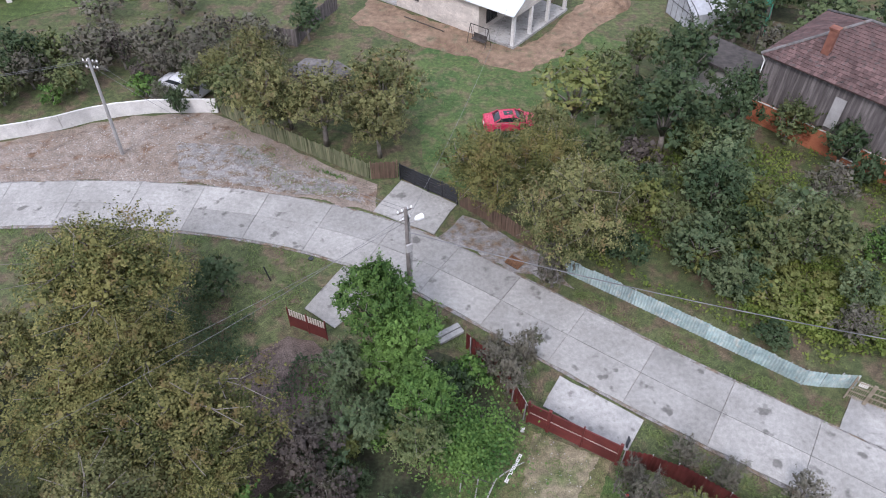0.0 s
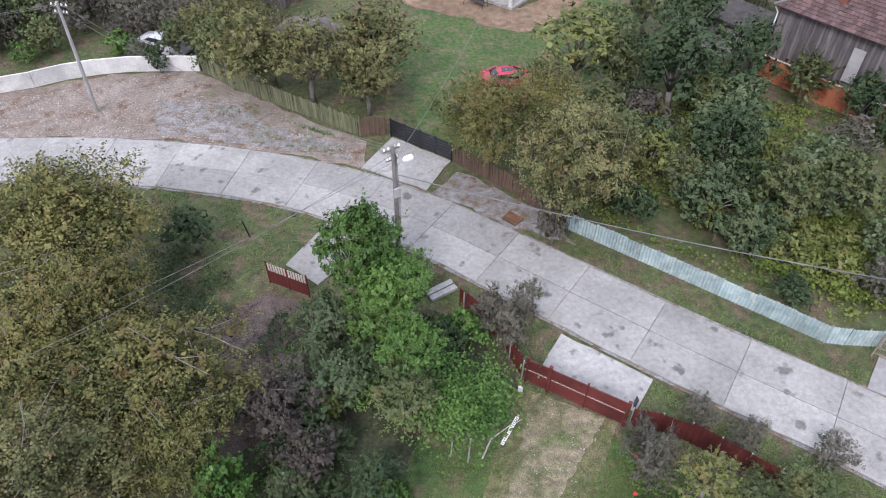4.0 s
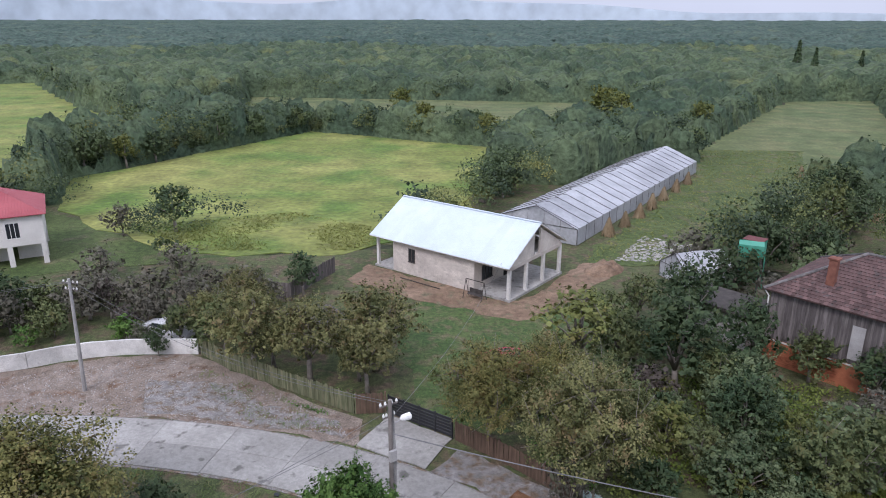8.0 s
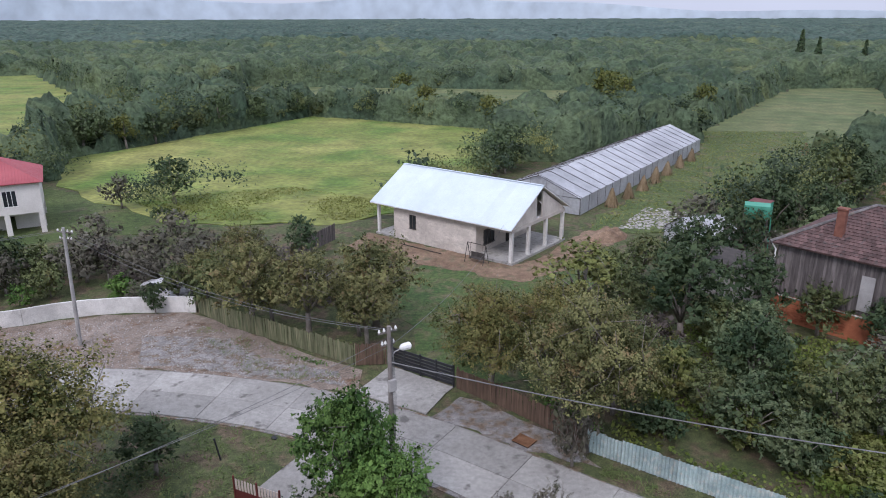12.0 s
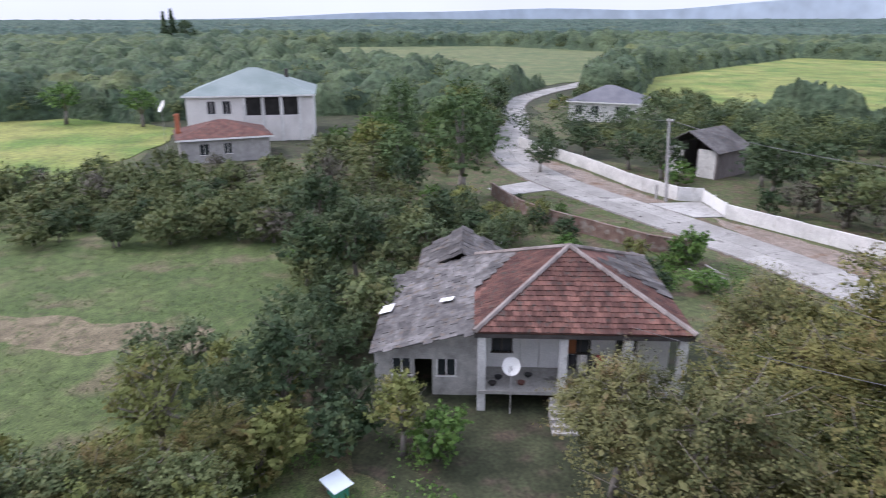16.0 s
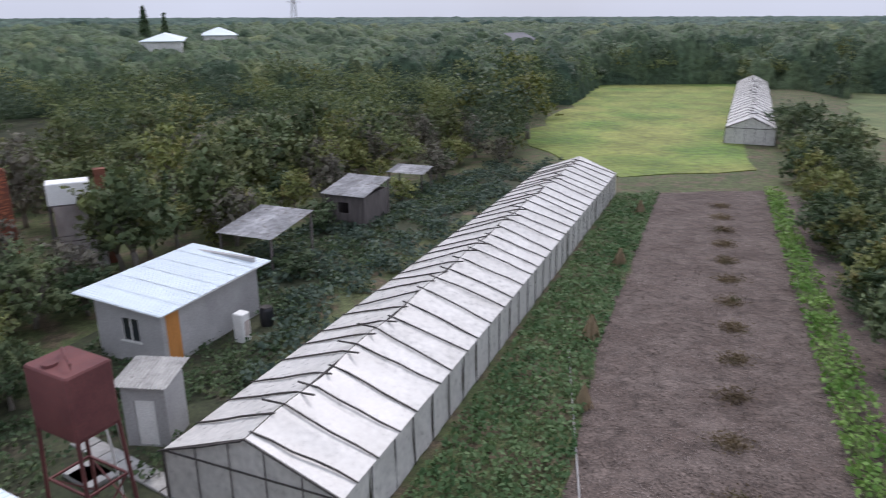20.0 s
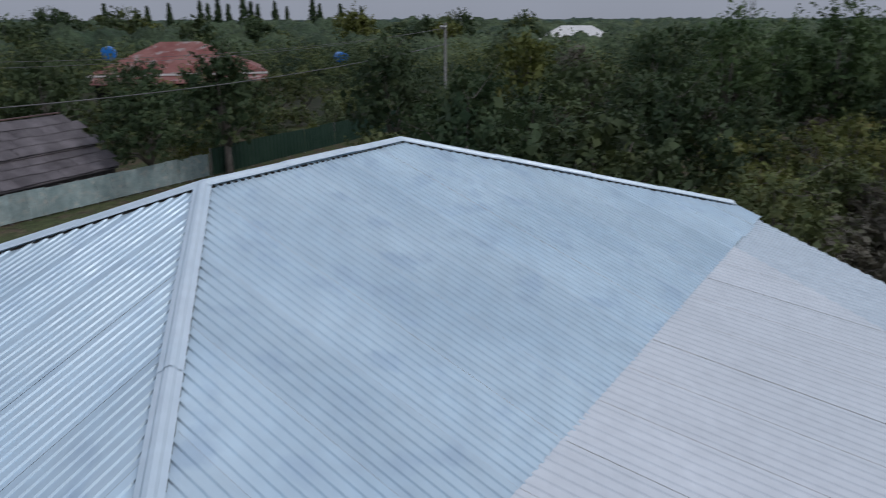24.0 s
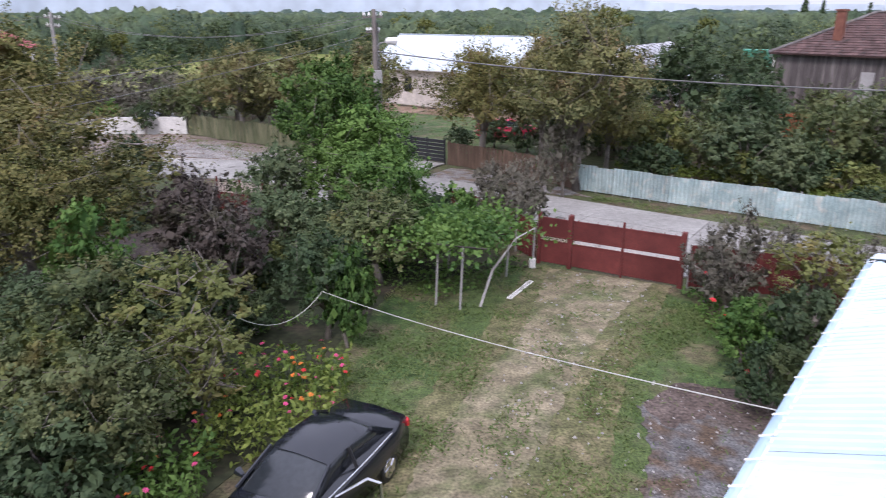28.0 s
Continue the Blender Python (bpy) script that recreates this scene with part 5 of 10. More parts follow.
part("front_wall", g, M_CREAM, rh)
g = Geo()
wall_with_holes(g, 0, RLn, -0.1, 2.35, 3.0, 0.3, [(6.6, 7.6, -0.1, 2.0)])
g.box(0, RDp - 0.3, -0.1, RLn, RDp, RE)
part("back_wall", g, M_CREAM, rh)
part("side_wall", Geo().box(RLn - 0.3, 0.3, 2.35, RLn, RDp - 0.3, RE), M_CREAM, rh)
part("side_wall", Geo().box(0.0, 3.4, -0.1, 0.3, RDp - 0.3, RE), M_CREAM, rh)
part("side_wall", Geo().box(0.0, 0.3, 2.35, 0.3, 1.0, RE), M_CREAM, rh)
part("upper_floor", Geo().box(0, 0.3, 2.2, RLn, RDp - 0.3, 2.4), M_CREAM, rh)
for x in (0.2, 3.6, 7.0, RLn - 0.35):
    part("pillar", Geo().box(x - 0.2, 0.02, -0.1, x + 0.35, 0.4, 2.35, None, 0.02), M_CREAM, rh)
for x in (3.65, 7.65):
    window_part(rh, pose(x, 0.1, 3.3, 0, 0, 180), 1.3, 1.7, M_WHITE, 2)
part("chimney", Geo().box(2.6, 6.4, 6.6, 3.2, 7.0, 9.2, None, 0.03), M_REDROOF, rh)
part("balcony", Geo().box(-1.9, 0.8, 2.25, 0.0, 6.0, 2.42, None, 0.02), M_CREAM, rh)
for y in (0.9, 3.3, 5.9):
    part("balcony_post", Geo().box(-1.85, y - 0.1, -0.1, -1.65, y + 0.1, RE - 0.05, None, 0.01), M_CREAM, rh)
for k in range(10):
    part("baluster", Geo().box(-1.8, 1.1 + k * 0.48, 2.42, -1.74, 1.18 + k * 0.48, 3.3), M_POLE, rh)
part("balcony_rail", Geo().box(-1.83, 0.9, 3.3, -1.71, 6.0, 3.38), M_POLE, rh)


# ---- old house with tiled pyramid roof ----
M_HIP = material("mortared_hip", (0.19, 0.16, 0.145), (0.27, 0.235, 0.215), 1.5, 0.9, 0.3, 25.0, rand=0.2)
oh = thing("old_tiled_house", -28.0, 10.0, 0, math.degrees(math.atan2(0.958, 0.287)), "old white house with a clay tile roof and raised porch", "house")
OX, OY, OE, OA = 10.2, 11.2, 4.25, 6.75
q = [(-0.0, 0.0, OE), (OX, 0.0, OE), (OX, OY, OE), (0.0, OY, OE)]
ap = (4.9, 5.4, OA)
for i in range(4):
    deck([q[i], q[(i + 1) % 4], ap], M_TILE, oh, 0.08)
tiled([q[0], q[1], ap], (0, 1), M_TILE, oh, limit=260, seed=3)
tiled([(0, 5.0, OE), (0, 0, OE), (4.9, 5.4, OA), (2.5, 8.3, 5.45)], (0, 1), M_TILE, oh, limit=20, seed=4)
tiled([(OX, 0, OE), (OX, 5.0, OE), (4.9, 5.4, OA)], (0, 1), M_TILE, oh, limit=20, seed=5)
rs = np.random.default_rng(12)


def wavy_sheet(w, h, t, name):
    """A corrugated sheet; the waves run up the slope."""
    g, m = Geo(), max(8, int(w / 0.14) * 4)
    for i in range(m + 1):
        z = t + 0.022 * math.cos(i * math.pi / 2)
        g.v += [(w * i / m, 0, z), (w * i / m, h, z), (w * i / m, 0, z - 0.008), (w * i / m, h, z - 0.008)]
    for i in range(m):
        a = i * 4
        g.f += [(a, a + 4, a + 5, a + 1), (a + 2, a + 3, a + 7, a + 6), (a, a + 2, a + 6, a + 4), (a + 1, a + 5, a + 7, a + 3)]
    return g.mesh(name)


def shingle_field(poly, eave, mat, parent, w, h, name, t=0.02, wavy=False):
    """Rows of flat overlapping sheets, set unevenly."""
    o, e1, e2, n = plane_axes(poly, eave)
    flat = [((Vector(p) - o).dot(e1), (Vector(p) - o).dot(e2)) for p in poly]
    lo, hi, top = min(f[0] for f in flat), max(f[0] for f in flat), max(f[1] for f in flat)
    fm = Matrix((e1, e2, n)).transposed().to_4x4()
    me = wavy_sheet(w * 1.04, h * 1.14, t + 0.02, name) if wavy else Geo().box(0, 0, 0.0, w * 0.98, h * 1.12, t).mesh(name)
    me.materials.append(mat)
    b, row = 0.0, 0
    while b < top - 0.15:
        a = lo - (w / 2 if row % 2 else 0)
        while a < hi:
            r = span(flat, min(max(a + w / 2, lo + 0.01), hi - 0.01))
            if r and r[0] - 0.1 <= b and b + h * 0.5 < r[1]:
                ob = part(name, me, mat, parent)
                ob.matrix_basis = Matrix.Translation(o + e1 * (a + rs.uniform(-0.03, 0.03)) + e2 * (b + rs.uniform(-0.05, 0.03)) + n * (0.02 + rs.uniform(0, 0.015))) @ fm @ pose(0, 0, 0, -2.5, rs.uniform(-1, 1), rs.uniform(-1.5, 1.5))
            a += w
        b += h
        row += 1


# grey sheet lean-to on one side, continuing the slope
S0, S1, S2, S3 = (-5.2, 1.2, 2.45), (-5.2, 12.0, 2.45), (0.05, 11.2, OE + 0.02), (0.05, 0.0, OE + 0.02)
deck([S0, S1, S2, S3], M_SLATE, oh, 0.06)
shingle_field([S0, S3, S2, S1], (3, 0), M_SLATE, oh, 0.95, 0.42, "grey_sheet")
shingle_field([(0, 5.0, OE + 0.06), (2.5, 8.3, 5.5), (0, OY, OE + 0.06)], (2, 0), M_SLATE, oh, 0.95, 0.42, "grey_sheet")
shingle_field([(OX, 4.2, OE + 0.06), (6.3, 5.4, 6.05), (OX, OY, OE + 0.06)], (0, 2), M_SLATE, oh, 0.86, 0.8, "grey_sheet", wavy=True)
part("fallen_sheet", Geo().plate([(-5.3, 5.6, 2.62), (-4.6, 5.5, 2.86), (-4.5, 6.6, 2.88), (-5.2, 6.7, 2.62)], 0.02), M_WHITE, oh, "pale loose sheet on the lean-to")
part("fallen_sheet", Geo().plate([(-1.9, 4.6, 3.82), (-1.2, 4.4, 4.04), (-1.1, 4.9, 4.05), (-1.8, 5.1, 3.84)], 0.02), M_WHITE, oh, "pale loose sheet on the lean-to")
for a, c in ((q[0], ap), (q[1], ap), (q[3], ap), (q[2], ap)):
    n = 14
    for k in range(n):
        p, e = Vector(a).lerp(Vector(c), k / n), Vector(a).lerp(Vector(c), (k + 1.15) / n)
        part("hip_tile", Geo().tube([p + Vector((0, 0, 0.05)), e + Vector((0, 0, 0.08))], [0.15, 0.12], 6), M_HIP, oh, "greyish mortared hip tile")
# walls: porch along the front
part("plinth", Geo().box(0.3, 2.6, -0.1, OX - 0.3, OY - 0.3, 1.0), M_WALL, oh)
g = Geo()
wall_with_holes(g, 0.4, OX - 0.4, 1.0, OE - 0.05, 2.6, 0.3, [(0.9, 1.9, 2.0, 3.4), (2.3, 3.3, 1.05, 3.3), (4.9, 5.8, 2.0, 3.4), (7.2, 8.1, 2.0, 3.4)])
part("front_wall", g, M_WHITE, oh)
part("back_wall", Geo().box(0.4, OY - 0.6, 1.0, OX - 0.4, OY - 0.3, OE - 0.05), M_WALL, oh)
for x in (0.4, OX - 0.7):
    part("side_wall", Geo().box(x, 2.9, 1.0, x + 0.3, OY - 0.6, OE - 0.05), M_WALL, oh)
part("porch_floor", Geo().box(0.2, 0.1, 0.95, OX - 0.2, 2.6, 1.12), M_CONC, oh)
for k, x in enumerate((0.35, 4.2, 7.2, OX - 0.45)):
    part("porch_column", Geo().box(x - 0.2, 0.15, -0.1, x + 0.2, 0.55, OE - 0.12, None, 0.02), M_WALL, oh)
part("eave_board", Geo().box(0.0, 0.05, OE - 0.3, OX, 0.2, OE - 0.09), M_STICK, oh)
for x in (1.4, 5.35, 7.65):
    window_part(oh, pose(x, 2.65, 2.0, 0, 0, 180), 0.95, 1.4, M_STICK, 1)
M_DOORBROWN = material("brown_door_paint", (0.28, 0.10, 0.04), (0.36, 0.14, 0.06), 1.5, 0.6, 0.1, 20.0)
part("door", Geo().box(2.32, 2.64, 1.12, 3.28, 2.72, 3.28, None, 0.01), M_WHITE, oh)
part("shutter", Geo().box(4.72, 2.5, 2.0, 5.12, 2.56, 3.4), M_DOORBROWN, oh, "orange-brown wooden shutter")
for k in range(6):
    part("stair_step", Geo().box(3.6, -0.05 - 0.3 * (k + 1), -0.1, 5.0, -0.05 - 0.3 * k, 0.95 - 0.17 * k, None, 0.01), M_CONC2, oh)
# blotchy plaster, darker than the other walls: lean-to shade put into the colour
M_SHADEPLASTER = material("blotchy_shaded_plaster", (0.42, 0.40, 0.37), (0.56, 0.54, 0.50), 0.7, 0.9, 0.3, 15.0, dirt=0.7, mott=0.2)
part("leanto_wall", Geo().box(-5.0, 1.6, -0.1, -4.7, 11.0, 2.35), M_SHADEPLASTER, oh)
g = Geo()
wall_with_holes(g, -4.7, 0.3, -0.1, 2.35, 1.6, 0.25, [(-4.1, -3.2, 1.1, 2.0), (-1.9, -0.9, 1.1, 2.0), (-3.0, -2.1, -0.1, 2.0)])
g.add([(-4.7, 1.6, 2.35), (0.3, 1.6, 2.35), (0.3, 1.6, OE - 0.1), (-4.7, 1.85, 2.35), (0.3, 1.85, 2.35), (0.3, 1.85, OE - 0.1)], [(0, 1, 2), (5, 4, 3), (0, 2, 5, 3)])
part("leanto_wall", g, M_SHADEPLASTER, oh)
for x in (-3.65, -1.4):
    window_part(oh, pose(x, 1.68, 1.1, 0, 0, 180), 0.9, 0.9, M_WHITE, 1)
dish = thing("satellite_dish", 0, 0, 0, 0, "white satellite dish on a pole before the porch", "dish")
dish.matrix_basis = oh.matrix_basis @ pose(1.75, -0.05, 0.0)


def dish_parts(root, z, r, az):
    part("dish_pole", Geo().tube([(0, 0, -0.1), (0, 0, z)], 0.03, 6), M_POLE, root)
    g, n = Geo(), 20
    m = Matrix.Translation((0, 0, z)) @ pose(0, 0, 0, 62, 0, az)
    rings = ((0.0, -0.14), (0.5, -0.105), (0.85, -0.04), (1.0, 0.0))
    g.v.append(tuple(m @ Vector((0, 0, -0.14 * r / 0.45))))
    for f, h in rings[1:]:
        g.v += [tuple(m @ Vector((math.cos(2 * math.pi * k / n) * r * f, math.sin(2 * math.pi * k / n) * r * f, h * r / 0.45))) for k in range(n)]
    g.f += [(0, 1 + k, 1 + (k + 1) % n) for k in range(n)]
    for i in range(2):
        g.f += [(1 + i * n + k, 1 + (i + 1) * n + k, 1 + (i + 1) * n + (k + 1) % n, 1 + i * n + (k + 1) % n) for k in range(n)]
    part("dish_bowl", g, M_WHITE, root, "white dish bowl", smooth=True)
    part("dish_arm", Geo().tube([m @ Vector((0, -r, 0)), m @ Vector((0, 0, r * 0.9))], 0.012, 5), M_POLE, root)
    part("dish_head", Geo().tube([m @ Vector((0, 0, r * 0.85)), m @ Vector((0, 0, r * 1.05))], 0.035, 6), M_WHITE, root)


dish_parts(dish, 2.55, 0.45, -20)
# back shed roof behind the old house
bs = thing("back_shed", -40.0, 11.4, 0, math.degrees(math.atan2(0.958, 0.287)), "small shed with a grey sheet gable roof", "shed")
deck([(-1.6, 0, 2.6), (1.2, 0, 4.2), (1.2, 5, 4.2), (-1.6, 5, 2.6)], M_SLATE, bs)
deck([(1.2, 0, 4.2), (4.0, 0, 2.6), (4.0, 5, 2.6), (1.2, 5, 4.2)], M_SLATE, bs)
shingle_field([(-1.6, 0, 2.64), (1.2, 0, 4.24), (1.2, 5, 4.24), (-1.6, 5, 2.64)], (3, 0), M_SLATE, bs, 0.86, 0.8, "grey_sheet", wavy=True)
shingle_field([(1.2, 0, 4.24), (4.0, 0, 2.64), (4.0, 5, 2.64), (1.2, 5, 4.24)], (1, 2), M_SLATE, bs, 0.86, 0.8, "grey_sheet", wavy=True)
for x in (-1.3, 3.5):
    part("shed_wall", Geo().box(x, 0.3, -0.1, x + 0.2, 4.7, 2.7), M_WOOD, bs)
part("shed_wall", Geo().box(-1.1, 4.5, -0.1, 3.5, 4.7, 2.6), M_WOOD, bs)


# ---- brown house: boards over orange brick ----
M_CHIMNEY = material("sooty_brick", (0.17, 0.07, 0.05), (0.25, 0.11, 0.075), 2.0, 0.9, 0.4, 30.0, dirt=0.4)
bh = thing("brown_board_house", 25.3, 53.9, 0, math.degrees(math.atan2(-10.4, 9.8)), "brown board house on orange brick with a tiled roof", "house")
BL, BD, BE, BA = 14.0, 10.4, 6.3, 9.2
o2 = 0.45
q = [(-o2, -o2, BE), (BL + o2, -o2, BE), (BL + o2, BD + o2, BE), (-o2, BD + o2, BE)]
r0, r1 = (4.8, BD / 2, BA), (BL - 4.8, BD / 2, BA)
for poly in ([q[0], q[1], r1, r0], [q[3], q[0], r0], [q[2], q[3], r0, r1], [q[1], q[2], r1]):
    deck(poly, M_TILE2, bh, 0.1)
tiled([q[0], q[1], r1, r0], (0, 1), M_TILE2, bh, 0.3, 0.36, 300, 5)
tiled([q[3], q[0], r0], (0, 1), M_TILE2, bh, 0.3, 0.36, 0, 6)
tiled([q[1], q[2], r1], (0, 1), M_TILE2, bh, 0.3, 0.36, 0, 7)
for a, c in ((q[0], r0), (q[1], r1), (q[3], r0), (q[2], r1), (r0, r1)):
    part("hip_cap", Geo().tube([Vector(a) + Vector((0, 0, 0.05)), Vector(c) + Vector((0, 0, 0.07))], [0.13, 0.13], 6), M_SLATE, bh, "grey mortared hip")
g = Geo()
g.box(0.05, 0.05, -0.1, BL - 0.05, 0.3, 2.1)
g.box(0.05, 0.3, -0.1, 0.3, BD, 2.1)
g.box(BL - 0.3, 0.3, -0.1, BL - 0.05, BD, 2.1)
part("brick_base", g, M_BRICK, bh)
brick_me = Geo().box(0, -0.02, 0, 0.24, 0.01, 0.065).mesh("brick")
brick_me.materials.append(M_BRICK)
nb = 0
for r in range(27):
    for k in range(22):
        if nb < 300:
            ob = part("brick", brick_me, M_BRICK, bh)
            ob.matrix_basis = pose(0.1 + k * 0.25 + (0.125 if r % 2 else 0), 0.05 + 0.004 * ((r * 7 + k * 3) % 3), 0.2 + r * 0.075 + (0.0))
            nb += 1
part("wall_body", Geo().box(0.05, 0.1, 2.1, BL - 0.3, 0.3, BE - 0.05), M_WOOD, bh)
part("wall_body", Geo().box(0.05, 0.3, 2.1, 0.25, BD, BE - 0.05), M_WOOD, bh)
part("back_wall", Geo().box(0.3, BD - 0.25, -0.1, BL - 0.3, BD, BE - 0.05), M_WOOD, bh)
part("side_wall", Geo().box(BL - 0.3, 0.3, 2.1, BL - 0.05, BD, BE - 0.05), M_WOOD, bh)
part("corner_post", Geo().box(BL - 0.06, -0.05, -0.1, BL + 0.2, 0.25, BE - 0.1), M_BRICK, bh, "orange brick corner post")
bmesh_ = [Geo().box(0, -0.03, 2.05 + 0.04 * k, 0.165, 0.0, BE - 0.12).mesh("wall_board") for k in range(3)]
for b in bmesh_:
    b.materials.append(M_WOOD)
rb = np.random.default_rng(4)
for k in range(int(BL / 0.175)):
    ob = part("wall_board", bmesh_[rb.integers(3)], M_WOOD, bh)
    ob.matrix_basis = pose(0.02 + k * 0.175, 0.1 + rb.uniform(-0.012, 0.012), 0, 0, 0, 0)
for k in range(int(BD / 0.175)):
    ob = part("wall_board", bmesh_[rb.integers(3)], M_WOOD, bh)
    ob.matrix_basis = pose(0.05 + rb.uniform(-0.012, 0.012), 0.2 + k * 0.175, 0, 0, 0, -90)
part("sill_board", Geo().box(-0.02, -0.01, 1.98, BL, 0.12, 2.08), M_WALL, bh)
part("board_door", Geo().box(6.2, -0.02, 2.5, 7.1, 0.04, 5.2), M_POLE, bh, "paler grey board panel")
part("chimney", Geo().box(3.35, 1.35, 6.4, 3.95, 1.9, 9.35, None, 0.02), M_CHIMNEY, bh, "weathered red brick chimney")
part("chimney_cap", Geo().box(3.27, 1.27, 9.35, 4.03, 1.98, 9.47), M_CHIMNEY, bh)
part("downpipe", Geo().tube([(-0.4, -0.35, BE), (-0.1, -0.1, BE - 0.6), (-0.1, -0.1, 2.6)], 0.06, 7), M_WHITE, bh, "white plastic downpipe")
window_part(bh, pose(9.0, 0.06, 0.7, 0, 0, 180), 1.1, 1.2, M_WHITE, 1)
ann = thing("side_annex", 22.6, 57.8, 0, math.degrees(math.atan2(-10.4, 9.8)), "small grey annex with a dark flat roof", "shed")
part("annex_wall", Geo().box(-2.4, 0, -0.1, 3.0, 4.0, 3.0, None, 0.02), M_POLE, ann)
part("annex_roof", Geo().box(-2.8, -0.4, 3.0, 3.2, 4.2, 3.25, None, 0.03), M_STICK, ann)


# ---- shingle shed by the road ----
sh = thing("shingle_shed", 34.6, 24.8, 0, math.degrees(math.atan2(-4.8, 9.9)), "old shed with a two-tier roof of grey-brown corrugated sheets", "shed")
M_SHINGLE = material("grey_brown_shingle", (0.135, 0.122, 0.128), (0.215, 0.196, 0.204), 1.0, 0.9, 0.4, 22.0, rand=0.2, dirt=0.4)
deck([(0, 0, 4.5), (10.8, 0, 4.5), (10.8, -3.0, 2.75), (0, -3.0, 2.75)], M_SHINGLE, sh)
deck([(0, 0, 4.5), (10.8, 0, 4.5), (10.8, 3.0, 2.6), (0, 3.0, 2.6)], M_SHINGLE, sh)
deck([(0.2, -2.9, 2.6), (10.6, -2.9, 2.6), (10.6, -4.9, 1.55), (0.2, -4.9, 1.55)], M_SHINGLE, sh)
shingle_field([(0, -3.0, 2.8), (10.8, -3.0, 2.8), (10.8, 0, 4.55), (0, 0, 4.55)], (0, 1), M_SHINGLE, sh, 0.95, 0.8, "roof_sheet", wavy=True)
shingle_field([(0.2, -4.9, 1.6), (10.6, -4.9, 1.6), (10.6, -2.9, 2.65), (0.2, -2.9, 2.65)], (0, 1), M_SHINGLE, sh, 0.95, 0.8, "roof_sheet", wavy=True)
for x in (0.2, 10.4):
    g = Geo()
    g.add([(x, -4.6, -0.1), (x, 2.8, -0.1), (x, 2.8, 2.6), (x, 0, 4.35), (x, -4.6, 1.55), (x + 0.15, -4.6, -0.1), (x + 0.15, 2.8, -0.1), (x + 0.15, 2.8, 2.6), (x + 0.15, 0, 4.35), (x + 0.15, -4.6, 1.55)], [(0, 1, 2, 3, 4), (9, 8, 7, 6, 5), (2, 7, 8, 3), (0, 4, 9, 5)])
    part("gable_wall", g, M_WOOD, sh)
part("front_wall", Geo().box(0.35, -4.6, -0.1, 10.4, -4.45, 1.5), M_WOOD, sh)
part("ridge_board", Geo().beam((-0.05, 0, 4.6), (10.85, 0, 4.6), 0.3, 0.06), M_TILE2, sh)


# ---- simple far houses ----
def far_house(x, y, rz, w, d, e, top, wall_mat, roof_mat, label, name, wins=(), ridge=0.3, sill=1.0, wh_=1.4):
    root = thing(name, x, y, 0, rz, label, "house")
    ov = 0.5
    q = [(-ov, -ov, e), (w + ov, -ov, e), (w + ov, d + ov, e), (-ov, d + ov, e)]
    a, c = (w * (0.5 - ridge / 2), d / 2, top), (w * (0.5 + ridge / 2), d / 2, top)
    for poly in ([q[0], q[1], c, a], [q[3], q[0], a], [q[2], q[3], a, c], [q[1], q[2], c]):
        deck(poly, roof_mat, root, 0.12, "roof_slope")
    g = Geo()
    wall_with_holes(g, 0, w, -0.1, e, 0, 0.3, [(p - s / 2, p + s / 2, z, z + h) for p, z, s, h in wins])
    part("front_wall", g, wall_mat, root)
    part("back_wall", Geo().box(0, d - 0.3, -0.1, w, d, e), wall_mat, root)
    for xx in (0, w - 0.3):
        part("side_wall", Geo().box(xx, 0.3, -0.1, xx + 0.3, d - 0.3, e), wall_mat, root)
    for p, z, s, h in wins:
        window_part(root, pose(p, 0.1, z, 0, 0, 180), s, h, M_WHITE, 1)
    part("eave_trim", Geo().box(-ov, -ov - 0.04, e - 0.25, w + ov, -ov, e - 0.02), M_WHITE, root)
    return root


M_GREENGREY = material("grey_green_roof", (0.17, 0.215, 0.205), (0.225, 0.27, 0.26), 0.3, 0.65, 0.05, 6.0)
M_GREYROOF = material("grey_roof", (0.11, 0.11, 0.125), (0.16, 0.16, 0.175), 0.4, 0.7, 0.1, 6.0)
big = far_house(-113.2, -10.6, 85, 19, 15.5, 7.0, 10.6, M_CREAM, M_GREENGREY, "large white two-storey house with a grey-green roof", "village_house",
                [(3.7, 4.2, 1.2, 1.9), (6.0, 4.2, 1.2, 1.9), (3.7, 1.0, 1.2, 1.6), (6.0, 1.0, 1.2, 1.6)], 0.08)
# no recess is built: a near-black panel paints its shade on the wall
part("loggia", Geo().box(8.6, -0.02, 3.9, 17.0, 0.32, 6.6), M_DARK, big, "flat dark panel for the shade of a recessed loggia")
for x in (8.6, 11.4, 14.2, 17.0):
    part("loggia_pillar", Geo().box(x - 0.25, -0.3, -0.1, x + 0.25, 0.05, 6.9, None, 0.02), M_WALL, big)
part("side_panel", Geo().box(19.01, 0.1, 0, 19.06, 13.0, 6.9), M_WHITE, big)
part("chimney", Geo().box(14.4, 9.5, 8.0, 15.0, 10.1, 10.2), M_STICK, big)
small = far_house(-95.5, -10.0, 98, 11.5, 9, 3.2, 5.0, M_POLE, M_TILE, "small house with a red-brown hipped roof", "cottage", [(3.0, 1.0, 1.2, 1.4), (6.0, 1.0, 1.0, 1.4)], 0.1)
part("chimney", Geo().box(-0.2, 4.0, 3.4, 0.4, 4.6, 6.0), M_BRICK, small)
dish2 = thing("satellite_dish", -106.8, -13.2, 0, 0, "white satellite dish beside the village house", "dish")
dish_parts(dish2, 6.3, 0.95, 20)
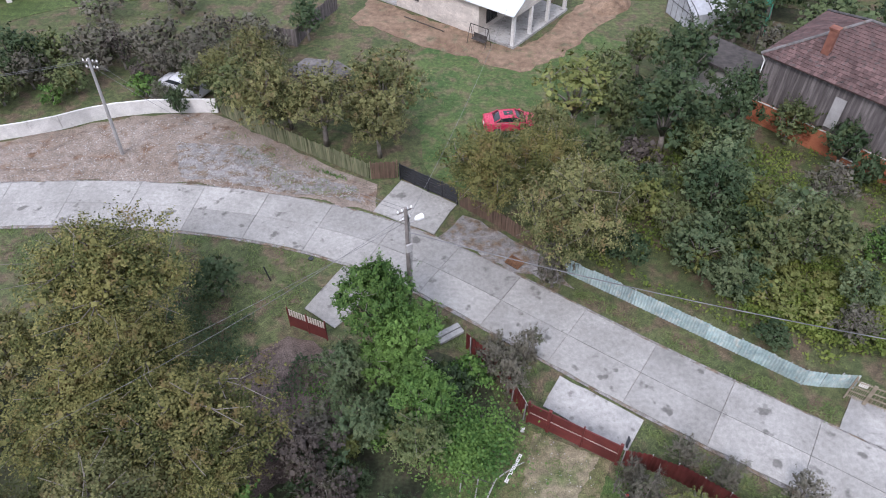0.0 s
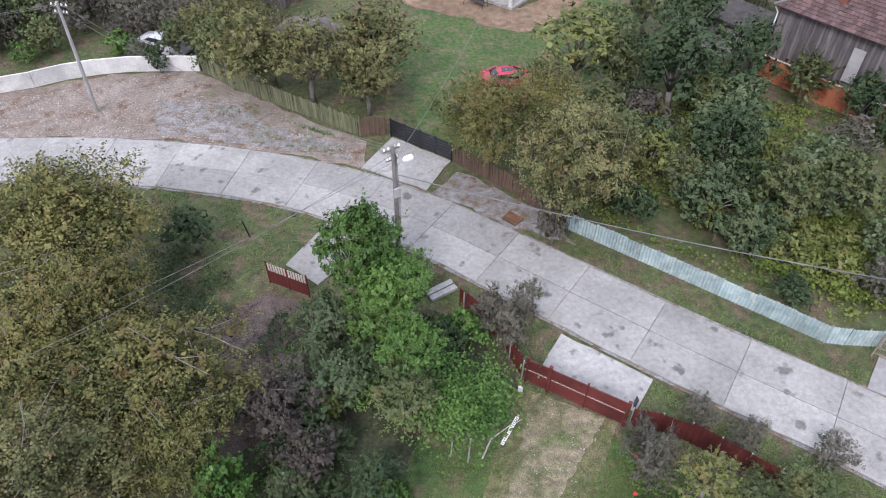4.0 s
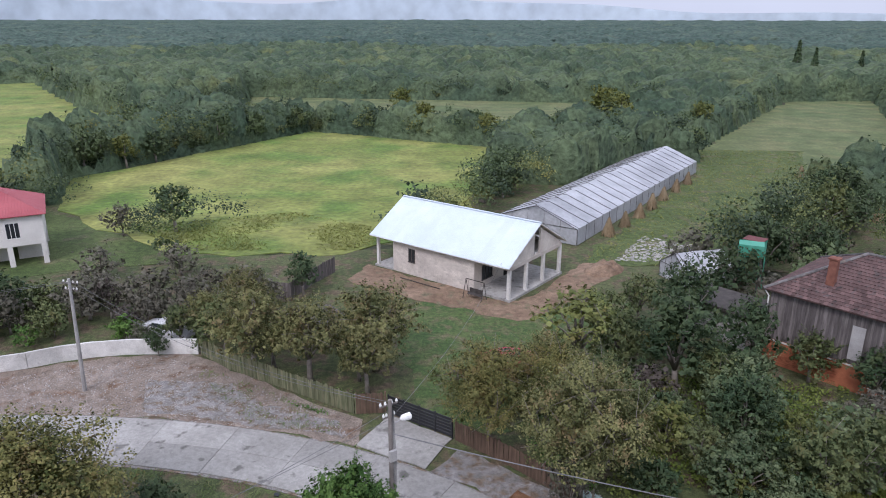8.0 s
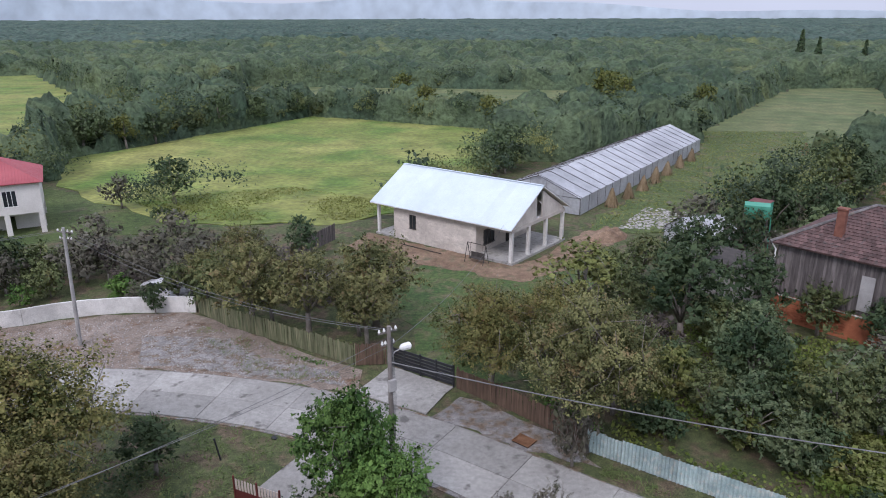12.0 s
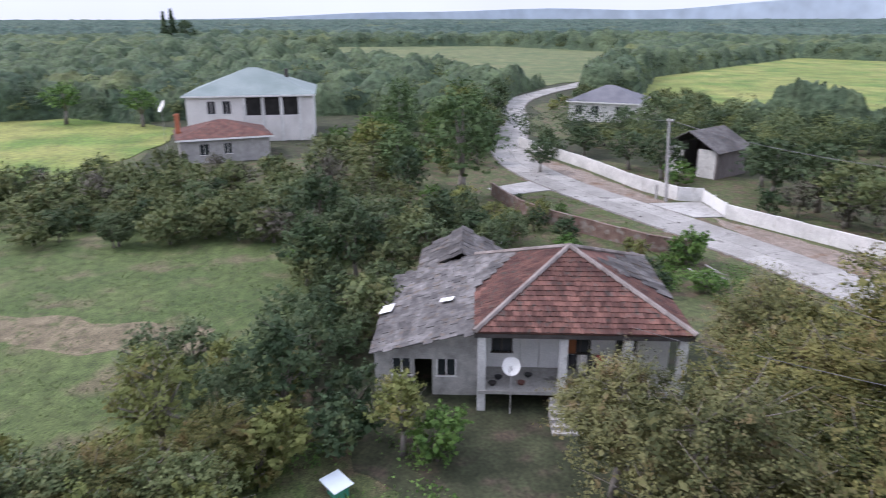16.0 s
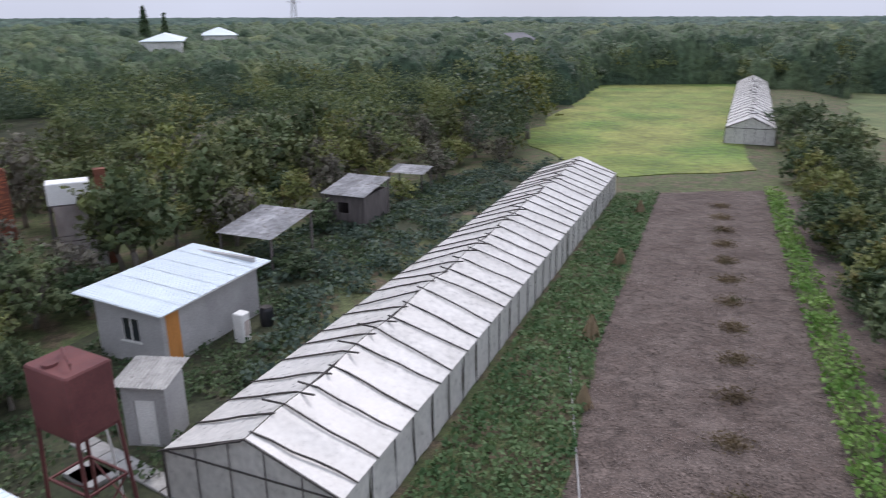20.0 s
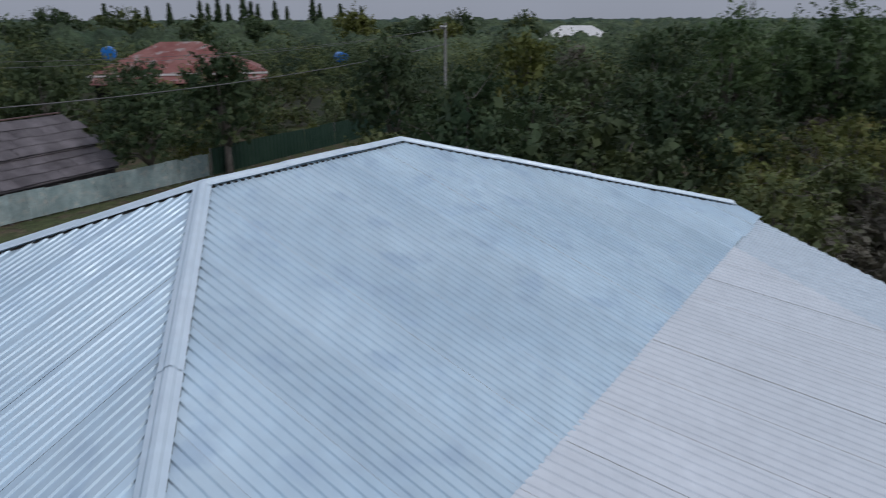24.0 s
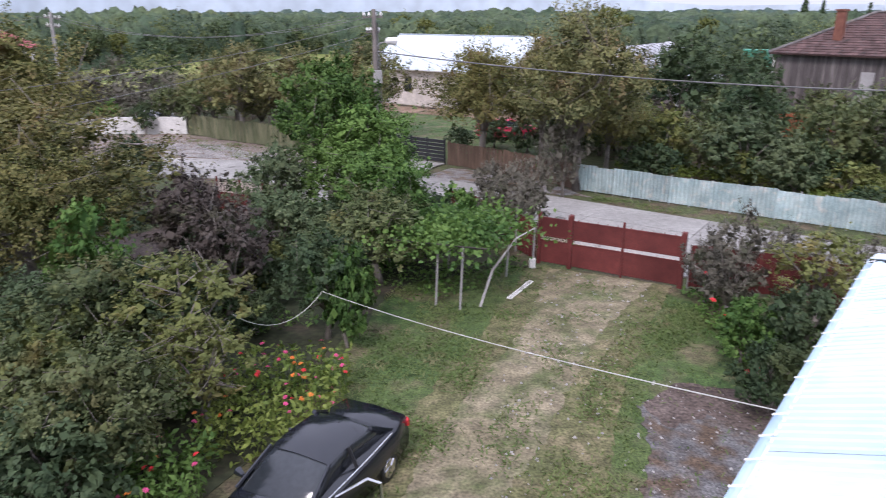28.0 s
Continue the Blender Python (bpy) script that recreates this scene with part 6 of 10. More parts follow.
far_house(-121.6, 55.9, 52, 12.5, 11, 3.6, 6.2, M_WALL, M_GREYROOF, "pale house with a grey hipped roof beyond the road", "village_house", [(1.8, 1.2, 1.3, 1.6), (4.8, 1.2, 1.3, 1.6), (9.2, 1.2, 1.3, 1.6)], 0.12)
barn = thing("weathered_barn", -76.5, 49.0, 0, 25, "weathered grey barn with an open gable", "barn")
deck([(-0.6, -0.8, 3.2), (3.4, -0.8, 5.4), (3.4, 7, 5.4), (-0.6, 7, 3.2)], M_SLATE, barn)
deck([(3.4, -0.8, 5.4), (7.6, -0.8, 3.2), (7.6, 7, 3.2), (3.4, 7, 5.4)], M_SLATE, barn)
for x in (0, 6.8):
    part("barn_wall", Geo().box(x, 0, -0.1, x + 0.2, 6.8, 3.3), M_WOOD, barn)
part("barn_wall", Geo().box(0.2, 0.1, -0.1, 2.4, 0.3, 3.3), M_WALL, barn)
part("barn_wall", Geo().box(4.4, 0.1, -0.1, 6.8, 0.3, 3.3), M_WALL, barn, "pale plastered gable wall")
part("barn_wall", Geo().box(0.2, 6.5, -0.1, 6.8, 6.8, 3.3), M_WOOD, barn)
rr = far_house(78.0, 32.5, -75, 18, 13, 4.6, 7.8, M_DARK, M_RUSTROOF, "low house under a rusty red hipped roof", "village_house", [(4, 1.0, 1.4, 1.5), (9, 1.0, 1.4, 1.5)], 0.25)
part("porch_post", Geo().box(17.8, -3.0, -0.1, 18.0, -2.8, 4.0), M_WOOD, rr)
deck([(0, -0.4, 4.3), (18.4, -0.4, 4.3), (18.4, -3.2, 3.7), (0, -3.2, 3.7)], M_RUSTROOF, rr, 0.06, "porch_roof")
M_BLUE = material("blue_plastic", (0.02, 0.16, 0.55), (0.03, 0.22, 0.62), 1.0, 0.35, 0.02, 10.0)
for x, y, z in ((92.0, 7.0, 4.9), (74.0, 28.8, 6.3)):
    bt = thing("water_tank", x, y, 0, 20, "blue plastic water tank on a stand", "tank", "blue tanks")
    part("tank_body", Geo().tube([(-1.1, 0, z + 0.7), (-1.0, 0, z + 0.7), (1.0, 0, z + 0.7), (1.1, 0, z + 0.7)], [0.5, 0.72, 0.72, 0.5], 14), M_BLUE, bt)
    for px_, py_ in ((-0.8, -0.4), (0.8, -0.4), (-0.8, 0.4), (0.8, 0.4)):
        part("stand_leg", Geo().beam((px_, py_, -0.1), (px_, py_, z + 0.25), 0.09), M_STICK, bt)
far_house(150.0, -28, -100, 16, 11, 6.0, 9.0, M_TILE, M_WHITE, "distant house with a pale metal roof", "village_house", [], 0.4)
for k, (x, y, rz, w) in enumerate(((-124, -166, 30, 14), (58, -232, 100, 34), (50, -275, 100, 40), (-55, -210, 10, 14), (92, -150, 60, 12))):
    far_house(x, y, rz, w, 10, (6.5, 7.8, 8.4)[k % 3], (9.4, 9.6, 10.6)[k % 3], M_WALL, (M_GREYROOF, M_ROOF2, M_ROOF2)[k % 3], "far pale house among the trees", "far_house", [], 0.4)

# ---- greenhouses ----
def greenhouse(x, y, rz, w, ln, eave, top, bay, label, film, stick, seed, sides=True, skew=True):
    """A film-covered greenhouse; local x across, y along from the near gable."""
    root = thing("greenhouse", x, y, 0, rz, label, "greenhouse")
    rng, n = np.random.default_rng(seed), int(ln / bay)
    h = w / 2
    for k in range(n):
        y0, y1 = k * bay, (k + 1) * bay
        t0, t1 = top + 0.07 * math.sin(k * 1.7), top + 0.07 * math.sin((k + 1) * 1.7)
        for sgn in (-1, 1):
            g, m = Geo(), 5
            sag = rng.uniform(0.03, 0.08)
            for i in range(m + 1):
                f = i / m
                for j in range(4):
                    e = j / 3
                    z = (t0 + (t1 - t0) * e) * (1 - f) + eave * f - sag * math.sin(math.pi * f) * math.sin(math.pi * e)
                    g.v.append((sgn * (h * f + 0.02), y0 + bay * e, z))
            for i in range(m):
                for j in range(3):
                    a = i * 4 + j
                    g.f.append((a, a + 1, a + 5, a + 4) if sgn < 0 else (a, a + 4, a + 5, a + 1))
            part("film_panel", g, film, root, smooth=True)
            if sides:
                g = Geo()
                for j in range(4):
                    b = rng.uniform(-0.06, 0.06)
                    g.v += [(sgn * (h + 0.01), y0 + bay * j / 3, eave), (sgn * (h + 0.04 + b), y0 + bay * j / 3, eave * 0.5), (sgn * (h + 0.08 + b * 0.5), y0 + bay * j / 3, 0.02)]
                for j in range(3):
                    a = j * 3
                    g.f += [(a, a + 3, a + 4, a + 1), (a + 1, a + 4, a + 5, a + 2)]
                part("side_film", g, film, root, smooth=True)
                part("side_stake", Geo().tube([(sgn * (h + 0.1), y0 + rng.uniform(-0.1, 0.1), -0.1), (sgn * (h + 0.06), y0 + rng.uniform(-0.1, 0.1), eave + 0.02)], 0.02, 5), stick, root)
            # battens that hold the film down
            d = rng.uniform(0.0, 0.6)
            over = rng.uniform(0.0, 0.7)
            pts = []
            for i in range(6):
                f = i / 5
                f2 = f * 1.02 - over / h * (1 - f)
                z = t0 * (1 - max(f2, 0)) + eave * max(f2, 0) + 0.05 + (0.12 * -f2 if f2 < 0 else 0)
                pts.append((sgn * h * f2, y0 + (d * f if skew else 0) + rng.uniform(-0.05, 0.05) + (0.25 * sgn if skew else 0), z))
            part("batten", Geo().tube(pts, [0.036] * 5 + [0.028], 5), stick, root)
    part("ridge_pole", Geo().tube([(0, 0, top - 0.06), (0, ln, top - 0.06)], 0.05, 6), stick, root)
    for yy in (0.0, n * bay):
        g = Geo()
        g.add([(-h, yy, 0.02), (h, yy, 0.02), (h, yy, eave), (0, yy, top), (-h, yy, eave)], [(0, 1, 2, 3, 4)])
        part("gable_film", g, film, root)
        for xx in (-h, -h * 0.6, -h * 0.2, h * 0.2, h * 0.6, h):
            z = top - (top - eave) * abs(xx) / h
            part("gable_stake", Geo().tube([(xx, yy - 0.05, -0.1), (xx, yy - 0.05, z)], 0.02, 5), M_WOOD, root)
        part("gable_rail", Geo().tube([(-h, yy - 0.07, eave), (h, yy - 0.07, eave)], 0.03, 5), stick, root)
        for sgn in (-1, 1):
            part("gable_rafter", Geo().tube([(0, yy - 0.07, top), (sgn * h, yy - 0.07, eave)], 0.03, 5), stick, root)
    return root


ang = math.degrees(math.atan2(-0.866, -0.5)) - 90
greenhouse(1.95, -16.5, ang, 6.0, 43.5, 1.75, 2.85, 1.45, "long white film greenhouse held down by dark battens", M_FILM, M_STICK, 5)
M_FILMGREY = material("grey_old_film", (0.40, 0.41, 0.43), (0.55, 0.56, 0.58), 0.4, 0.4, 0.15, 3.0, spec=0.5, through_light=0.15, dirt=0.5)
ang1 = math.degrees(math.atan2(0.84, 0.54)) - 90
greenhouse(9.9, 86.9, ang1, 11.4, 52.0, 2.1, 4.3, 2.6, "very long grey film greenhouse in the field", M_FILMGREY, M_STICK, 6)
greenhouse(23.0, 71.6, -70, 4.6, 6.0, 1.7, 3.2, 2.0, "small grey film greenhouse by the lawn", M_FILMGREY, M_STICK, 7)
greenhouse(-45.6, -72.6, math.degrees(math.atan2(-56, -33)) - 90, 5.2, 64.0, 1.8, 3.0, 3.2, "distant white film greenhouse beyond the plot", M_FILM, M_STICK, 8)


# ---- rusty tank, small sheds ----
def tank_on_stand(x, y, rz, w, d, z0, z1, tank_mat, leg_mat, label, lid=None, name="water_tank"):
    root = thing(name, x, y, 0, rz, label, "tank")
    part("tank_body", Geo().box(-w / 2, -d / 2, z0, w / 2, d / 2, z1, None, 0.05), tank_mat, root)
    if lid:
        part("tank_top", Geo().box(-w / 2 - 0.04, -d / 2 - 0.04, z1, w / 2 + 0.04, d / 2 + 0.04, z1 + 0.05), lid, root)
    lx, ly = w / 2 - 0.06, d / 2 - 0.06
    for sx in (-1, 1):
        for sy in (-1, 1):
            part("stand_leg", Geo().beam((sx * (lx + 0.12), sy * (ly + 0.12), -0.1), (sx * lx, sy * ly, z0 + 0.1), 0.09), leg_mat, root)
    for zz in (z0 - 0.06, z0 * 0.45):
        for a, c in (((-lx, -ly), (lx, -ly)), ((lx, -ly), (lx, ly)), ((lx, ly), (-lx, ly)), ((-lx, ly), (-lx, -ly))):
            part("stand_rail", Geo().beam((*a, zz), (*c, zz), 0.06), leg_mat, root)
    for a, c in (((-lx, -ly), (lx, -ly)), ((lx, -ly), (lx, ly)), ((lx, ly), (-lx, ly)), ((-lx, ly), (-lx, -ly))):
        part("stand_brace", Geo().beam((*a, z0 * 0.08), (*c, z0 * 0.45), 0.04), leg_mat, root)
    return root


tk = tank_on_stand(6.5, -17.4, -36, 1.8, 1.35, 3.2, 5.05, M_RUST, M_RUST, "dark red steel water tank on a tall stand")
part("fill_pipe", Geo().tube([(-0.6, 0.3, 5.05), (-0.6, 0.3, 5.25), (-0.3, 0.2, 5.35), (0.3, -0.1, 5.35), (0.55, -0.25, 5.22), (0.55, -0.25, 5.05)], 0.035, 6), M_RUST, tk)
part("hatch", Geo().tube([(0.2, 0.35, 5.05), (0.2, 0.35, 5.13)], 0.2, 12), M_RUST, tk)
for px_, py_ in ((0.2, -0.8), (-0.55, -0.72)):
    part("white_pipe", Geo().tube([(px_, py_, 3.3), (px_ - 0.1, py_ - 0.1, 1.6), (px_ - 0.15, py_ - 0.15, 0.0)], 0.04, 6), M_WHITE, tk, "white plastic downpipe")
tank_on_stand(30.0, 69.0, -40, 1.9, 1.6, 4.1, 5.7, M_GREENPAINT, M_GREENPAINT, "green steel water tank on a tall stand", M_RUST)

M_RENDER = material("grey_render", (0.38, 0.37, 0.36), (0.47, 0.46, 0.45), 0.6, 0.9, 0.25, 16.0, dirt=0.4)
sd = thing("flat_roof_shed", 6.5, -26.0, 0, -30, "grey rendered shed with a white sheet roof", "shed")
g = Geo()
wall_with_holes(g, 0.35, 3.9, -0.1, 2.5, -0.55, 0.2, [(1.6, 2.5, 1.0, 2.0)])
part("front_wall", g, M_RENDER, sd)
part("back_wall", Geo().box(0.35, -6.6, -0.1, 3.9, -6.4, 2.9), M_RENDER, sd)
part("side_wall", Geo().box(0.35, -6.4, -0.1, 0.55, -1.35, 2.55), M_RENDER, sd)
part("side_wall", Geo().box(0.35, -0.6, -0.1, 0.55, -0.55, 2.55), M_RENDER, sd)
part("side_wall", Geo().box(3.7, -6.4, -0.1, 3.9, -0.55, 2.75), M_RENDER, sd)
M_ORANGEDOOR = material("orange_wood_door", (0.50, 0.20, 0.05), (0.60, 0.27, 0.08), 1.5, 0.6, 0.15, 20.0, stretch=(3, 3, 0.4))
part("door", Geo().box(0.36, -1.35, 0.0, 0.46, -0.6, 2.5), M_ORANGEDOOR, sd, "orange wooden door")
window_part(sd, pose(2.05, -0.42, 1.0, 0, 0, 0), 0.9, 1.0, M_WHITE, 1)
ribbed([(-0.15, -7.1, 2.62), (-0.15, 0.15, 2.62), (4.5, 0.15, 2.95), (4.5, -7.1, 2.95)], (0, 1), M_ROOF2, sd, "roof_sheet", 0.18, 0.02)
deck([(-0.13, -7.05, 2.6), (-0.13, 0.1, 2.6), (4.45, 0.1, 2.93), (4.45, -7.05, 2.93)], M_WHITE, sd, 0.05)
bo = thing("water_heater", 6.1, -31.3, 0, -30, "old white water heater standing by the shed", "appliance")
part("heater_body", Geo().box(-0.6, -0.1, 0, -0.05, 0.45, 1.35, None, 0.05), M_WHITE, bo)
part("heater_panel", Geo().box(-0.62, 0.0, 0.3, -0.6, 0.32, 1.0), M_LATTICE, bo)
bo.matrix_basis = pose(4.1, -29.2, 0, 0, 0, -30)
drum = thing("dark_barrel", 3.0, -30.4, 0, 0, "dark plastic barrel by the shed wall", "barrel")
part("barrel_body", Geo().tube([(0, 0, 0), (0, 0, 0.1), (0, 0, 0.45), (0, 0, 0.8), (0, 0, 0.9)], [0.28, 0.31, 0.34, 0.31, 0.27], 14), M_BLACK, drum)
part("barrel_lid", Geo().tube([(0, 0, 0.9), (0, 0, 0.94)], 0.25, 14), M_STICK, drum)

ls = thing("outhouse", 5.75, -21.6, 0, -12, "small pale outhouse with a corrugated roof", "shed")
for x0, x1, y0, y1 in ((-0.75, 0.75, -0.7, -0.55), (-0.75, -0.6, -0.55, 0.55), (0.6, 0.75, -0.55, 0.55)):
    part("outhouse_wall", Geo().box(x0, y0, -0.1, x1, y1, 2.2), M_RENDER, ls)
g = Geo()
wall_with_holes(g, -0.75, 0.75, -0.1, 2.2, 0.55, 0.15, [(-0.35, 0.35, 0.05, 1.75)])
part("outhouse_wall", g, M_RENDER, ls)
part("outhouse_door", Geo().box(-0.34, 0.6, 0.06, 0.34, 0.66, 1.74), M_WHITE, ls, "peeling white door")
ribbed([(-0.95, 0.95, 2.32), (0.95, 0.95, 2.32), (0.95, -0.95, 2.5), (-0.95, -0.95, 2.5)], (0, 1), M_CONC2, ls, "roof_sheet", 0.15, 0.05, 1.0, wave=True)

for name, x, y, rz, w, d, z0, z1, label in (
    ("leanto_roof", 3.9, -40.2, -30, 3.8, 4.4, 2.0, 2.6, "grey weathered sheet roof on posts"),
    ("small_hut", -1.5, -47.6, -30, 3.4, 4.0, 2.3, 2.9, "small plank hut with a grey sheet roof"),
    ("leanto_roof", -6.0, -56.0, -30, 3.2, 2.2, 1.7, 2.0, "low grey sheet roof beyond the beds"),
    ("tin_roof", 17.0, -19.1, 55, 4.4, 1.9, 1.1, 1.6, "rusty pale tin roof over a low store"),
):
    root = thing(name, x, y, 0, rz, label, "shed")
    ribbed([(-w / 2, d / 2, z0), (w / 2, d / 2, z0), (w / 2, -d / 2, z1), (-w / 2, -d / 2, z1)], (0, 1), M_PALESLATE if name != "tin_roof" else M_CONC2, root, "roof_sheet", 0.16, 0.03, 0.9, wave=True)
    for sx in (-1, 1):
        for sy in (-1, 1):
            part("roof_post", Geo().beam((sx * (w / 2 - 0.15), sy * (d / 2 - 0.15), -0.1), (sx * (w / 2 - 0.15), sy * (d / 2 - 0.15), (z0 + z1) / 2 - 0.02 - sy * (z1 - z0) * 0.45), 0.1), M_WOOD, root)
    if name != "leanto_roof":
        hh = z0 - 0.1
        part("hut_wall", Geo().box(-w / 2 + 0.2, -d / 2 + 0.2, -0.1, w / 2 - 0.2, -d / 2 + 0.3, hh), M_WOOD, root)
        g = Geo()
        wall_with_holes(g, -w / 2 + 0.2, w / 2 - 0.2, -0.1, hh, d / 2 - 0.4, 0.1, [(-0.3, 0.5, hh * 0.45, hh * 0.8)])
        part("hut_wall", g, M_WOOD, root)
        part("hut_wall", Geo().box(-w / 2 + 0.2, -d / 2 + 0.3, -0.1, -w / 2 + 0.3, d / 2 - 0.4, hh), M_WOOD, root)
        part("hut_wall", Geo().box(w / 2 - 0.3, -d / 2 + 0.3, -0.1, w / 2 - 0.2, d / 2 - 0.4, hh), M_WOOD, root)

# ---- roofless brick building ----
bb = thing("brick_ruin", 17.6, -40.0, 0, math.degrees(math.atan2(0.79, 0.61)), "unfinished orange brick building without a roof", "building")
M_RUBBLE = material("dusty_rubble", (0.12, 0.095, 0.08), (0.20, 0.165, 0.145), 0.8, 0.95, 0.8, 10.0, c=(0.10, 0.10, 0.06), mott=0.3, grainy=0.4)
M_OLDBRICK = material("dull_red_brick", (0.17, 0.065, 0.045), (0.26, 0.10, 0.06), 2.0, 0.9, 0.4, 30.0, rand=0.25, dirt=0.4)
g = Geo()
wall_with_holes(g, 0, 16, -0.1, 5.8, -0.3, 0.3, [(4.6, 5.8, 2.6, 4.9), (7.4, 8.2, 2.6, 4.6), (10.5, 11.6, 2.6, 4.8)])
part("front_wall", g, M_OLDBRICK, bb)
for x in (0.0, 15.7):
    part("side_wall", Geo().box(x, -9.0, -0.1, x + 0.3, -0.3, 5.8 - (0.2 if x else 0)), M_OLDBRICK, bb)
part("back_wall", Geo().box(0.3, -9.0, -0.1, 15.7, -8.7, 5.7), M_OLDBRICK, bb)
part("floor_slab", Geo().box(0.3, -8.7, 4.9, 15.7, -0.3, 5.1), M_RUBBLE, bb, "floor slab strewn with dirt and rubble")
rk = np.random.default_rng(16)
g = Geo()
for k in range(620):
    if k < 330:
        x, y, z = rk.uniform(0.4, 15.6), rk.uniform(-8.6, -0.4), 5.08
    else:
        e, f = k % 4, rk.uniform(0, 1)
        x, y, z = ((16 * f, -0.15, 5.78), (0.15, -9 * f, 5.78), (16 * f, -8.85, 5.68), (15.85, -9 * f, 5.58))[e]
    s = rk.uniform(0.07, 0.2)
    g.box(-s, -s * 0.6, -0.02, s, s * 0.6, s * 0.7, Matrix.Translation((x, y, z)) @ Matrix.Rotation(rk.uniform(0, 3), 4, "Z"))
part("rubble", g, M_OLDBRICK, bb, "loose rubble on the wall tops")
g = Geo()
for r in range(34):
    for k in range(46):
        x, z = 4.7 + k * 0.252 + (0.126 if r % 2 else 0), 3.1 + r * 0.078
        if rk.uniform() < 0.5 and x < 15.7 and not any(a - 0.26 < x < c and 2.55 < z < d for a, c, d in ((4.6, 5.8, 4.9), (7.4, 8.2, 4.6), (10.5, 11.6, 4.8))):
            g.box(x, 0.0, z, x + 0.24, 0.018 + rk.uniform(-0.004, 0.004), z + 0.068)
part("brick_courses", g, M_BRICK, bb)
part("inner_wall", Geo().box(4.6, -6.0, 5.1, 4.9, -1.0, 5.7), M_OLDBRICK, bb)
part("inner_wall", Geo().box(4.9, -5.0, 5.1, 10.0, -4.7, 5.6), M_STICK, bb)
part("corner_pier", Geo().box(15.2, -0.05, -0.1, 15.7, 0.1, 5.6), M_POLE, bb, "pale concrete corner pier")
rk = np.random.default_rng(6)
bk = Geo().box(0, 0, 0, 0.24, 0.02, 0.068).mesh("brick")
bk.materials.append(M_BRICK)
nb = 0
for r in range(34):
    for k in range(18):
        x, z = 0.05 + k * 0.252 + (0.126 if r % 2 else 0), 3.1 + r * 0.078
        if nb < 300 and rk.uniform() < 0.55 and not (x > 4.3 and z < 5.0):
            ob = part("brick", bk, M_BRICK, bb)
            ob.matrix_basis = pose(x, 0.0 + rk.uniform(-0.004, 0.004), z)
            nb += 1
part("roof_pole", Geo().tube([(8.6, -2.5, 5.1), (8.6, -2.5, 7.6)], 0.07, 6), M_STICK, bb)
wb = tank_on_stand(14.6, -40.2, 20, 2.2, 1.3, 3.9, 5.1, M_WHITE, M_WOOD, "white square water tank beside the brick ruin")
part("flue", Geo().box(-2.0, -0.5, -0.1, -1.4, 0.1, 5.6), M_OLDBRICK, wb)
solo("render_wall", Geo().box(-1.2, -0.15, -0.1, 2.4, 0.15, 3.9, Matrix.Translation((15.2, -41.5, 0)) @ Matrix.Rotation(2.6, 4, "Z")), M_POLE, "grey rendered wall beside the brick ruin", "wall")

# ---- timber bin and oddments by the greenhouse ----
bn = thing("timber_bin", 4.0, -14.6, 0, -30, "open grey timber bin full of dark earth", "bin")
for k in range(4):
    part("bin_board", Geo().box(-1.4, -0.9, 0.02 + k * 0.2, 1.4, -0.86, 0.2 + k * 0.2), M_POLE, bn)
    part("bin_board", Geo().box(-1.4, 0.86, 0.02 + k * 0.2, 1.4, 0.9, 0.2 + k * 0.2), M_POLE, bn)
    part("bin_board", Geo().box(-1.44, -0.86, 0.02 + k * 0.2, -1.4, 0.86, 0.2 + k * 0.2), M_POLE, bn)
    part("bin_board", Geo().box(1.4, -0.86, 0.02 + k * 0.2, 1.44, 0.86, 0.2 + k * 0.2), M_POLE, bn)
part("earth_fill", Geo().box(-1.4, -0.86, 0, 1.4, 0.86, 0.5), M_SOIL, bn)
for k in range(10):
    part("stick", Geo().tube([(1.5 + 0.05 * k, -0.8 + 0.1 * (k % 3), 0.1 + 0.06 * (k % 4)), (1.6 + 0.06 * k, 0.5 + 0.07 * (k % 4), 0.12 + 0.07 * (k % 4))], 0.03, 5), M_GATEWOOD, bn)
pv = thing("path_slabs", 6.0, -19.6, 0, -40, "broken concrete slabs of a garden path", "path", kind="structure")
for k in range(8):
    part("path_slab", Geo().box(-3.2 + k * 0.8, -0.35, -0.05, -2.45 + k * 0.8, 0.35, 0.06 + 0.01 * (k % 3), None, 0.02), M_CONC2, pv)
for k in range(6):
    part("path_slab", Geo().box(0.2 + 0.3 * (k % 3), 0.5 + 0.35 * (k // 3), 0.0, 1.1 + 0.3 * (k % 3), 1.1 + 0.35 * (k // 3), 0.08 + 0.09 * (k // 3), None, 0.02), M_CONC2, pv)


# ---- cars ----
def lofted(sections, n_close=True):
    """A skin through cross sections of equal point count."""
    g, m = Geo(), len(sections[0])
    for s in sections:
        g.v += [tuple(p) for p in s]
    for i in range(len(sections) - 1):
        for j in range(m - 1):
            a = i * m + j
            g.f.append((a, a + m, a + m + 1, a + 1))
    g.f.append(tuple(range(m)))
    g.f.append(tuple((len(sections) - 1) * m + j for j in range(m - 1, -1, -1)))
    return g


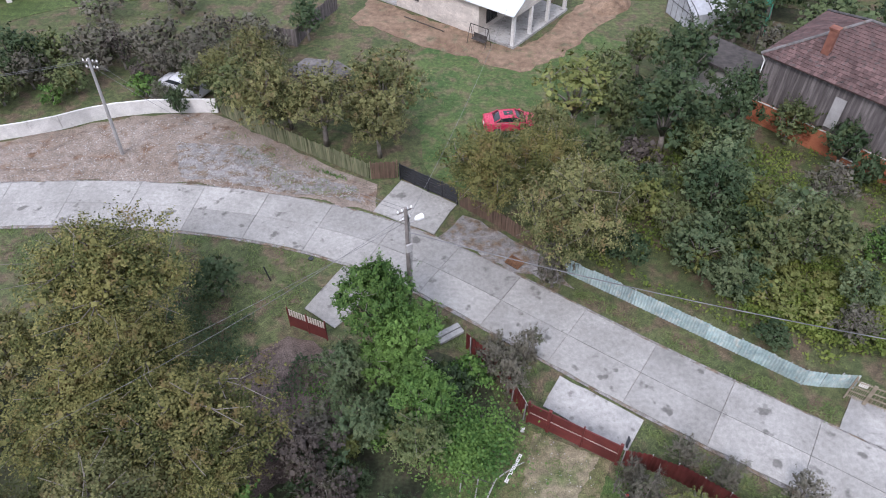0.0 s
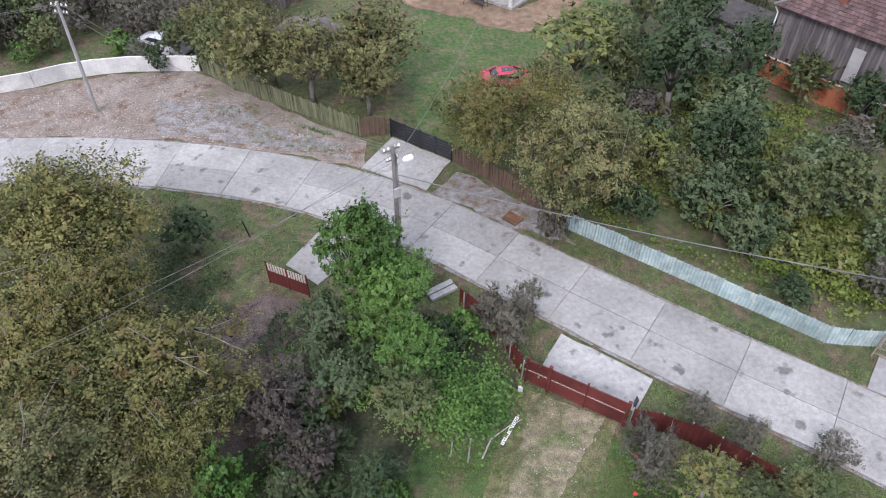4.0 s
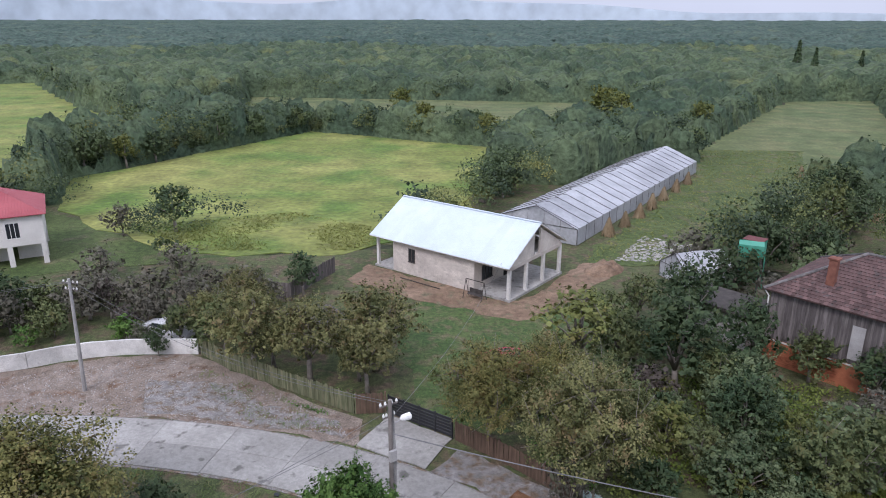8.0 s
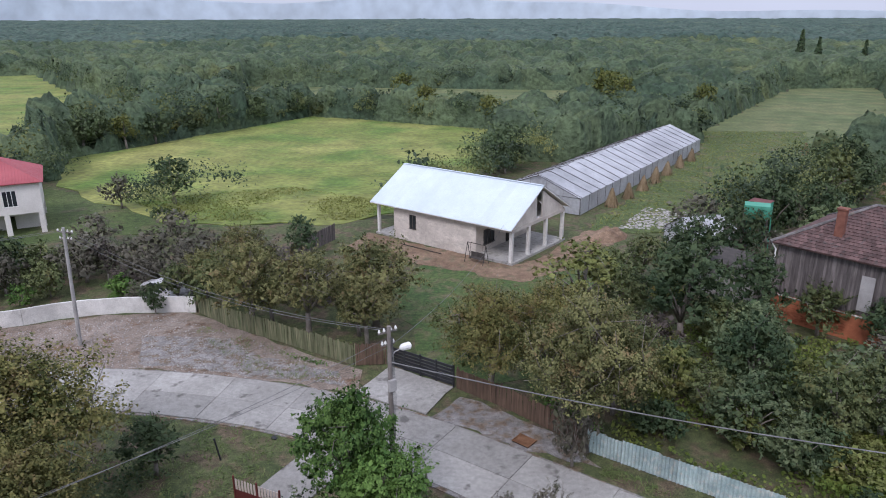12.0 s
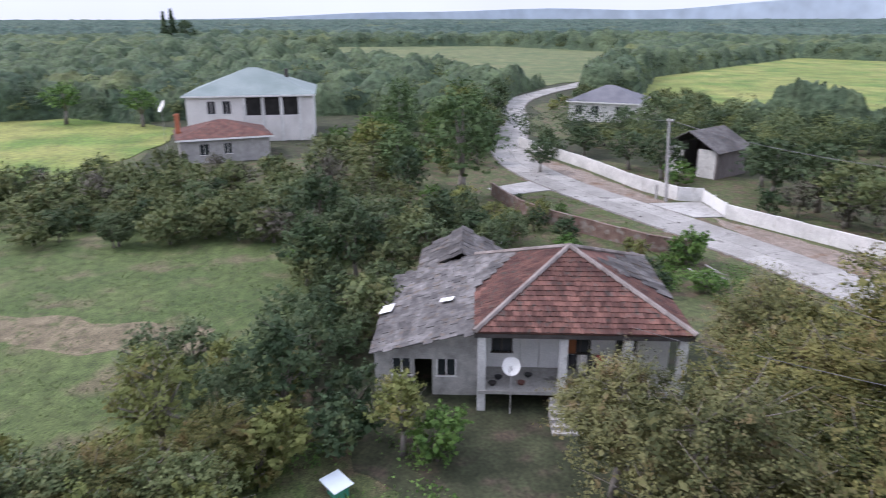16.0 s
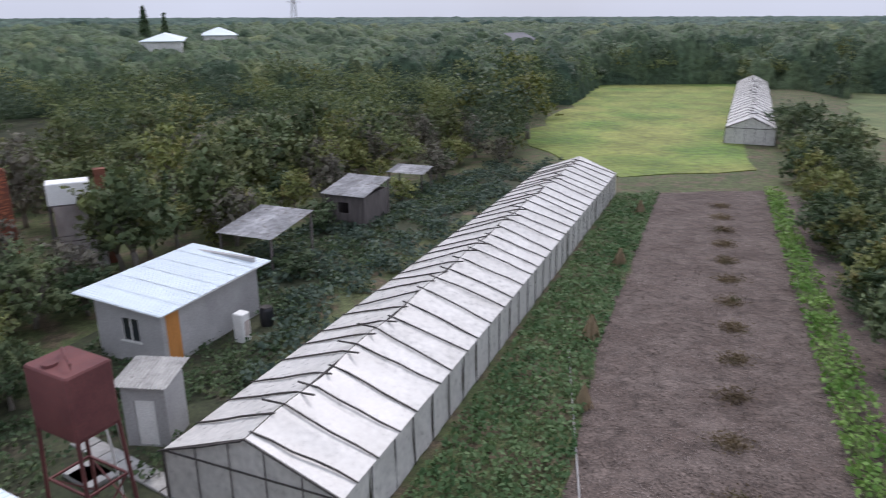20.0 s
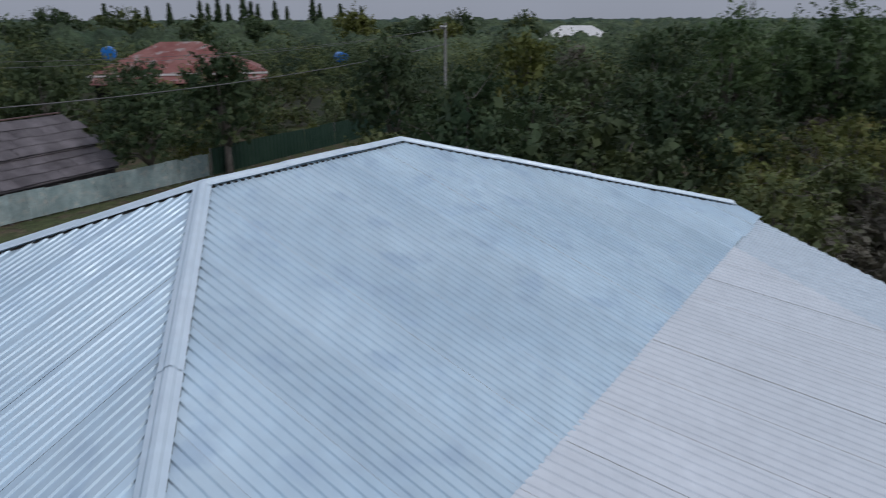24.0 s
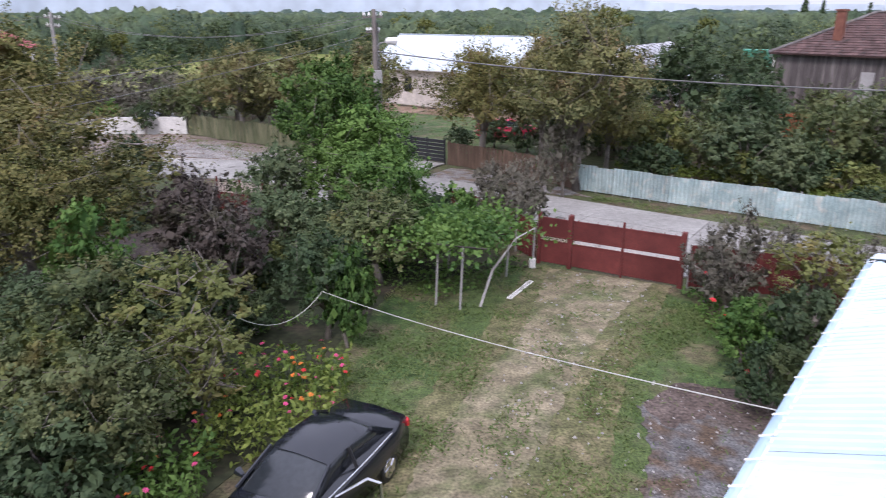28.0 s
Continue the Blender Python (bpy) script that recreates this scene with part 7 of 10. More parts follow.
def sedan(x, y, rz, paint, label, open_door=False, dark=True):
    """A four-door car, front towards +x, its base at the middle."""
    root = thing("car", x, y, 0, rz, label, "car", "parked cars")

    def section(px, w, z0, z1, r):
        return [(px, -w, z0), (px, -w - r * 0.3, (z0 + z1) * 0.5), (px, -w, z1 - r), (px, -w + r, z1), (px, 0, z1 + r * 0.35), (px, w - r, z1), (px, w, z1 - r), (px, w + r * 0.3, (z0 + z1) * 0.5), (px, w, z0), (px, -w, z0)]
    body = [section(*s) for s in ((-2.42, 0.70, 0.42, 0.90, 0.08), (-2.34, 0.84, 0.30, 1.03, 0.10), (-1.75, 0.90, 0.25, 1.07, 0.10), (-0.9, 0.91, 0.22, 0.98, 0.08), (0.5, 0.91, 0.22, 0.96, 0.08), (1.1, 0.90, 0.24, 0.97, 0.10), (2.0, 0.87, 0.28, 0.86, 0.12), (2.32, 0.76, 0.33, 0.72, 0.10), (2.42, 0.62, 0.38, 0.60, 0.06))]
    part("body", lofted(body), paint, root, smooth=True)

    def cab(px, w, z1):
        return [(px, -w, 0.94), (px, -w * 0.98, z1 - 0.06), (px, -w * 0.86, z1), (px, 0, z1 + 0.025), (px, w * 0.86, z1), (px, w * 0.98, z1 - 0.06), (px, w, 0.94), (px, -w, 0.94)]
    part("glasshouse", lofted([cab(*s) for s in ((-1.72, 0.80, 1.02), (-1.05, 0.72, 1.39), (-0.4, 0.68, 1.45), (0.2, 0.70, 1.42), (1.12, 0.80, 0.98))]), M_GLASS, root, "dark tinted window glass", smooth=True)
    roof = [[(px, -w, z - 0.05), (px, -w * 0.9, z), (px, 0, z + 0.03), (px, w * 0.9, z), (px, w, z - 0.05)] for px, w, z in ((-1.12, 0.66, 1.375), (-0.9, 0.68, 1.43), (-0.4, 0.68, 1.465), (0.1, 0.68, 1.45), (0.28, 0.67, 1.405))]
    g = Geo()
    for s in roof:
        g.v += s
    g.f += [(i * 5 + j, i * 5 + j + 5, i * 5 + j + 6, i * 5 + j + 1) for i in range(4) for j in range(4)]
    part("roof", g, paint, root, smooth=True)
    for sy in (-1, 1):
        part("pillar", Geo().tube([(-1.75, sy * 0.8, 1.0), (-1.1, sy * 0.69, 1.38)], 0.05, 6), paint, root)
        part("pillar", Geo().tube([(1.14, sy * 0.81, 0.98), (0.26, sy * 0.68, 1.41)], 0.04, 6), paint, root)
        part("pillar", Geo().tube([(-0.35, sy * 0.86, 0.97), (-0.32, sy * 0.69, 1.42)], 0.04, 6), M_BLACK, root)
        part("chrome_strip", Geo().tube([(-1.6, sy * 0.88, 1.03), (-0.6, sy * 0.9, 1.0), (0.9, sy * 0.9, 0.985)], 0.014, 5), M_CHROME, root, "bright chrome window strip")
        part("mirror", Geo().tube([(0.85, sy * 0.9, 1.03), (0.84, sy * 1.04, 1.08), (0.82, sy * 1.1, 1.06)], [0.05, 0.09, 0.05], 8), paint, root)
        part("tail_light", Geo().box(-2.40, sy * 0.72 - 0.14, 0.78, -2.24, sy * 0.72 + 0.14, 0.96, None, 0.03), M_TAIL, root, "red tail light")
        part("headlight", Geo().box(2.2, sy * 0.62 - 0.13, 0.58, 2.37, sy * 0.62 + 0.13, 0.72, None, 0.03), M_CHROME, root, "clear headlight")
        for wx in (-1.42, 1.40):
            tyre = part("wheel", Geo().tube([(wx, sy * 0.72, 0.32), (wx, sy * 0.74, 0.32), (wx, sy * 0.90, 0.32), (wx, sy * 0.925, 0.32)], [0.26, 0.325, 0.325, 0.28], 22), M_BLACK, root)
            part("rim", Geo().tube([(wx, sy * 0.90, 0.32), (wx, sy * 0.93, 0.32)], [0.22, 0.21], 18), M_CHROME, tyre, "silver wheel rim")
            g = Geo()
            for k in range(5):
                a = k * 2 * math.pi / 5
                g.beam((wx, sy * 0.935, 0.32), (wx + 0.21 * math.cos(a), sy * 0.935, 0.32 + 0.21 * math.sin(a)), 0.05, 0.02, (0, 1, 0))
            part("spokes", g, M_CHROME, tyre)
    part("bumper", Geo().box(-2.46, -0.7, 0.32, -2.36, 0.7, 0.55, None, 0.04), paint, root)
    part("number_plate", Geo().box(-2.475, -0.26, 0.62, -2.44, 0.26, 0.73), M_WHITE, root, "blank pale plate")
    if open_door:
        m = Matrix.Translation((0.72, 0.9, 0)) @ Matrix.Rotation(radians(-62), 4, "Z")
        g = Geo()
        g.box(-1.02, -0.04, 0.32, 0.0, 0.04, 0.95, m, 0.03)
        door = part("front_door", g, paint, root, "front door standing open")
        g = Geo()
        g.tube([m @ Vector(p) for p in ((-1.0, 0, 0.95), (-0.98, -0.06, 1.32), (-0.75, -0.1, 1.38), (0.0, 0, 0.98))], 0.03, 6)
        part("door_frame", g, M_CHROME, door)
        part("seat", Geo().box(-0.45, 0.12, 0.45, 0.15, 0.62, 0.7, None, 0.08), M_STICK, root)
    return root


M_CHROME = material("chrome", (0.6, 0.6, 0.62), (0.7, 0.7, 0.72), 1.0, 0.15, 0.0, 10.0, metal=1.0)
M_TAIL = material("tail_light_red", (0.5, 0.01, 0.015), (0.6, 0.015, 0.02), 1.0, 0.2, 0.0, 10.0, spec=0.6)
M_CARBLACK = material("black_car_paint", (0.010, 0.012, 0.017), (0.014, 0.016, 0.022), 0.5, 0.12, 0.0, 10.0, spec=0.7)
M_CARRED = material("red_car_paint", (0.48, 0.03, 0.075), (0.55, 0.045, 0.10), 0.5, 0.3, 0.0, 10.0, spec=0.5)
sedan(-1.43, 8.4, math.degrees(math.atan2(-0.907, -0.42)), M_CARBLACK, "glossy black saloon car with its front door open", True)
rc = sedan(4.6, 52.0, 8, M_CARRED, "red car with a dark sunroof on the lawn")
part("sunroof", Geo().box(-0.75, -0.3, 1.47, 0.05, 0.3, 1.49), M_GLASS, rc, "dark sunroof")
M_CARGREY = material("dusty_white_car_paint", (0.42, 0.42, 0.43), (0.55, 0.55, 0.55), 0.6, 0.4, 0.0, 10.0, spec=0.5)
wv = sedan(-25.2, 56.7, -24, M_CARGREY, "dusty white car parked behind the white wall")

# ---- trees ----
def leaf_quads(centres, normals, size, rng, aspect=0.62):
    """Small leaf-shaped faces at the centres, turned roughly along the normals."""
    n = len(centres)
    nr = normals + rng.normal(0, 0.55, (n, 3))
    nr /= np.linalg.norm(nr, axis=1, keepdims=True) + 1e-9
    a = np.cross(nr, rng.normal(0, 1, (n, 3)))
    a /= np.linalg.norm(a, axis=1, keepdims=True) + 1e-9
    b = np.cross(nr, a)
    s = size * rng.uniform(0.6, 1.35, (n, 1))
    tip = nr * s * 0.18
    return np.stack([centres - a * s, centres - b * s * aspect + tip, centres + a * s, centres + b * s * aspect + tip], 1)


def crown_points(rng, radius, height, z0, lobes, n, flat=1.0, skirt=1.35):
    """Leaves along sprigs that stand out of many overlapping lobes, with outward normals."""
    k = np.arange(lobes)
    th, u = k * 2.39996 + rng.uniform(0, 0.6, lobes), (k + 0.5) / lobes
    up = 1 - skirt * u
    rr = np.sqrt(np.clip(1 - up**2, 0.05, 1)) * rng.uniform(0.3, 1.0, lobes)
    lob = np.stack([np.cos(th) * rr * radius * 0.86, np.sin(th) * rr * radius * 0.86, z0 + height * (0.5 + 0.40 * up * rng.uniform(0.7, 1.12, lobes))], 1)
    size = radius * rng.uniform(0.16, 0.36, lobes)
    m = max(lobes * 6, n // 22)
    w = rng.choice(lobes, m, p=size**2 / (size**2).sum())
    d = rng.normal(0, 1, (m, 3))
    d[:, 2] = np.abs(d[:, 2]) * 0.9 - 0.3
    d /= np.linalg.norm(d, axis=1, keepdims=True)
    base = lob[w] + d * (size[w] * rng.uniform(0.35, 0.85, m))[:, None] * np.array([1, 1, flat])
    grow = d + rng.normal(0, 0.45, (m, 3)) + np.array([0, 0, 0.3])
    grow *= (size[w] * rng.uniform(0.35, 0.75, m))[:, None]
    j = rng.choice(m, n)
    s = rng.uniform(0, 1, (n, 1))
    off = rng.normal(0, 1, (n, 3)) * radius * 0.034 * (1.15 - 0.6 * s)
    q = base[j] + grow[j] * s + off
    q[:, 2] = np.maximum(q[:, 2], 0.05)
    return q, d[j] * 0.7 + np.array([0, 0, 0.55]), lob, size, base, grow


def tree_meshes(seed, radius, height, z0, lobes, n, leaf, mat, flat=0.85, bare=0, trunk=0.0, skirt=1.35, limbs=11, inner=16):
    rng = np.random.default_rng(seed)
    p, nr, lob, size, base, grow = crown_points(rng, radius, height - z0, z0, lobes, n, flat, skirt)
    deep = np.repeat(np.arange(lobes), inner)
    core = lob[deep] + rng.normal(0, 0.3, (len(deep), 3)) * size[deep][:, None]
    leaves = np.concatenate([leaf_quads(p, nr, leaf, rng), leaf_quads(core, rng.normal(0, 1, core.shape) + np.array([0, 0, 0.5]), np.minimum(size[deep] * 0.3, leaf * 2.3)[:, None], rng, 0.75)])
    mid = np.array([0, 0, z0 + 0.4 * (height - z0)])
    out = np.concatenate([nr + 0.5 * (p - mid) / radius, (core - lob[deep]) / size[deep][:, None] + np.array([0, 0, 0.6])])
    me = quads_mesh("crown", leaves, out)
    me.materials.append(mat)
    g, r = Geo(), trunk or 0.03 * height
    fork = (rng.uniform(-0.2, 0.2), rng.uniform(-0.2, 0.2), z0 + 0.15 * (height - z0))
    g.tube([(0, 0, -0.1), (fork[0] * 0.4, fork[1] * 0.4, fork[2] * 0.5), fork], [r * 1.25, r, r * 0.85], 7)
    ends = lob[:: max(1, lobes // limbs)]
    for q in ends:
        mid = (Vector(fork) + Vector(q)) / 2 + Vector((0, 0, 0.06 * height))
        g.tube([fork, mid, q], [r * 0.55, r * 0.32, r * 0.1], 4)
    for i in rng.choice(len(base), int(bare)):
        q = ends[np.argmin(((ends - base[i]) ** 2).sum(1))]
        g.tube([q, (q + base[i]) / 2 + rng.normal(0, 0.08, 3), base[i] + grow[i] * 1.28], [r * 0.14, r * 0.11, r * 0.05], 3)
    tm = g.mesh("trunk")
    tm.materials.append(M_BARK)
    tm.polygons.foreach_set("use_smooth", [True] * len(tm.polygons))
    return me, tm


TREES = {}


def tree_kind(key, name, label, category, *args, **kw):
    seed, radius, height, z0, lobes, n, leaf, mat = args
    full = tree_meshes(seed, radius, height, z0, lobes, int(n * 1.2), leaf * 0.84, mat, **kw)
    plain = tree_meshes(seed + 1, radius, height, z0, lobes, max(600, int(n / 5.2)), leaf * 1.38, mat, **{**kw, "bare": 0, "limbs": 4, "inner": 9})
    half = tree_meshes(seed + 2, radius, height, z0, lobes, max(1200, int(n / 2.3)), leaf * 1.05, mat, **{**kw, "bare": kw.get("bare", 0) // 4, "limbs": 7, "inner": 14})
    TREES[key] = (name, label, category, [full, half, plain])


GLADE = [(27.5, 30.5), (32, 29.4), (50, 54), (66, 76), (61, 78), (44, 53), (37, 44)]


def plant(key, x, y, size=1.0, tall=None, turn=None, z=0.0):
    if inside(np.array([[x, y]]), GLADE)[0]:
        return
    name, label, category, meshes = TREES[key]
    far = math.hypot(x + 2, y - 12)
    garden = math.hypot(x + 22, y + 11)
    k = 0 if far < 21 or garden < 10 or (name == "walnut_tree" and far < 32) else 1 if far < 54 or garden < 40 else 2  # fuller crowns in the middle of the plan
    root = thing(name, x, y, z, turn if turn is not None else (x * 57 + y * 31) % 360, label, category, key)
    root.scale = (size, size, tall or size)
    part("trunk", meshes[k][1], M_BARK, root)
    part("crown", meshes[k][0], M_BARK, root)


# seed, radius, height, start of crown, lobes, leaves, leaf size, leaf material
tree_kind("walnut trees", "walnut_tree", "spreading walnut tree with browning olive leaves", "tree", 11, 3.6, 7.2, 1.4, 52, 25000, 0.07, L_WALNUT, bare=70, skirt=1.58)
tree_kind("walnut trees by the drive", "walnut_tree", "broad walnut tree with dull brown-green leaves", "tree", 12, 3.6, 7.6, 1.3, 48, 19000, 0.078, L_RUSSET, bare=60, skirt=1.58)
tree_kind("fruit trees", "fruit_tree", "old fruit tree with dull olive leaves", "tree", 21, 2.6, 5.2, 0.4, 36, 9500, 0.076, L_OLIVE, bare=50, skirt=1.6)
tree_kind("garden trees", "leafy_tree", "leafy tree with fresh green leaves", "tree", 31, 2.4, 6.4, 1.2, 36, 11500, 0.08, L_GREEN, flat=1.0, bare=20, skirt=1.5)
tree_kind("dark trees", "dark_tree", "dense dark green tree in the garden", "tree", 41, 2.6, 5.6, 0.5, 36, 10000, 0.08, L_DARK, bare=16, skirt=1.6)
tree_kind("tall trees", "tall_tree", "tall dense green tree with drooping boughs", "tree", 45, 3.6, 10.5, 0.8, 52, 20000, 0.09, L_LUSH, bare=20, skirt=1.75, flat=1.1)
tree_kind("airy trees", "young_tree", "thin airy young tree with yellow-green leaves", "tree", 47, 2.0, 5.4, 0.8, 26, 3600, 0.07, L_LIGHT, bare=90, flat=1.0)
tree_kind("grey bushes", "bush", "rounded grey-green bush with small leaves", "bush", 51, 2.0, 3.6, 0.1, 30, 8500, 0.068, L_GREY, bare=14, skirt=1.85)
tree_kind("green bushes", "garden_bush", "dense fresh green garden bush", "bush", 61, 1.5, 2.4, 0.02, 22, 4200, 0.075, L_GREEN, skirt=1.85)
tree_kind("light bushes", "leafy_bush", "light yellow-green garden bush", "bush", 66, 1.6, 2.8, 0.02, 24, 4600, 0.072, L_LIGHT, skirt=1.85, bare=12)
tree_kind("dark bushes", "evergreen_shrub", "dense dark green shrub in the garden", "bush", 71, 1.7, 2.8, 0.02, 24, 5000, 0.078, L_DARK, skirt=1.85)
tree_kind("plum bushes", "plum_shrub", "dusky purple-brown plum shrub", "bush", 75, 1.6, 3.4, 0.1, 24, 4200, 0.065, L_PLUM, bare=90, skirt=1.7)
tree_kind("scrub", "shrub", "brownish half-bare scrub of thin twigs", "bush", 81, 2.2, 3.8, 0.1, 28, 4200, 0.066, L_SCRUB, bare=150, skirt=1.8)
tree_kind("yellow trees", "yellowing_tree", "autumn tree with yellow-green leaves", "tree", 91, 3.0, 7.5, 0.8, 34, 7000, 0.11, L_YELLOW, skirt=1.6)
tree_kind("hedge trees", "hedge_tree", "dark green hedgerow tree beside the fields", "tree", 101, 3.4, 6.5, 0.4, 34, 8000, 0.12, L_WOODS, skirt=1.75)
tree_kind("hedge bushes", "hedge_bush", "olive green bush in a hedgerow", "bush", 111, 2.6, 3.6, 0.05, 28, 7000, 0.095, L_OLIVE, skirt=1.9)
TT, AT, LB, PB = "tall trees", "airy trees", "light bushes", "plum bushes"
W, W2, FR, GT, DT, GB, GRB, DB, SC, YT, HT, HB = ("walnut trees", "walnut trees by the drive", "fruit trees", "garden trees", "dark trees", "grey bushes", "green bushes", "dark bushes", "scrub", "yellow trees", "hedge trees", "hedge bushes")
# front garden: two great walnuts, the thicket, and the tree by the pole
for k, x, y, s, h in (
    (W, -20.2, 27.6, 1.45, 1.32), (W, -13.8, 19.6, 1.42, 0.92), (W, -19.4, 20.4, 1.2, 0.92), (W2, -15.5, 14.0, 1.1, 0.95), (W, -11.6, 17.0, 0.8, 0.78), (W, -17.4, 23.4, 1.0, 1.05), (W2, -25.0, 24.0, 0.9, 0.85), (W2, -20.6, 13.6, 0.8, 0.75), (DT, -15.6, 32.0, 0.7, 0.6),
    (GT, -4.6, 27.9, 1.05, 1.22), (GT, -3.4, 25.0, 0.85, 0.75), (GB, -5.2, 21.6, 0.9, 0.9), (FR, -1.6, 20.6, 0.85, 0.7), (DB, -3.6, 22.6, 1.0, 1.0), (DB, -0.6, 24.2, 1.0, 1.0),
    (GRB, 1.2, 25.4, 0.9, 1.0), (SC, 2.6, 26.2, 0.7, 0.85), (SC, 3.4, 25.0, 0.6, 0.9), (DB, -6.6, 18.6, 1.1, 1.1), (SC, -7.4, 21.0, 0.9, 0.8), (DT, -9.0, 12.4, 0.7, 0.6),
    (DT, -2.6, 16.0, 0.55, 0.62), (GRB, -1.9, 15.4, 0.62, 1.25), (AT, -5.4, 12.4, 1.0, 0.72), (AT, -4.4, 10.8, 0.7, 0.55), (DB, -6.0, 13.0, 1.1, 1.3), (GRB, -9.6, 15.9, 1.15, 1.7), (PB, -7.7, 19.4, 1.25, 1.3), (PB, -6.0, 17.2, 1.0, 1.15), (GB, -6.2, 24.6, 1.0, 1.2), (GT, -2.8, 26.2, 0.95, 0.95), (GT, -1.6, 22.6, 0.8, 0.75), (LB, -7.6, 10.2, 1.1, 1.1), (FR, -8.0, 9.6, 0.65, 0.6), (DB, -6.0, 7.6, 1.0, 1.0),
    # right of the gate
    (SC, 9.7, 17.6, 0.7, 0.9), (AT, 12.0, 16.6, 0.8, 0.62), (GRB, 9.2, 14.8, 0.7, 0.8), (DB, 10.6, 14.2, 0.8, 0.9), (FR, 14.0, 15.6, 0.7, 0.55), (SC, 9.6, 19.2, 0.45, 0.6), (DB, 8.9, 12.2, 0.6, 0.7),
    # beside the white house drive
    (W2, -15.6, 49.8, 1.02, 0.98), (W2, -11.0, 48.8, 0.98, 0.95), (W2, -6.2, 51.0, 1.12, 0.98), (FR, -19.2, 53.6, 1.0, 1.0), (DT, -15.4, 66.5, 0.8, 0.85), (W2, -6.4, 47.4, 0.75, 0.75),
    (W, 2.4, 40.4, 1.02, 1.04), (W, 6.2, 41.0, 0.9, 1.05), (W2, 7.6, 34.9, 1.08, 1.2), (LB, 13.8, 40.4, 1.3, 1.35), (GB, 16.8, 35.8, 1.35, 1.15), (PB, 13.8, 45.4, 1.5, 1.1),
    (DT, 16.8, 48.8, 1.5, 1.3), (GB, 19.4, 42.4, 1.6, 1.5), (AT, 9.6, 51.4, 1.9, 1.3), (DT, 23.0, 51.0, 1.0, 1.15), (GB, 24.2, 37.6, 1.7, 1.4), (DB, 31.6, 44.6, 0.9, 1.2), (DB, 3.4, 47.6, 0.9, 0.8), (DT, 19.8, 56.6, 1.3, 1.3),
    (FR, 10.6, 45.0, 1.0, 0.9), (W, 9.8, 38.6, 0.62, 0.8), (FR, 12.8, 51.2, 1.0, 1.0), (DB, 12.2, 36.0, 0.9, 0.9), (DB, 20.4, 46.6, 1.2, 1.3), (DB, 21.0, 38.6, 1.0, 0.8), (SC, 25.0, 29.6, 0.8, 0.7), (DB, 20.0, 29.0, 0.8, 0.6), (LB, 26.8, 33.6, 0.9, 0.7), (GRB, 29.6, 36.6, 1.0, 0.9), (GB, 31.0, 31.6, 0.9, 0.9),
    (FR, 13.2, 57.0, 1.0, 0.9), (FR, 17.0, 61.0, 1.0, 0.9), (DT, 27.0, 66.0, 1.3, 1.1), (DT, 33.0, 74.0, 1.3, 1.0), (SC, 26.0, 75.5, 1.6, 1.3),
    # behind the white wall
    (SC, -24.0, 60.0, 1.3, 1.1), (SC, -29.0, 62.0, 1.5, 1.2), (SC, -34.0, 60.0, 1.4, 1.1), (SC, -20.0, 64.0, 1.3, 1.1), (DT, -41.0, 58.0, 1.2, 1.0), (GRB, -28.6, 55.8, 1.1, 1.0), (DT, -45.5, 55.0, 1.3, 1.0), (DB, -24.6, 53.0, 0.65, 1.0),
    (FR, -50.0, 52.0, 1.5, 1.2), (DT, -55.0, 53.0, 1.6, 1.3), (DT, -60.5, 52.0, 1.5, 1.2), (DB, -54.5, 47.0, 1.1, 1.1), (GRB, -36.5, 54.4, 0.9, 0.8), (DT, -66.0, 55.0, 1.3, 1.0), (GRB, -68.5, 46.0, 1.5, 1.2), (DT, -72.0, 46.0, 1.2, 1.0), (DT, -78.0, 45.0, 1.3, 0.9), (DT, -87.0, 43.0, 1.3, 0.8), (GB, -95.0, 50.0, 1.3, 0.9),
    (DT, -37.0, 88.0, 1.5, 1.2), (SC, -43.0, 86.0, 1.2, 1.2), (SC, -38.0, 70.0, 1.3, 1.0), (SC, -30.0, 72.0, 1.3, 1.0),
    # old house and its garden
    (GRB, -24.6, 7.4, 1.05, 1.1), (DT, -29.2, 1.0, 0.95, 0.95), (GB, -33.4, 2.6, 1.0, 1.15), (DB, -26.0, 3.4, 1.1, 1.0), (GB, -20.2, -11.4, 1.35, 1.1), (GB, -24.0, -15.2, 1.5, 1.3), (DB, -27.6, -21.0, 1.5, 1.5), (FR, -22.6, -6.4, 1.1, 0.75), 
    (FR, -22.0, -2.5, 0.9, 0.7), (YT, -26.4, 6.2, 0.4, 0.45), 
    (DB, -40.0, 26.0, 1.1, 0.9), (GRB, -44.5, 32.0, 1.3, 1.2), (GRB, -39.0, 30.0, 1.1, 0.7), (DB, -54.0, 18.0, 1.2, 1.0), (TT, -68.3, 20.4, 1.45, 1.2), (TT, -74.5, 15.0, 0.9, 0.7), (DB, -87.6, 38.6, 1.3, 1.1), (DB, -96.0, 41.0, 1.2, 1.1), (DT, -99.0, 31.5, 1.2, 1.0), (DT, -92.0, 28.5, 1.3, 1.1), (DT, -86.0, 27.5, 1.1, 1.0), (DT, -79.0, 33.5, 0.9, 0.8), (GB, -51.5, 13.0, 1.2, 0.9), (GRB, -51.5, 4.5, 1.0, 1.2), (GB, -56.0, 9.0, 1.4, 1.1),
    (YT, -86.0, 14.0, 1.2, 0.9), (FR, -80.0, 8.0, 1.6, 1.1), (FR, -75.0, 12.0, 1.4, 1.0), (YT, -106.0, 30.0, 1.5, 1.2), (GT, -98.0, 27.0, 1.6, 1.2),
):
    plant(k, x, y, s, h)

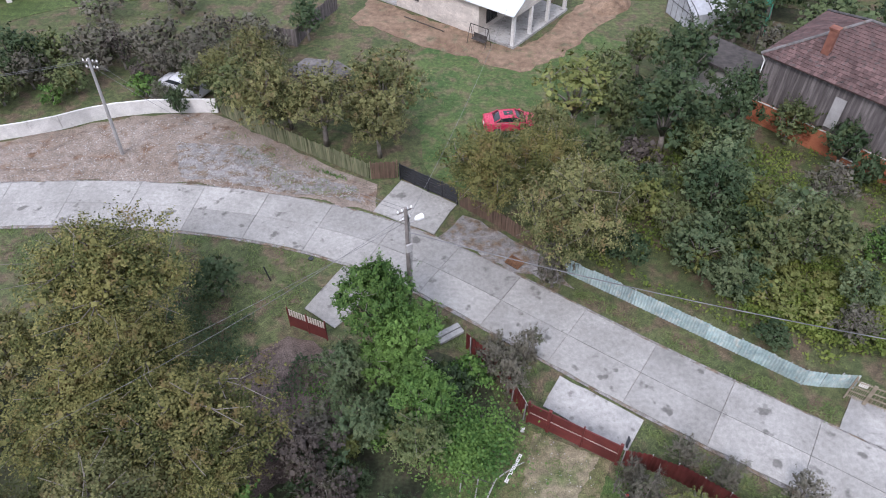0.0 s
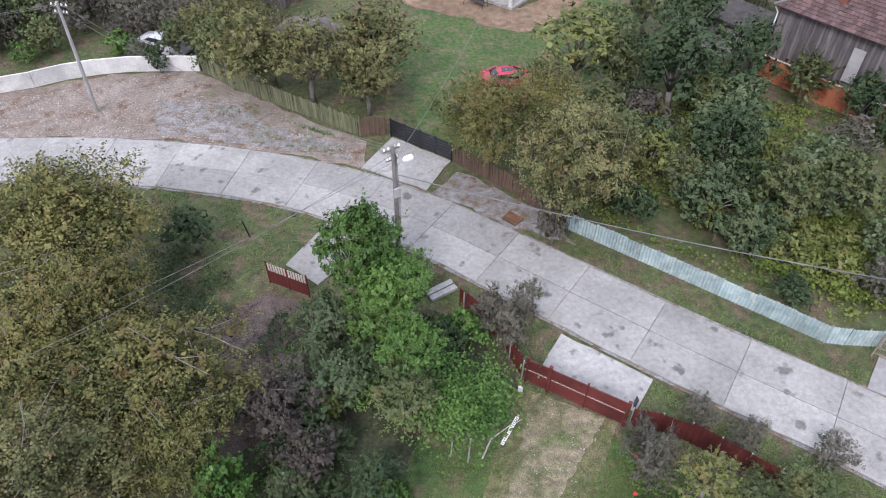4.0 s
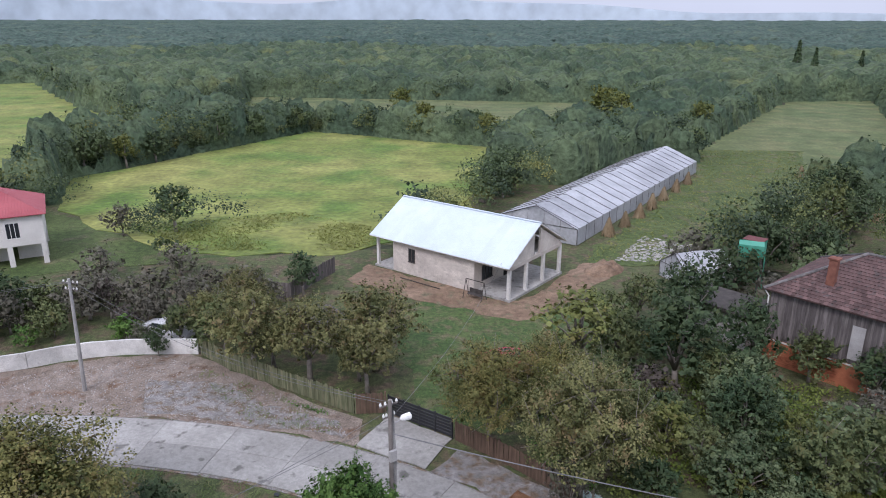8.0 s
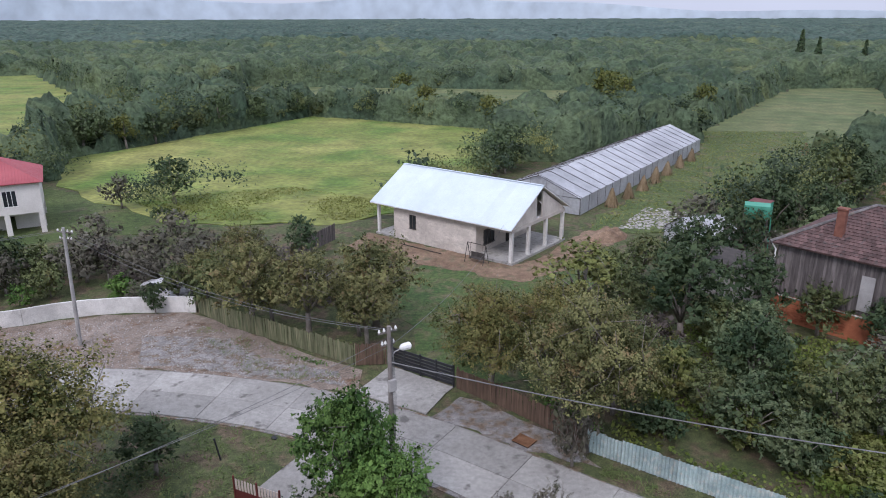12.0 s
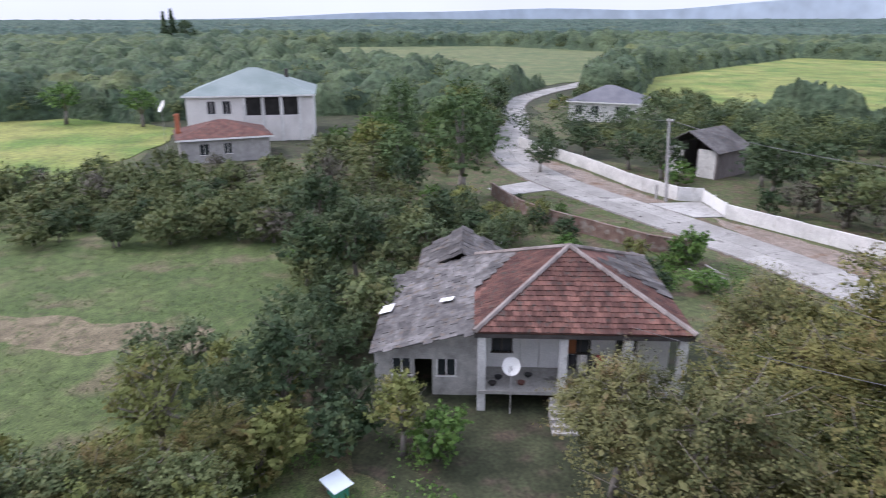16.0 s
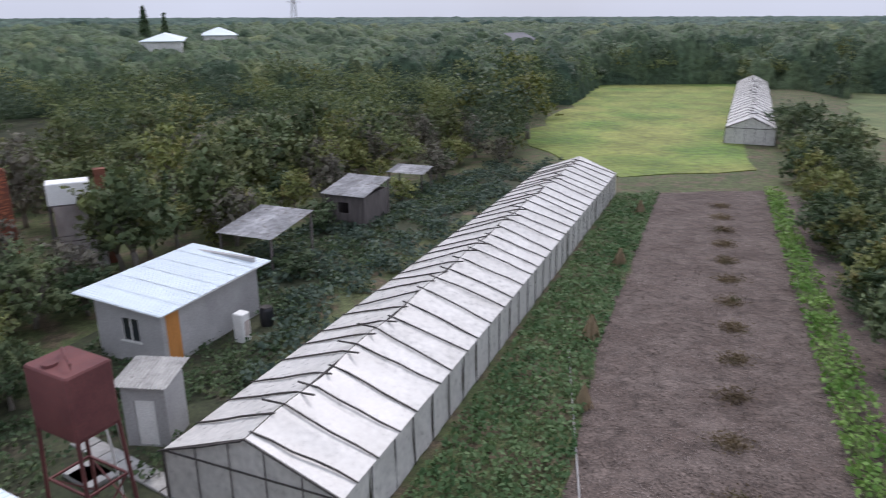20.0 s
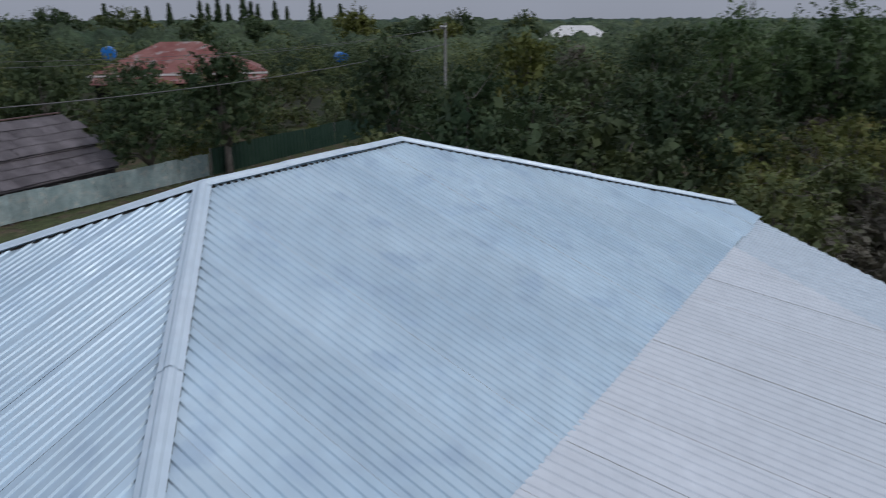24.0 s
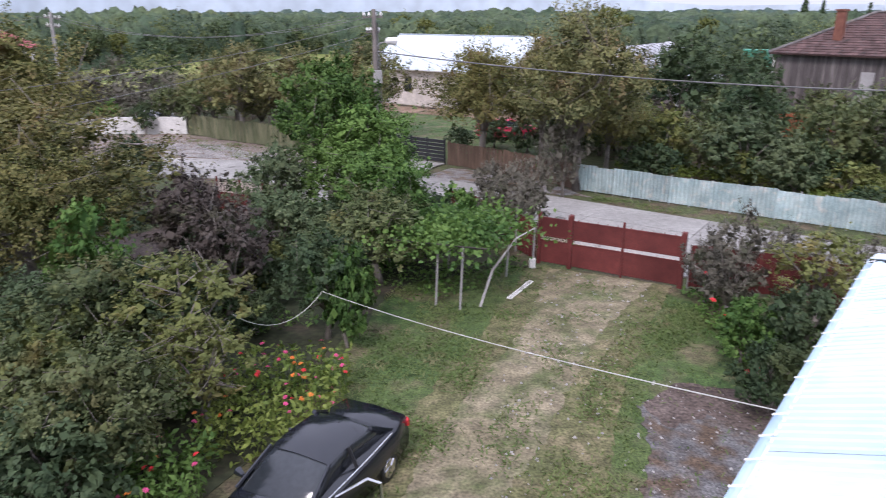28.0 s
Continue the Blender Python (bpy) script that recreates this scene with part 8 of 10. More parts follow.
# hedgerows as rows of trees
rng = np.random.default_rng(5)


def hedge(path, kinds, step, spread, lo, hi):
    s, total = 0.0, length(path)
    while s < total:
        (x, y), _ = along(path, s)
        f = rng.uniform(lo, hi)
        plant(kinds[rng.integers(len(kinds))], x + rng.uniform(-spread, spread), y + rng.uniform(-spread, spread), f, f * rng.uniform(0.8, 1.15))
        s += step * rng.uniform(0.7, 1.3)


hedge([(-62, -18), (-60, -8), (-58, 2), (-54, 11)], (HB, GB, SC, DB), 2.6, 1.2, 0.7, 1.1)
hedge([(-76, -40), (-84, -38), (-92, -36)], (HB, SC, HT), 3.4, 1.5, 0.7, 1.0)
hedge([(-70, -20), (-76, -6), (-82, 6)], (HB, HB, SC), 3.6, 2.0, 0.8, 1.2)
hedge([(-73, -41), (-84, -48), (-98, -59)], (HB, GB, SC), 3.2, 1.2, 0.6, 0.95)
hedge([(-98, -59), (-112, -69), (-132, -85)], (HB, FR, HT), 3.4, 2.2, 0.9, 1.35)
hedge([(74, 98), (100, 90), (125, 65), (145, 35), (155, 0), (150, -30)], (HT, DT, HT, YT), 6.0, 7.0, 1.45, 2.1)
hedge([(-70, 116), (-54, 146), (-38, 174), (-12, 180)], (HT, HB, HT), 4.2, 2.0, 0.8, 1.2)
hedge([(-12, 166), (8, 156), (12, 150), (30, 150)], (HT, HB, YT), 4.0, 2.0, 0.8, 1.2)
hedge([(5, 104), (8, 118), (14, 136), (26, 146)], (HT, DT), 3.2, 1.5, 0.7, 0.95)
hedge([(-112, 84), (-95, 90), (-80, 100), (-72, 110)], (HB, HT, HB), 4.0, 2.5, 0.6, 0.9)
hedge([(-100, 60), (-92, 70), (-78, 84), (-66, 92)], (DT, HT), 4.0, 2.5, 0.65, 0.95)
hedge([(12, -38), (9, -50), (2, -66), (-8, -80)], (HT, HB, FR), 3.0, 2.0, 0.8, 1.1)
hedge([(13, -22), (17, -30), (14, -36)], (HB, SC, DB), 2.4, 1.5, 0.7, 1.0)
hedge([(22, -16), (28, -22), (30, -28)], (HB, SC, FR), 2.6, 2.5, 0.9, 1.2)
hedge([(40, 0), (50, -6), (60, -10), (76, -16)], (DT, HT, HB), 3.4, 2.0, 0.8, 1.1)
hedge([(34, 34), (44, 34), (56, 26), (70, 20)], (FR, DT, HB), 3.6, 3.0, 0.9, 1.3)
hedge([(36, 60), (50, 50), (64, 44), (80, 40)], (HT, DT), 4.0, 3.0, 0.9, 1.3)
for x, y, s in ((-16, 190, 1.3), (34, 176, 1.6), (40, 180, 1.3), (-62, 128, 0.9), (56, 168, 1.2)):
    plant(YT, x, y, s)


def thicket(poly, kinds, gap, lo, hi, seed, avoid=()):
    """Fills a piece of ground with plants about gap metres apart."""
    rg = np.random.default_rng(seed)
    xs, ys = [p[0] for p in poly], [p[1] for p in poly]
    pts = []
    for x in np.arange(min(xs), max(xs), gap):
        for y in np.arange(min(ys), max(ys), gap):
            pts.append((x + rg.uniform(-0.45, 0.45) * gap, y + rg.uniform(-0.45, 0.45) * gap))
    pts = np.array(pts)
    pts = pts[inside(pts, poly)]
    for a in avoid:
        pts = pts[~inside(pts, a)]
    for x, y in pts:
        f = rg.uniform(lo, hi)
        plant(kinds[rg.integers(len(kinds))], float(x), float(y), f, f * rg.uniform(0.8, 1.15))


thicket([(25, 31), (34, 27.5), (42, 38), (36, 46), (28, 43)], (GB, SC, DB, GB), 5.0, 0.7, 1.1, 602)
thicket([(-58, 47.5), (-40, 53), (-23, 56.5), (-18, 62), (-20, 68), (-36, 63), (-50, 58)], (SC, SC, HB, SC, PB), 3.9, 0.8, 1.15, 603)
thicket([(-12, 5), (-5.4, 5.5), (-4.8, 12), (-3.4, 16), (-1.6, 21), (1.6, 25), (-2, 27), (-9, 22), (-9, 12)], (DB, GRB, FR, PB, LB, GB), 2.7, 0.5, 0.85, 604)
thicket([(-19.5, -12), (-23, -13), (-28, -20), (-34, -32), (-42, -47), (-51, -66), (-45, -66), (-38.5, -53), (-29, -35), (-21.5, -18)], (GB, DB, DB, HB, GB, LB), 3.1, 0.95, 1.35, 605)
thicket([(-17.5, -7), (-22, -9), (-30, -2), (-27, 3), (-20, 0)], (LB, AT, LB, FR, GB), 3.1, 1.0, 1.35, 619)
for x, y, s, h in ((-22.6, -5.4, 0.62, 0.52), (-25.0, -1.6, 0.6, 0.5), (-20.2, -6.6, 0.5, 0.42)):
    plant(W, x, y, s, h)
thicket([(-74, -38), (-65, -16), (-59, 1), (-50, 11), (-58, 17), (-66, 6), (-72, -12), (-80, -36)], (HB, GB, DB, HB), 2.9, 0.85, 1.15, 606)
thicket([(-70, 13), (-79, 22), (-98, 27), (-108, 16), (-90, 8), (-74, 10)], (GT, FR, HB, TT, LB), 4.6, 0.8, 1.1, 616)
thicket([(-50, 16), (-48, 24), (-56, 27), (-66, 20), (-60, 14)], (GRB, GB, DB, LB), 3.4, 0.7, 1.0, 617)
thicket([(-42, 27), (-38, 31), (-44, 34), (-56, 31), (-66, 28), (-66, 25.6), (-54, 28.5)], (GRB, LB, DB), 3.2, 0.35, 0.65, 618)
thicket([(-70, -24), (-88, -28), (-90, 8), (-72, 12)], (HB, SC, HB, DB), 5.8, 0.9, 1.2, 607, [[(-104, -14), (-92, -14), (-92, 6), (-104, 6)]])
thicket([(-25, -4), (-27, 5.5), (-36, 2.6), (-40, -2), (-34, -6)], (GB, GB, DB, LB), 3.2, 0.75, 1.05, 608)
RUIN = [(16.6, -40.6), (26.6, -27.4), (35.4, -33.4), (25.2, -46.6)]
thicket([(11, -20.5), (16, -13.5), (30, -15), (40, -25), (36, -35), (26, -30), (19, -37), (11.5, -34), (11, -27)], (DB, SC, DB, GB, AT, PB), 2.7, 0.75, 1.15, 609, [[(14.5, -16.5), (20, -16.5), (20, -22), (14.5, -22)], RUIN])
thicket([(9, -36), (13, -43), (12, -58), (0, -66), (-6, -70), (1, -54), (6, -45)], (HB, LB, DB, LB, SC, AT), 3.4, 0.8, 1.15, 610, [RUIN])
thicket([(23, -3), (40, 3), (56, -6), (80, -20), (74, -42), (44, -46), (32, -16), (20, -11)], (DT, DB, HT, DT, PB), 5.9, 1.0, 1.35, 611)
thicket([(44, 12), (54, 6), (66, -2), (80, 4), (76, 14), (64, 13), (60, 38), (48, 46), (42, 40), (50, 28)], (DB, HB, LB, FR, GB), 4.2, 0.6, 1.0, 627)
thicket([(-3, -64), (-17, -64), (-19, -72), (-13, -84), (2, -92), (5, -76)], (LB, SC, HB, LB), 3.9, 0.8, 1.2, 628)
for k, x, y, s, h in ((FR, 24.4, 36.0, 1.15, 1.05), (DT, 18.6, 40.2, 1.0, 1.0), (FR, -23.4, 55.2, 0.75, 0.7), (SC, -26.8, 54.6, 0.6, 0.6), (DT, -517, -48, 3.2, 3.2), (DT, 131.0, -141.0, 4.2, 3.5), (DT, 152.0, -128.0, 3.6, 3.0), (DT, 143.0, -150.0, 3.4, 3.2), (GT, -112.0, -89.0, 2.4, 1.5), (GT, -118.0, -80.0, 1.9, 1.3), (GT, -139.0, -34.0, 1.7, 1.2), (GT, -132.0, -20.0, 1.5, 1.1)):
    plant(k, x, y, s, h)
thicket([(-100, 50), (-116, 46), (-160, 72), (-150, 88), (-105, 102), (-84, 128), (-70, 114), (-66, 96), (-84, 92), (-97, 74)], (HB, GB, DB, HB, LB), 4.6, 0.65, 1.1, 629, [[(-135, 47), (-108, 47), (-108, 70), (-128, 78)]])
thicket([(34, 30), (48, 26), (56, 14), (70, 4), (76, 8), (74, 40), (52, 60), (42, 60), (44, 44)], (FR, DT, HB, HT), 6.6, 0.85, 1.15, 612, [[(64, 14), (86, 14), (86, 42), (62, 36)], [(31, 15), (48, 15), (48, 29.5), (31, 29.5)]])
thicket([(-66, 57), (-80, 58), (-96, 52), (-98, 80), (-84, 96), (-68, 90)], (DT, HT, HB, SC), 6.4, 0.7, 1.0, 613)
thicket([(27, 60), (34, 64), (46, 80), (58, 100), (52, 104), (36, 82), (27, 73)], (DT, SC, HT), 5.0, 0.9, 1.2, 614)
thicket([(-26, 56), (-16, 51.8), (-8, 48), (-4.6, 50), (-8, 56), (-15, 60)], (W2, FR, W2), 4.4, 0.7, 0.9, 615, [[(-17, 54), (-9, 54), (-9, 61), (-17, 61)]])
for k, x, y, s, h in ((SC, 6.6, 33.4, 0.7, 1.25), (W2, 6.8, 47.3, 0.75, 0.7), (SC, 4.4, 26.9, 0.55, 0.9), (FR, 27.5, 50.2, 0.9, 0.8), (DT, 30.6, 47.0, 0.8, 0.75), (SC, 34.2, 43.0, 0.9, 0.8), (YT, 21.0, -30.5, 0.62, 0.9), (YT, -22.0, -80.0, 1.2, 1.1), (TT, 72.0, -80.0, 1.7, 1.5), (TT, 84.0, -76.0, 1.6, 1.4), (SC, 12.6, 20.6, 0.5, 0.6), (SC, 14.6, 19.4, 0.55, 0.55), (SC, 18.4, 18.6, 0.6, 0.55), (FR, 16.2, 16.0, 0.7, 0.55)):
    plant(k, x, y, s, h)
thicket([(9.5, 50), (10, 40), (13, 37), (17, 33), (23, 32), (24.5, 42), (22, 52), (17, 58), (13, 58)], (GB, GB, DB, FR, LB), 3.1, 0.65, 1.05, 620)
thicket([(17.5, -24), (24, -20), (32, -32), (27, -37), (19, -34)], (SC, AT, DB, SC, LB), 3.0, 0.75, 1.05, 621, [RUIN])
hedge([(-99, 31.5), (-112, 37), (-124, 41.5), (-140, 46), (-156, 54)], (HB, DT, HB), 3.4, 1.0, 0.9, 1.25)
thicket([(24, -50), (14, -46), (9, -50), (2, -58), (-6, -68), (10, -74), (40, -64), (60, -46), (60, -38), (36, -46)], (HB, LB, SC, LB, FR, AT), 4.6, 1.0, 1.4, 622)
thicket([(-62, 6), (-46, 12), (-38, 8), (-33, 4), (-30, 1), (-42, 2), (-50, 2)], (GB, DB, DT, HB), 3.4, 0.8, 1.15, 623)
thicket([(-44, 22), (-38, 19), (-42, 12), (-52, 14), (-52, 20)], (GRB, GB, DB), 3.4, 0.6, 0.9, 624)
for x, y, s, h in ((37.5, -33.0, 0.8, 0.7), (40.0, -40.0, 0.9, 0.75)):
    plant(TT, x, y, s, h)
plant(AT, -25.4, 6.0, 0.8, 0.75)
for k, x, y, s, h in ((AT, 23.4, -29.2, 1.0, 0.95), (SC, 25.8, -26.0, 1.3, 1.3), (DB, 20.5, -33.6, 1.0, 1.1), (DB, 22.4, -31.0, 1.1, 1.4), (YT, 24.2, -28.0, 0.55, 0.85)):
    plant(k, x, y, s, h)
plant(LB, 19.6, 34.6, 1.0, 0.6)
plant(LB, 24.8, 33.6, 0.9, 0.5)
plant(LB, 22.4, 34.2, 0.9, 0.5)
plant(LB, 20.9, 32.4, 1.2, 0.75)
plant(LB, 23.6, 31.2, 1.0, 0.6)
thicket([(11.5, -17.5), (15, -13), (21, -17), (20, -26), (12.5, -30), (11.5, -24)], (DB, PB, SC, DB), 2.6, 0.45, 0.75, 625, [[(14.5, -16.5), (20, -16.5), (20, -22), (14.5, -22)]])
for k, x, y, s, h in ((GB, -22.0, -9.0, 1.3, 1.15), (LB, -25.5, -10.6, 1.3, 1.2), (LB, -21.0, -7.0, 1.2, 1.1), (LB, 22.4, 34.0, 1.0, 0.6), (DB, 18.6, 33.2, 1.0, 0.9), (DB, 11.2, 36.6, 0.8, 0.8), (DB, 14.6, 43.2, 1.0, 1.0), (GB, 21.8, 47.6, 1.2, 1.1)):
    plant(k, x, y, s, h)
thicket([(2, -46), (8, -47), (14, -58), (6, -70), (-6, -72), (-4, -58)], (HB, DB, LB, SC), 3.8, 0.8, 1.2, 626)
for k, x, y, s, h in ((DB, 1.0, 45.4, 0.75, 0.7), (GB, 5.6, 45.2, 0.8, 0.75), (DB, 8.0, 46.6, 0.9, 0.9)):
    plant(k, x, y, s, h)
thicket([(-62, 6), (-46, 12), (-38, 8), (-33, 4), (-30, 1), (-42, 2), (-50, 2)], (GRB, DB, GB), 4.2, 0.6, 0.9, 625)
thicket([(-76, 14), (-60, 20), (-53, 15), (-62, 7)], (DT, FR, GRB, GB), 4.4, 0.8, 1.15, 626)
plant(SC, -23.6, 59.0, 0.9, 0.9)
plant(W2, -21.6, 56.6, 0.62, 0.6)
plant(SC, -28.0, 58.8, 0.9, 0.8)
# yellowing trees and scrub between the sheds and the far greenhouse
for k, x, y, s, h in ((YT, -15.2, -79.0, 0.95, 0.95), (YT, -12.0, -84.0, 0.8, 0.85), (YT, -27.6, -112.0, 1.5, 1.2), (YT, -33.0, -120.0, 1.7, 1.25), (YT, -24.0, -106.0, 0.9, 0.8), (SC, -8.6, -59.5, 0.9, 0.8), (LB, -5.0, -53.0, 0.9, 0.7), (DB, -3.2, -50.6, 0.9, 0.8), (DB, 1.0, -45.6, 1.0, 0.8), (SC, 6.2, -43.0, 1.0, 1.0), (DB, 2.0, -37.0, 0.9, 0.5), (LB, 5.6, -36.2, 0.7, 0.5), (DB, -9.4, -61.6, 1.1, 0.9),
    # dense bushes beside the far greenhouse
    (DB, -51.0, -73.0, 1.9, 1.6), (GB, -49.2, -68.6, 1.7, 1.5), (DB, -47.0, -63.6, 1.6, 1.4), (DB, -53.4, -77.5, 1.7, 1.5), (GB, -50.6, -64.6, 1.5, 1.3),
    # round trees before the red roof, and the tall wood behind the metal roof
    (DT, 46.8, 10.3, 1.45, 1.5), (DT, 42.5, 14.0, 1.2, 1.15),     (TT, 55.2, -27.9, 1.05, 1.08), (TT, 57.3, -33.5, 0.95, 1.0), (TT, 48.4, -32.5, 1.1, 1.12), (TT, 51.8, -39.0, 1.1, 1.1), (DT, 45.6, -38.5, 1.6, 1.9), (YT, 59.9, -11.8, 1.15, 1.3), (DT, 69.2, -27.9, 1.5, 1.8), (DT, 63.8, -24.5, 1.4, 1.75), (SC, 66.0, -18.0, 1.7, 2.1)):
    plant(k, x, y, s, h)

# ---- woodland that reaches the horizon ----
NURSERY = [(-97, 44), (-116, 46), (-160, 72), (-150, 88), (-105, 102), (-84, 128), (-70, 114), (-66, 96), (-84, 92), (-97, 74)]
CLEAR = FIELDS + [YARD, [(-17, -56), (-34, -50), (-54, -48), (-72, -74), (-58, -86), (-40, -100), (-21, -78)], [(0, 78), (16, 78), (52, 130), (40, 142), (4, 96)], [(-140, -20), (-88, -20), (-84, 20), (-140, 22)], [(-260, 156), (-180, 86), (-100, 40), (-104, 30), (-168, 62), (-270, 146)], [(-135, 48), (-112, 48), (-104, 70), (-128, 84)], [(70, 8), (92, 8), (92, 40), (70, 40)], [(-80, -60), (-36, -68), (-70, -135), (-90, -130)], [(-68, 60), (-44, 62), (-32, 74), (-46, 90), (-68, 88)], [(-39, -72), (-50, -67), (-86, -126), (-74, -134)], NURSERY]


def edge_points(rng, step):
    """Places for trees just outside the fields."""
    pts = []
    for poly in FIELDS:
        mid = np.mean(poly, axis=0)
        for a, c in zip(poly, poly[1:] + poly[:1]):
            n = int(math.dist(a, c) / step)
            e = np.array([c[1] - a[1], a[0] - c[0]]) / math.dist(a, c)
            if np.dot(e, np.array(a) - mid) < 0:
                e = -e
            for k in range(n):
                f = (k + rng.uniform(0, 1)) / n
                pts.append(np.array(a) * (1 - f) + np.array(c) * f + e * rng.uniform(1.5, 6.5))
    return np.array(pts)


def woodland(name, label, lo, hi, count, lobes, quads, leaf, mat, seed, clear=True, radius=2.6, high=6.0, edge=0.0):
    """Many crowns, each of several leafy lobes."""
    rng = np.random.default_rng(seed)
    r = np.sqrt(rng.uniform(lo**2, hi**2, count))
    th = rng.uniform(0, 2 * math.pi, count)
    pts = np.stack([r * np.cos(th), r * np.sin(th)], 1)
    if edge:
        pts = edge_points(rng, edge)
    for poly in CLEAR if clear else ():
        pts = pts[~inside(pts, poly)]
    n = len(pts)
    f = rng.uniform(0.6, 1.45, (n, 1, 1))
    # larger and smaller stands
    stand = (np.sin(pts[:, :1] * 0.021 + 1) * np.cos(pts[:, 1:] * 0.017) * 0.25 + 1)[:, None]
    u = rng.normal(0, 1, (n, lobes, 3))
    u[..., 2] = np.abs(u[..., 2])
    u /= np.linalg.norm(u, axis=-1, keepdims=True)
    lob = u * np.array([radius, radius, high * 0.5]) * rng.uniform(0.45, 0.8, (n, lobes, 1)) * f * stand
    d = rng.normal(0, 1, (n, lobes, quads, 3))
    d[..., 2] = np.abs(d[..., 2]) * 0.9 - 0.2
    d /= np.linalg.norm(d, axis=-1, keepdims=True)
    c = lob[:, :, None] + d * rng.uniform(0.25, 1.1, (n, lobes, quads, 1)) * (radius * 0.48 * f * stand)[:, :, None]
    c[..., 2] += high * 0.4 * (f * stand)
    c[..., :2] += pts[:, None, None]
    nr = d + np.array([0, 0, 0.4])
    me = quads_mesh(name, leaf_quads(c.reshape(-1, 3), nr.reshape(-1, 3), leaf, rng, 0.75), nr.reshape(-1, 3))
    me.materials.append(mat)
    return solo(name, me, mat, label, "woodland", kind="stuff")


def canopy(name, label, r0, r1, e, gap, high, mat, seed, clear=True, ragged=0.03):
    """A roof of rounded crowns over the plain between two distances."""
    rng = np.random.default_rng(seed)
    tab = rng.random((128, 128, 4))

    def height(x, y):
        ix, iy = np.floor(x / gap).astype(int), np.floor(y / gap).astype(int)
        stand = 1 + 0.25 * np.sin(x * 0.021 + 1) * np.cos(y * 0.017)
        z = 0.12 * high * stand
        for dx in (-1, 0, 1):
            for dy in (-1, 0, 1):
                t = tab[(ix + dx) % 128, (iy + dy) % 128]
                d2 = (x - (ix + dx + 0.1 + 0.8 * t[..., 0]) * gap) ** 2 + (y - (iy + dy + 0.1 + 0.8 * t[..., 1]) * gap) ** 2
                top = high * stand * (0.65 + 0.6 * t[..., 2])
                rad = gap * (0.5 + 0.32 * t[..., 3])
                z = np.maximum(z, np.where(d2 < rad**2, top * (0.3 + 0.7 * np.sqrt(np.clip(1 - d2 / rad**2, 0, 1))), 0))
        out = np.zeros(x.shape, bool)
        for poly in CLEAR if clear else ():
            out |= inside(np.stack([x.ravel(), y.ravel()], 1), poly).reshape(x.shape)
        return z, out

    rows, cols = int(math.log(r1 / r0) / math.log(1 + e)) + 2, int(2 * math.pi / e)
    r = r0 * (1 + e) ** (np.arange(rows)[:, None] + rng.uniform(-0.3, 0.3, (rows, cols)))
    a = (np.arange(cols)[None] + rng.uniform(-0.3, 0.3, (rows, cols))) * 2 * math.pi / cols
    x, y = r * np.cos(a), r * np.sin(a)
    z, out = height(x, y)
    near = out | np.roll(out, 1, 0) | np.roll(out, -1, 0) | np.roll(out, 1, 1) | np.roll(out, -1, 1)
    z = np.where(near, z * 0.5, z)
    z = np.where(out, -0.6, z + rng.normal(0, ragged * high, z.shape))
    z[0] = -0.6
    k = np.arange(rows * cols).reshape(rows, cols)
    f = np.stack([k[:-1], k[1:], np.roll(k, -1, 1)[1:], np.roll(k, -1, 1)[:-1]], -1).reshape(-1, 4)
    f = f[~out.ravel()[f].all(1)]
    me = bpy.data.meshes.new(name)
    me.vertices.add(rows * cols)
    me.vertices.foreach_set("co", np.stack([x, y, z], -1).astype(np.float32).ravel())
    me.loops.add(4 * len(f))
    me.loops.foreach_set("vertex_index", f.ravel().astype(np.int32))
    me.polygons.add(len(f))
    me.polygons.foreach_set("loop_start", np.arange(0, 4 * len(f), 4, dtype=np.int32))
    me.polygons.foreach_set("use_smooth", np.ones(len(f), bool))
    me.update(calc_edges=True)
    me.materials.append(mat)
    return solo(name, me, mat, label, "woodland", kind="stuff")


for mat, share, seed, label in ((L_WOODS, 0.46, 201, "mixed green woodland round the village"), (L_WOODS2, 0.34, 211, "olive and yellowing trees in the woodland"), (L_WOODS3, 0.20, 221, "dark green trees in the woodland")):
    woodland("near_woodland", label, 62, 112, int(1250 * share), 8, 52, 0.14, mat, seed, radius=3.2, high=6.6)
    woodland("near_woodland", label, 112, 180, int(2000 * share), 6, 24, 0.26, mat, seed + 5, radius=3.3, high=7.2)
canopy("middle_woodland", "closed woodland of rounded green crowns", 118, 240, 0.0050, 7.2, 7.6, L_CANOPY, 241, ragged=0.06)
canopy("middle_woodland", "closed woodland of green crowns beyond the fields", 236, 560, 0.0062, 8.4, 7.8, L_CANOPY, 242, ragged=0.065)
woodland("field_hedge", "dense green trees along the edges of the fields", 0, 1, 1, 8, 22, 0.2, L_WOODS, 231, radius=2.8, high=5.4, edge=4.5)
woodland("field_hedge", "olive bushes along the edges of the fields", 0, 1, 1, 7, 22, 0.19, L_WOODS2, 232, radius=2.2, high=3.6, edge=7.0)
woodland("field_hedge", "tall woodland trees behind the field edges", 0, 1, 1, 8, 20, 0.25, L_WOODS, 233, radius=3.3, high=7.4, edge=6.5)
woodland("field_hedge", "dark woodland trees behind the field edges", 0, 1, 1, 8, 20, 0.25, L_WOODS3, 234, radius=3.3, high=7.8, edge=8.5)
# both far rings wear the leaf colour with haze mixed in
canopy("far_woodland", "flat wooded plain in the distance", 540, 1600, 0.0085, 12.0, 8.5, L_FAR_HAZE, 203, ragged=0.06)
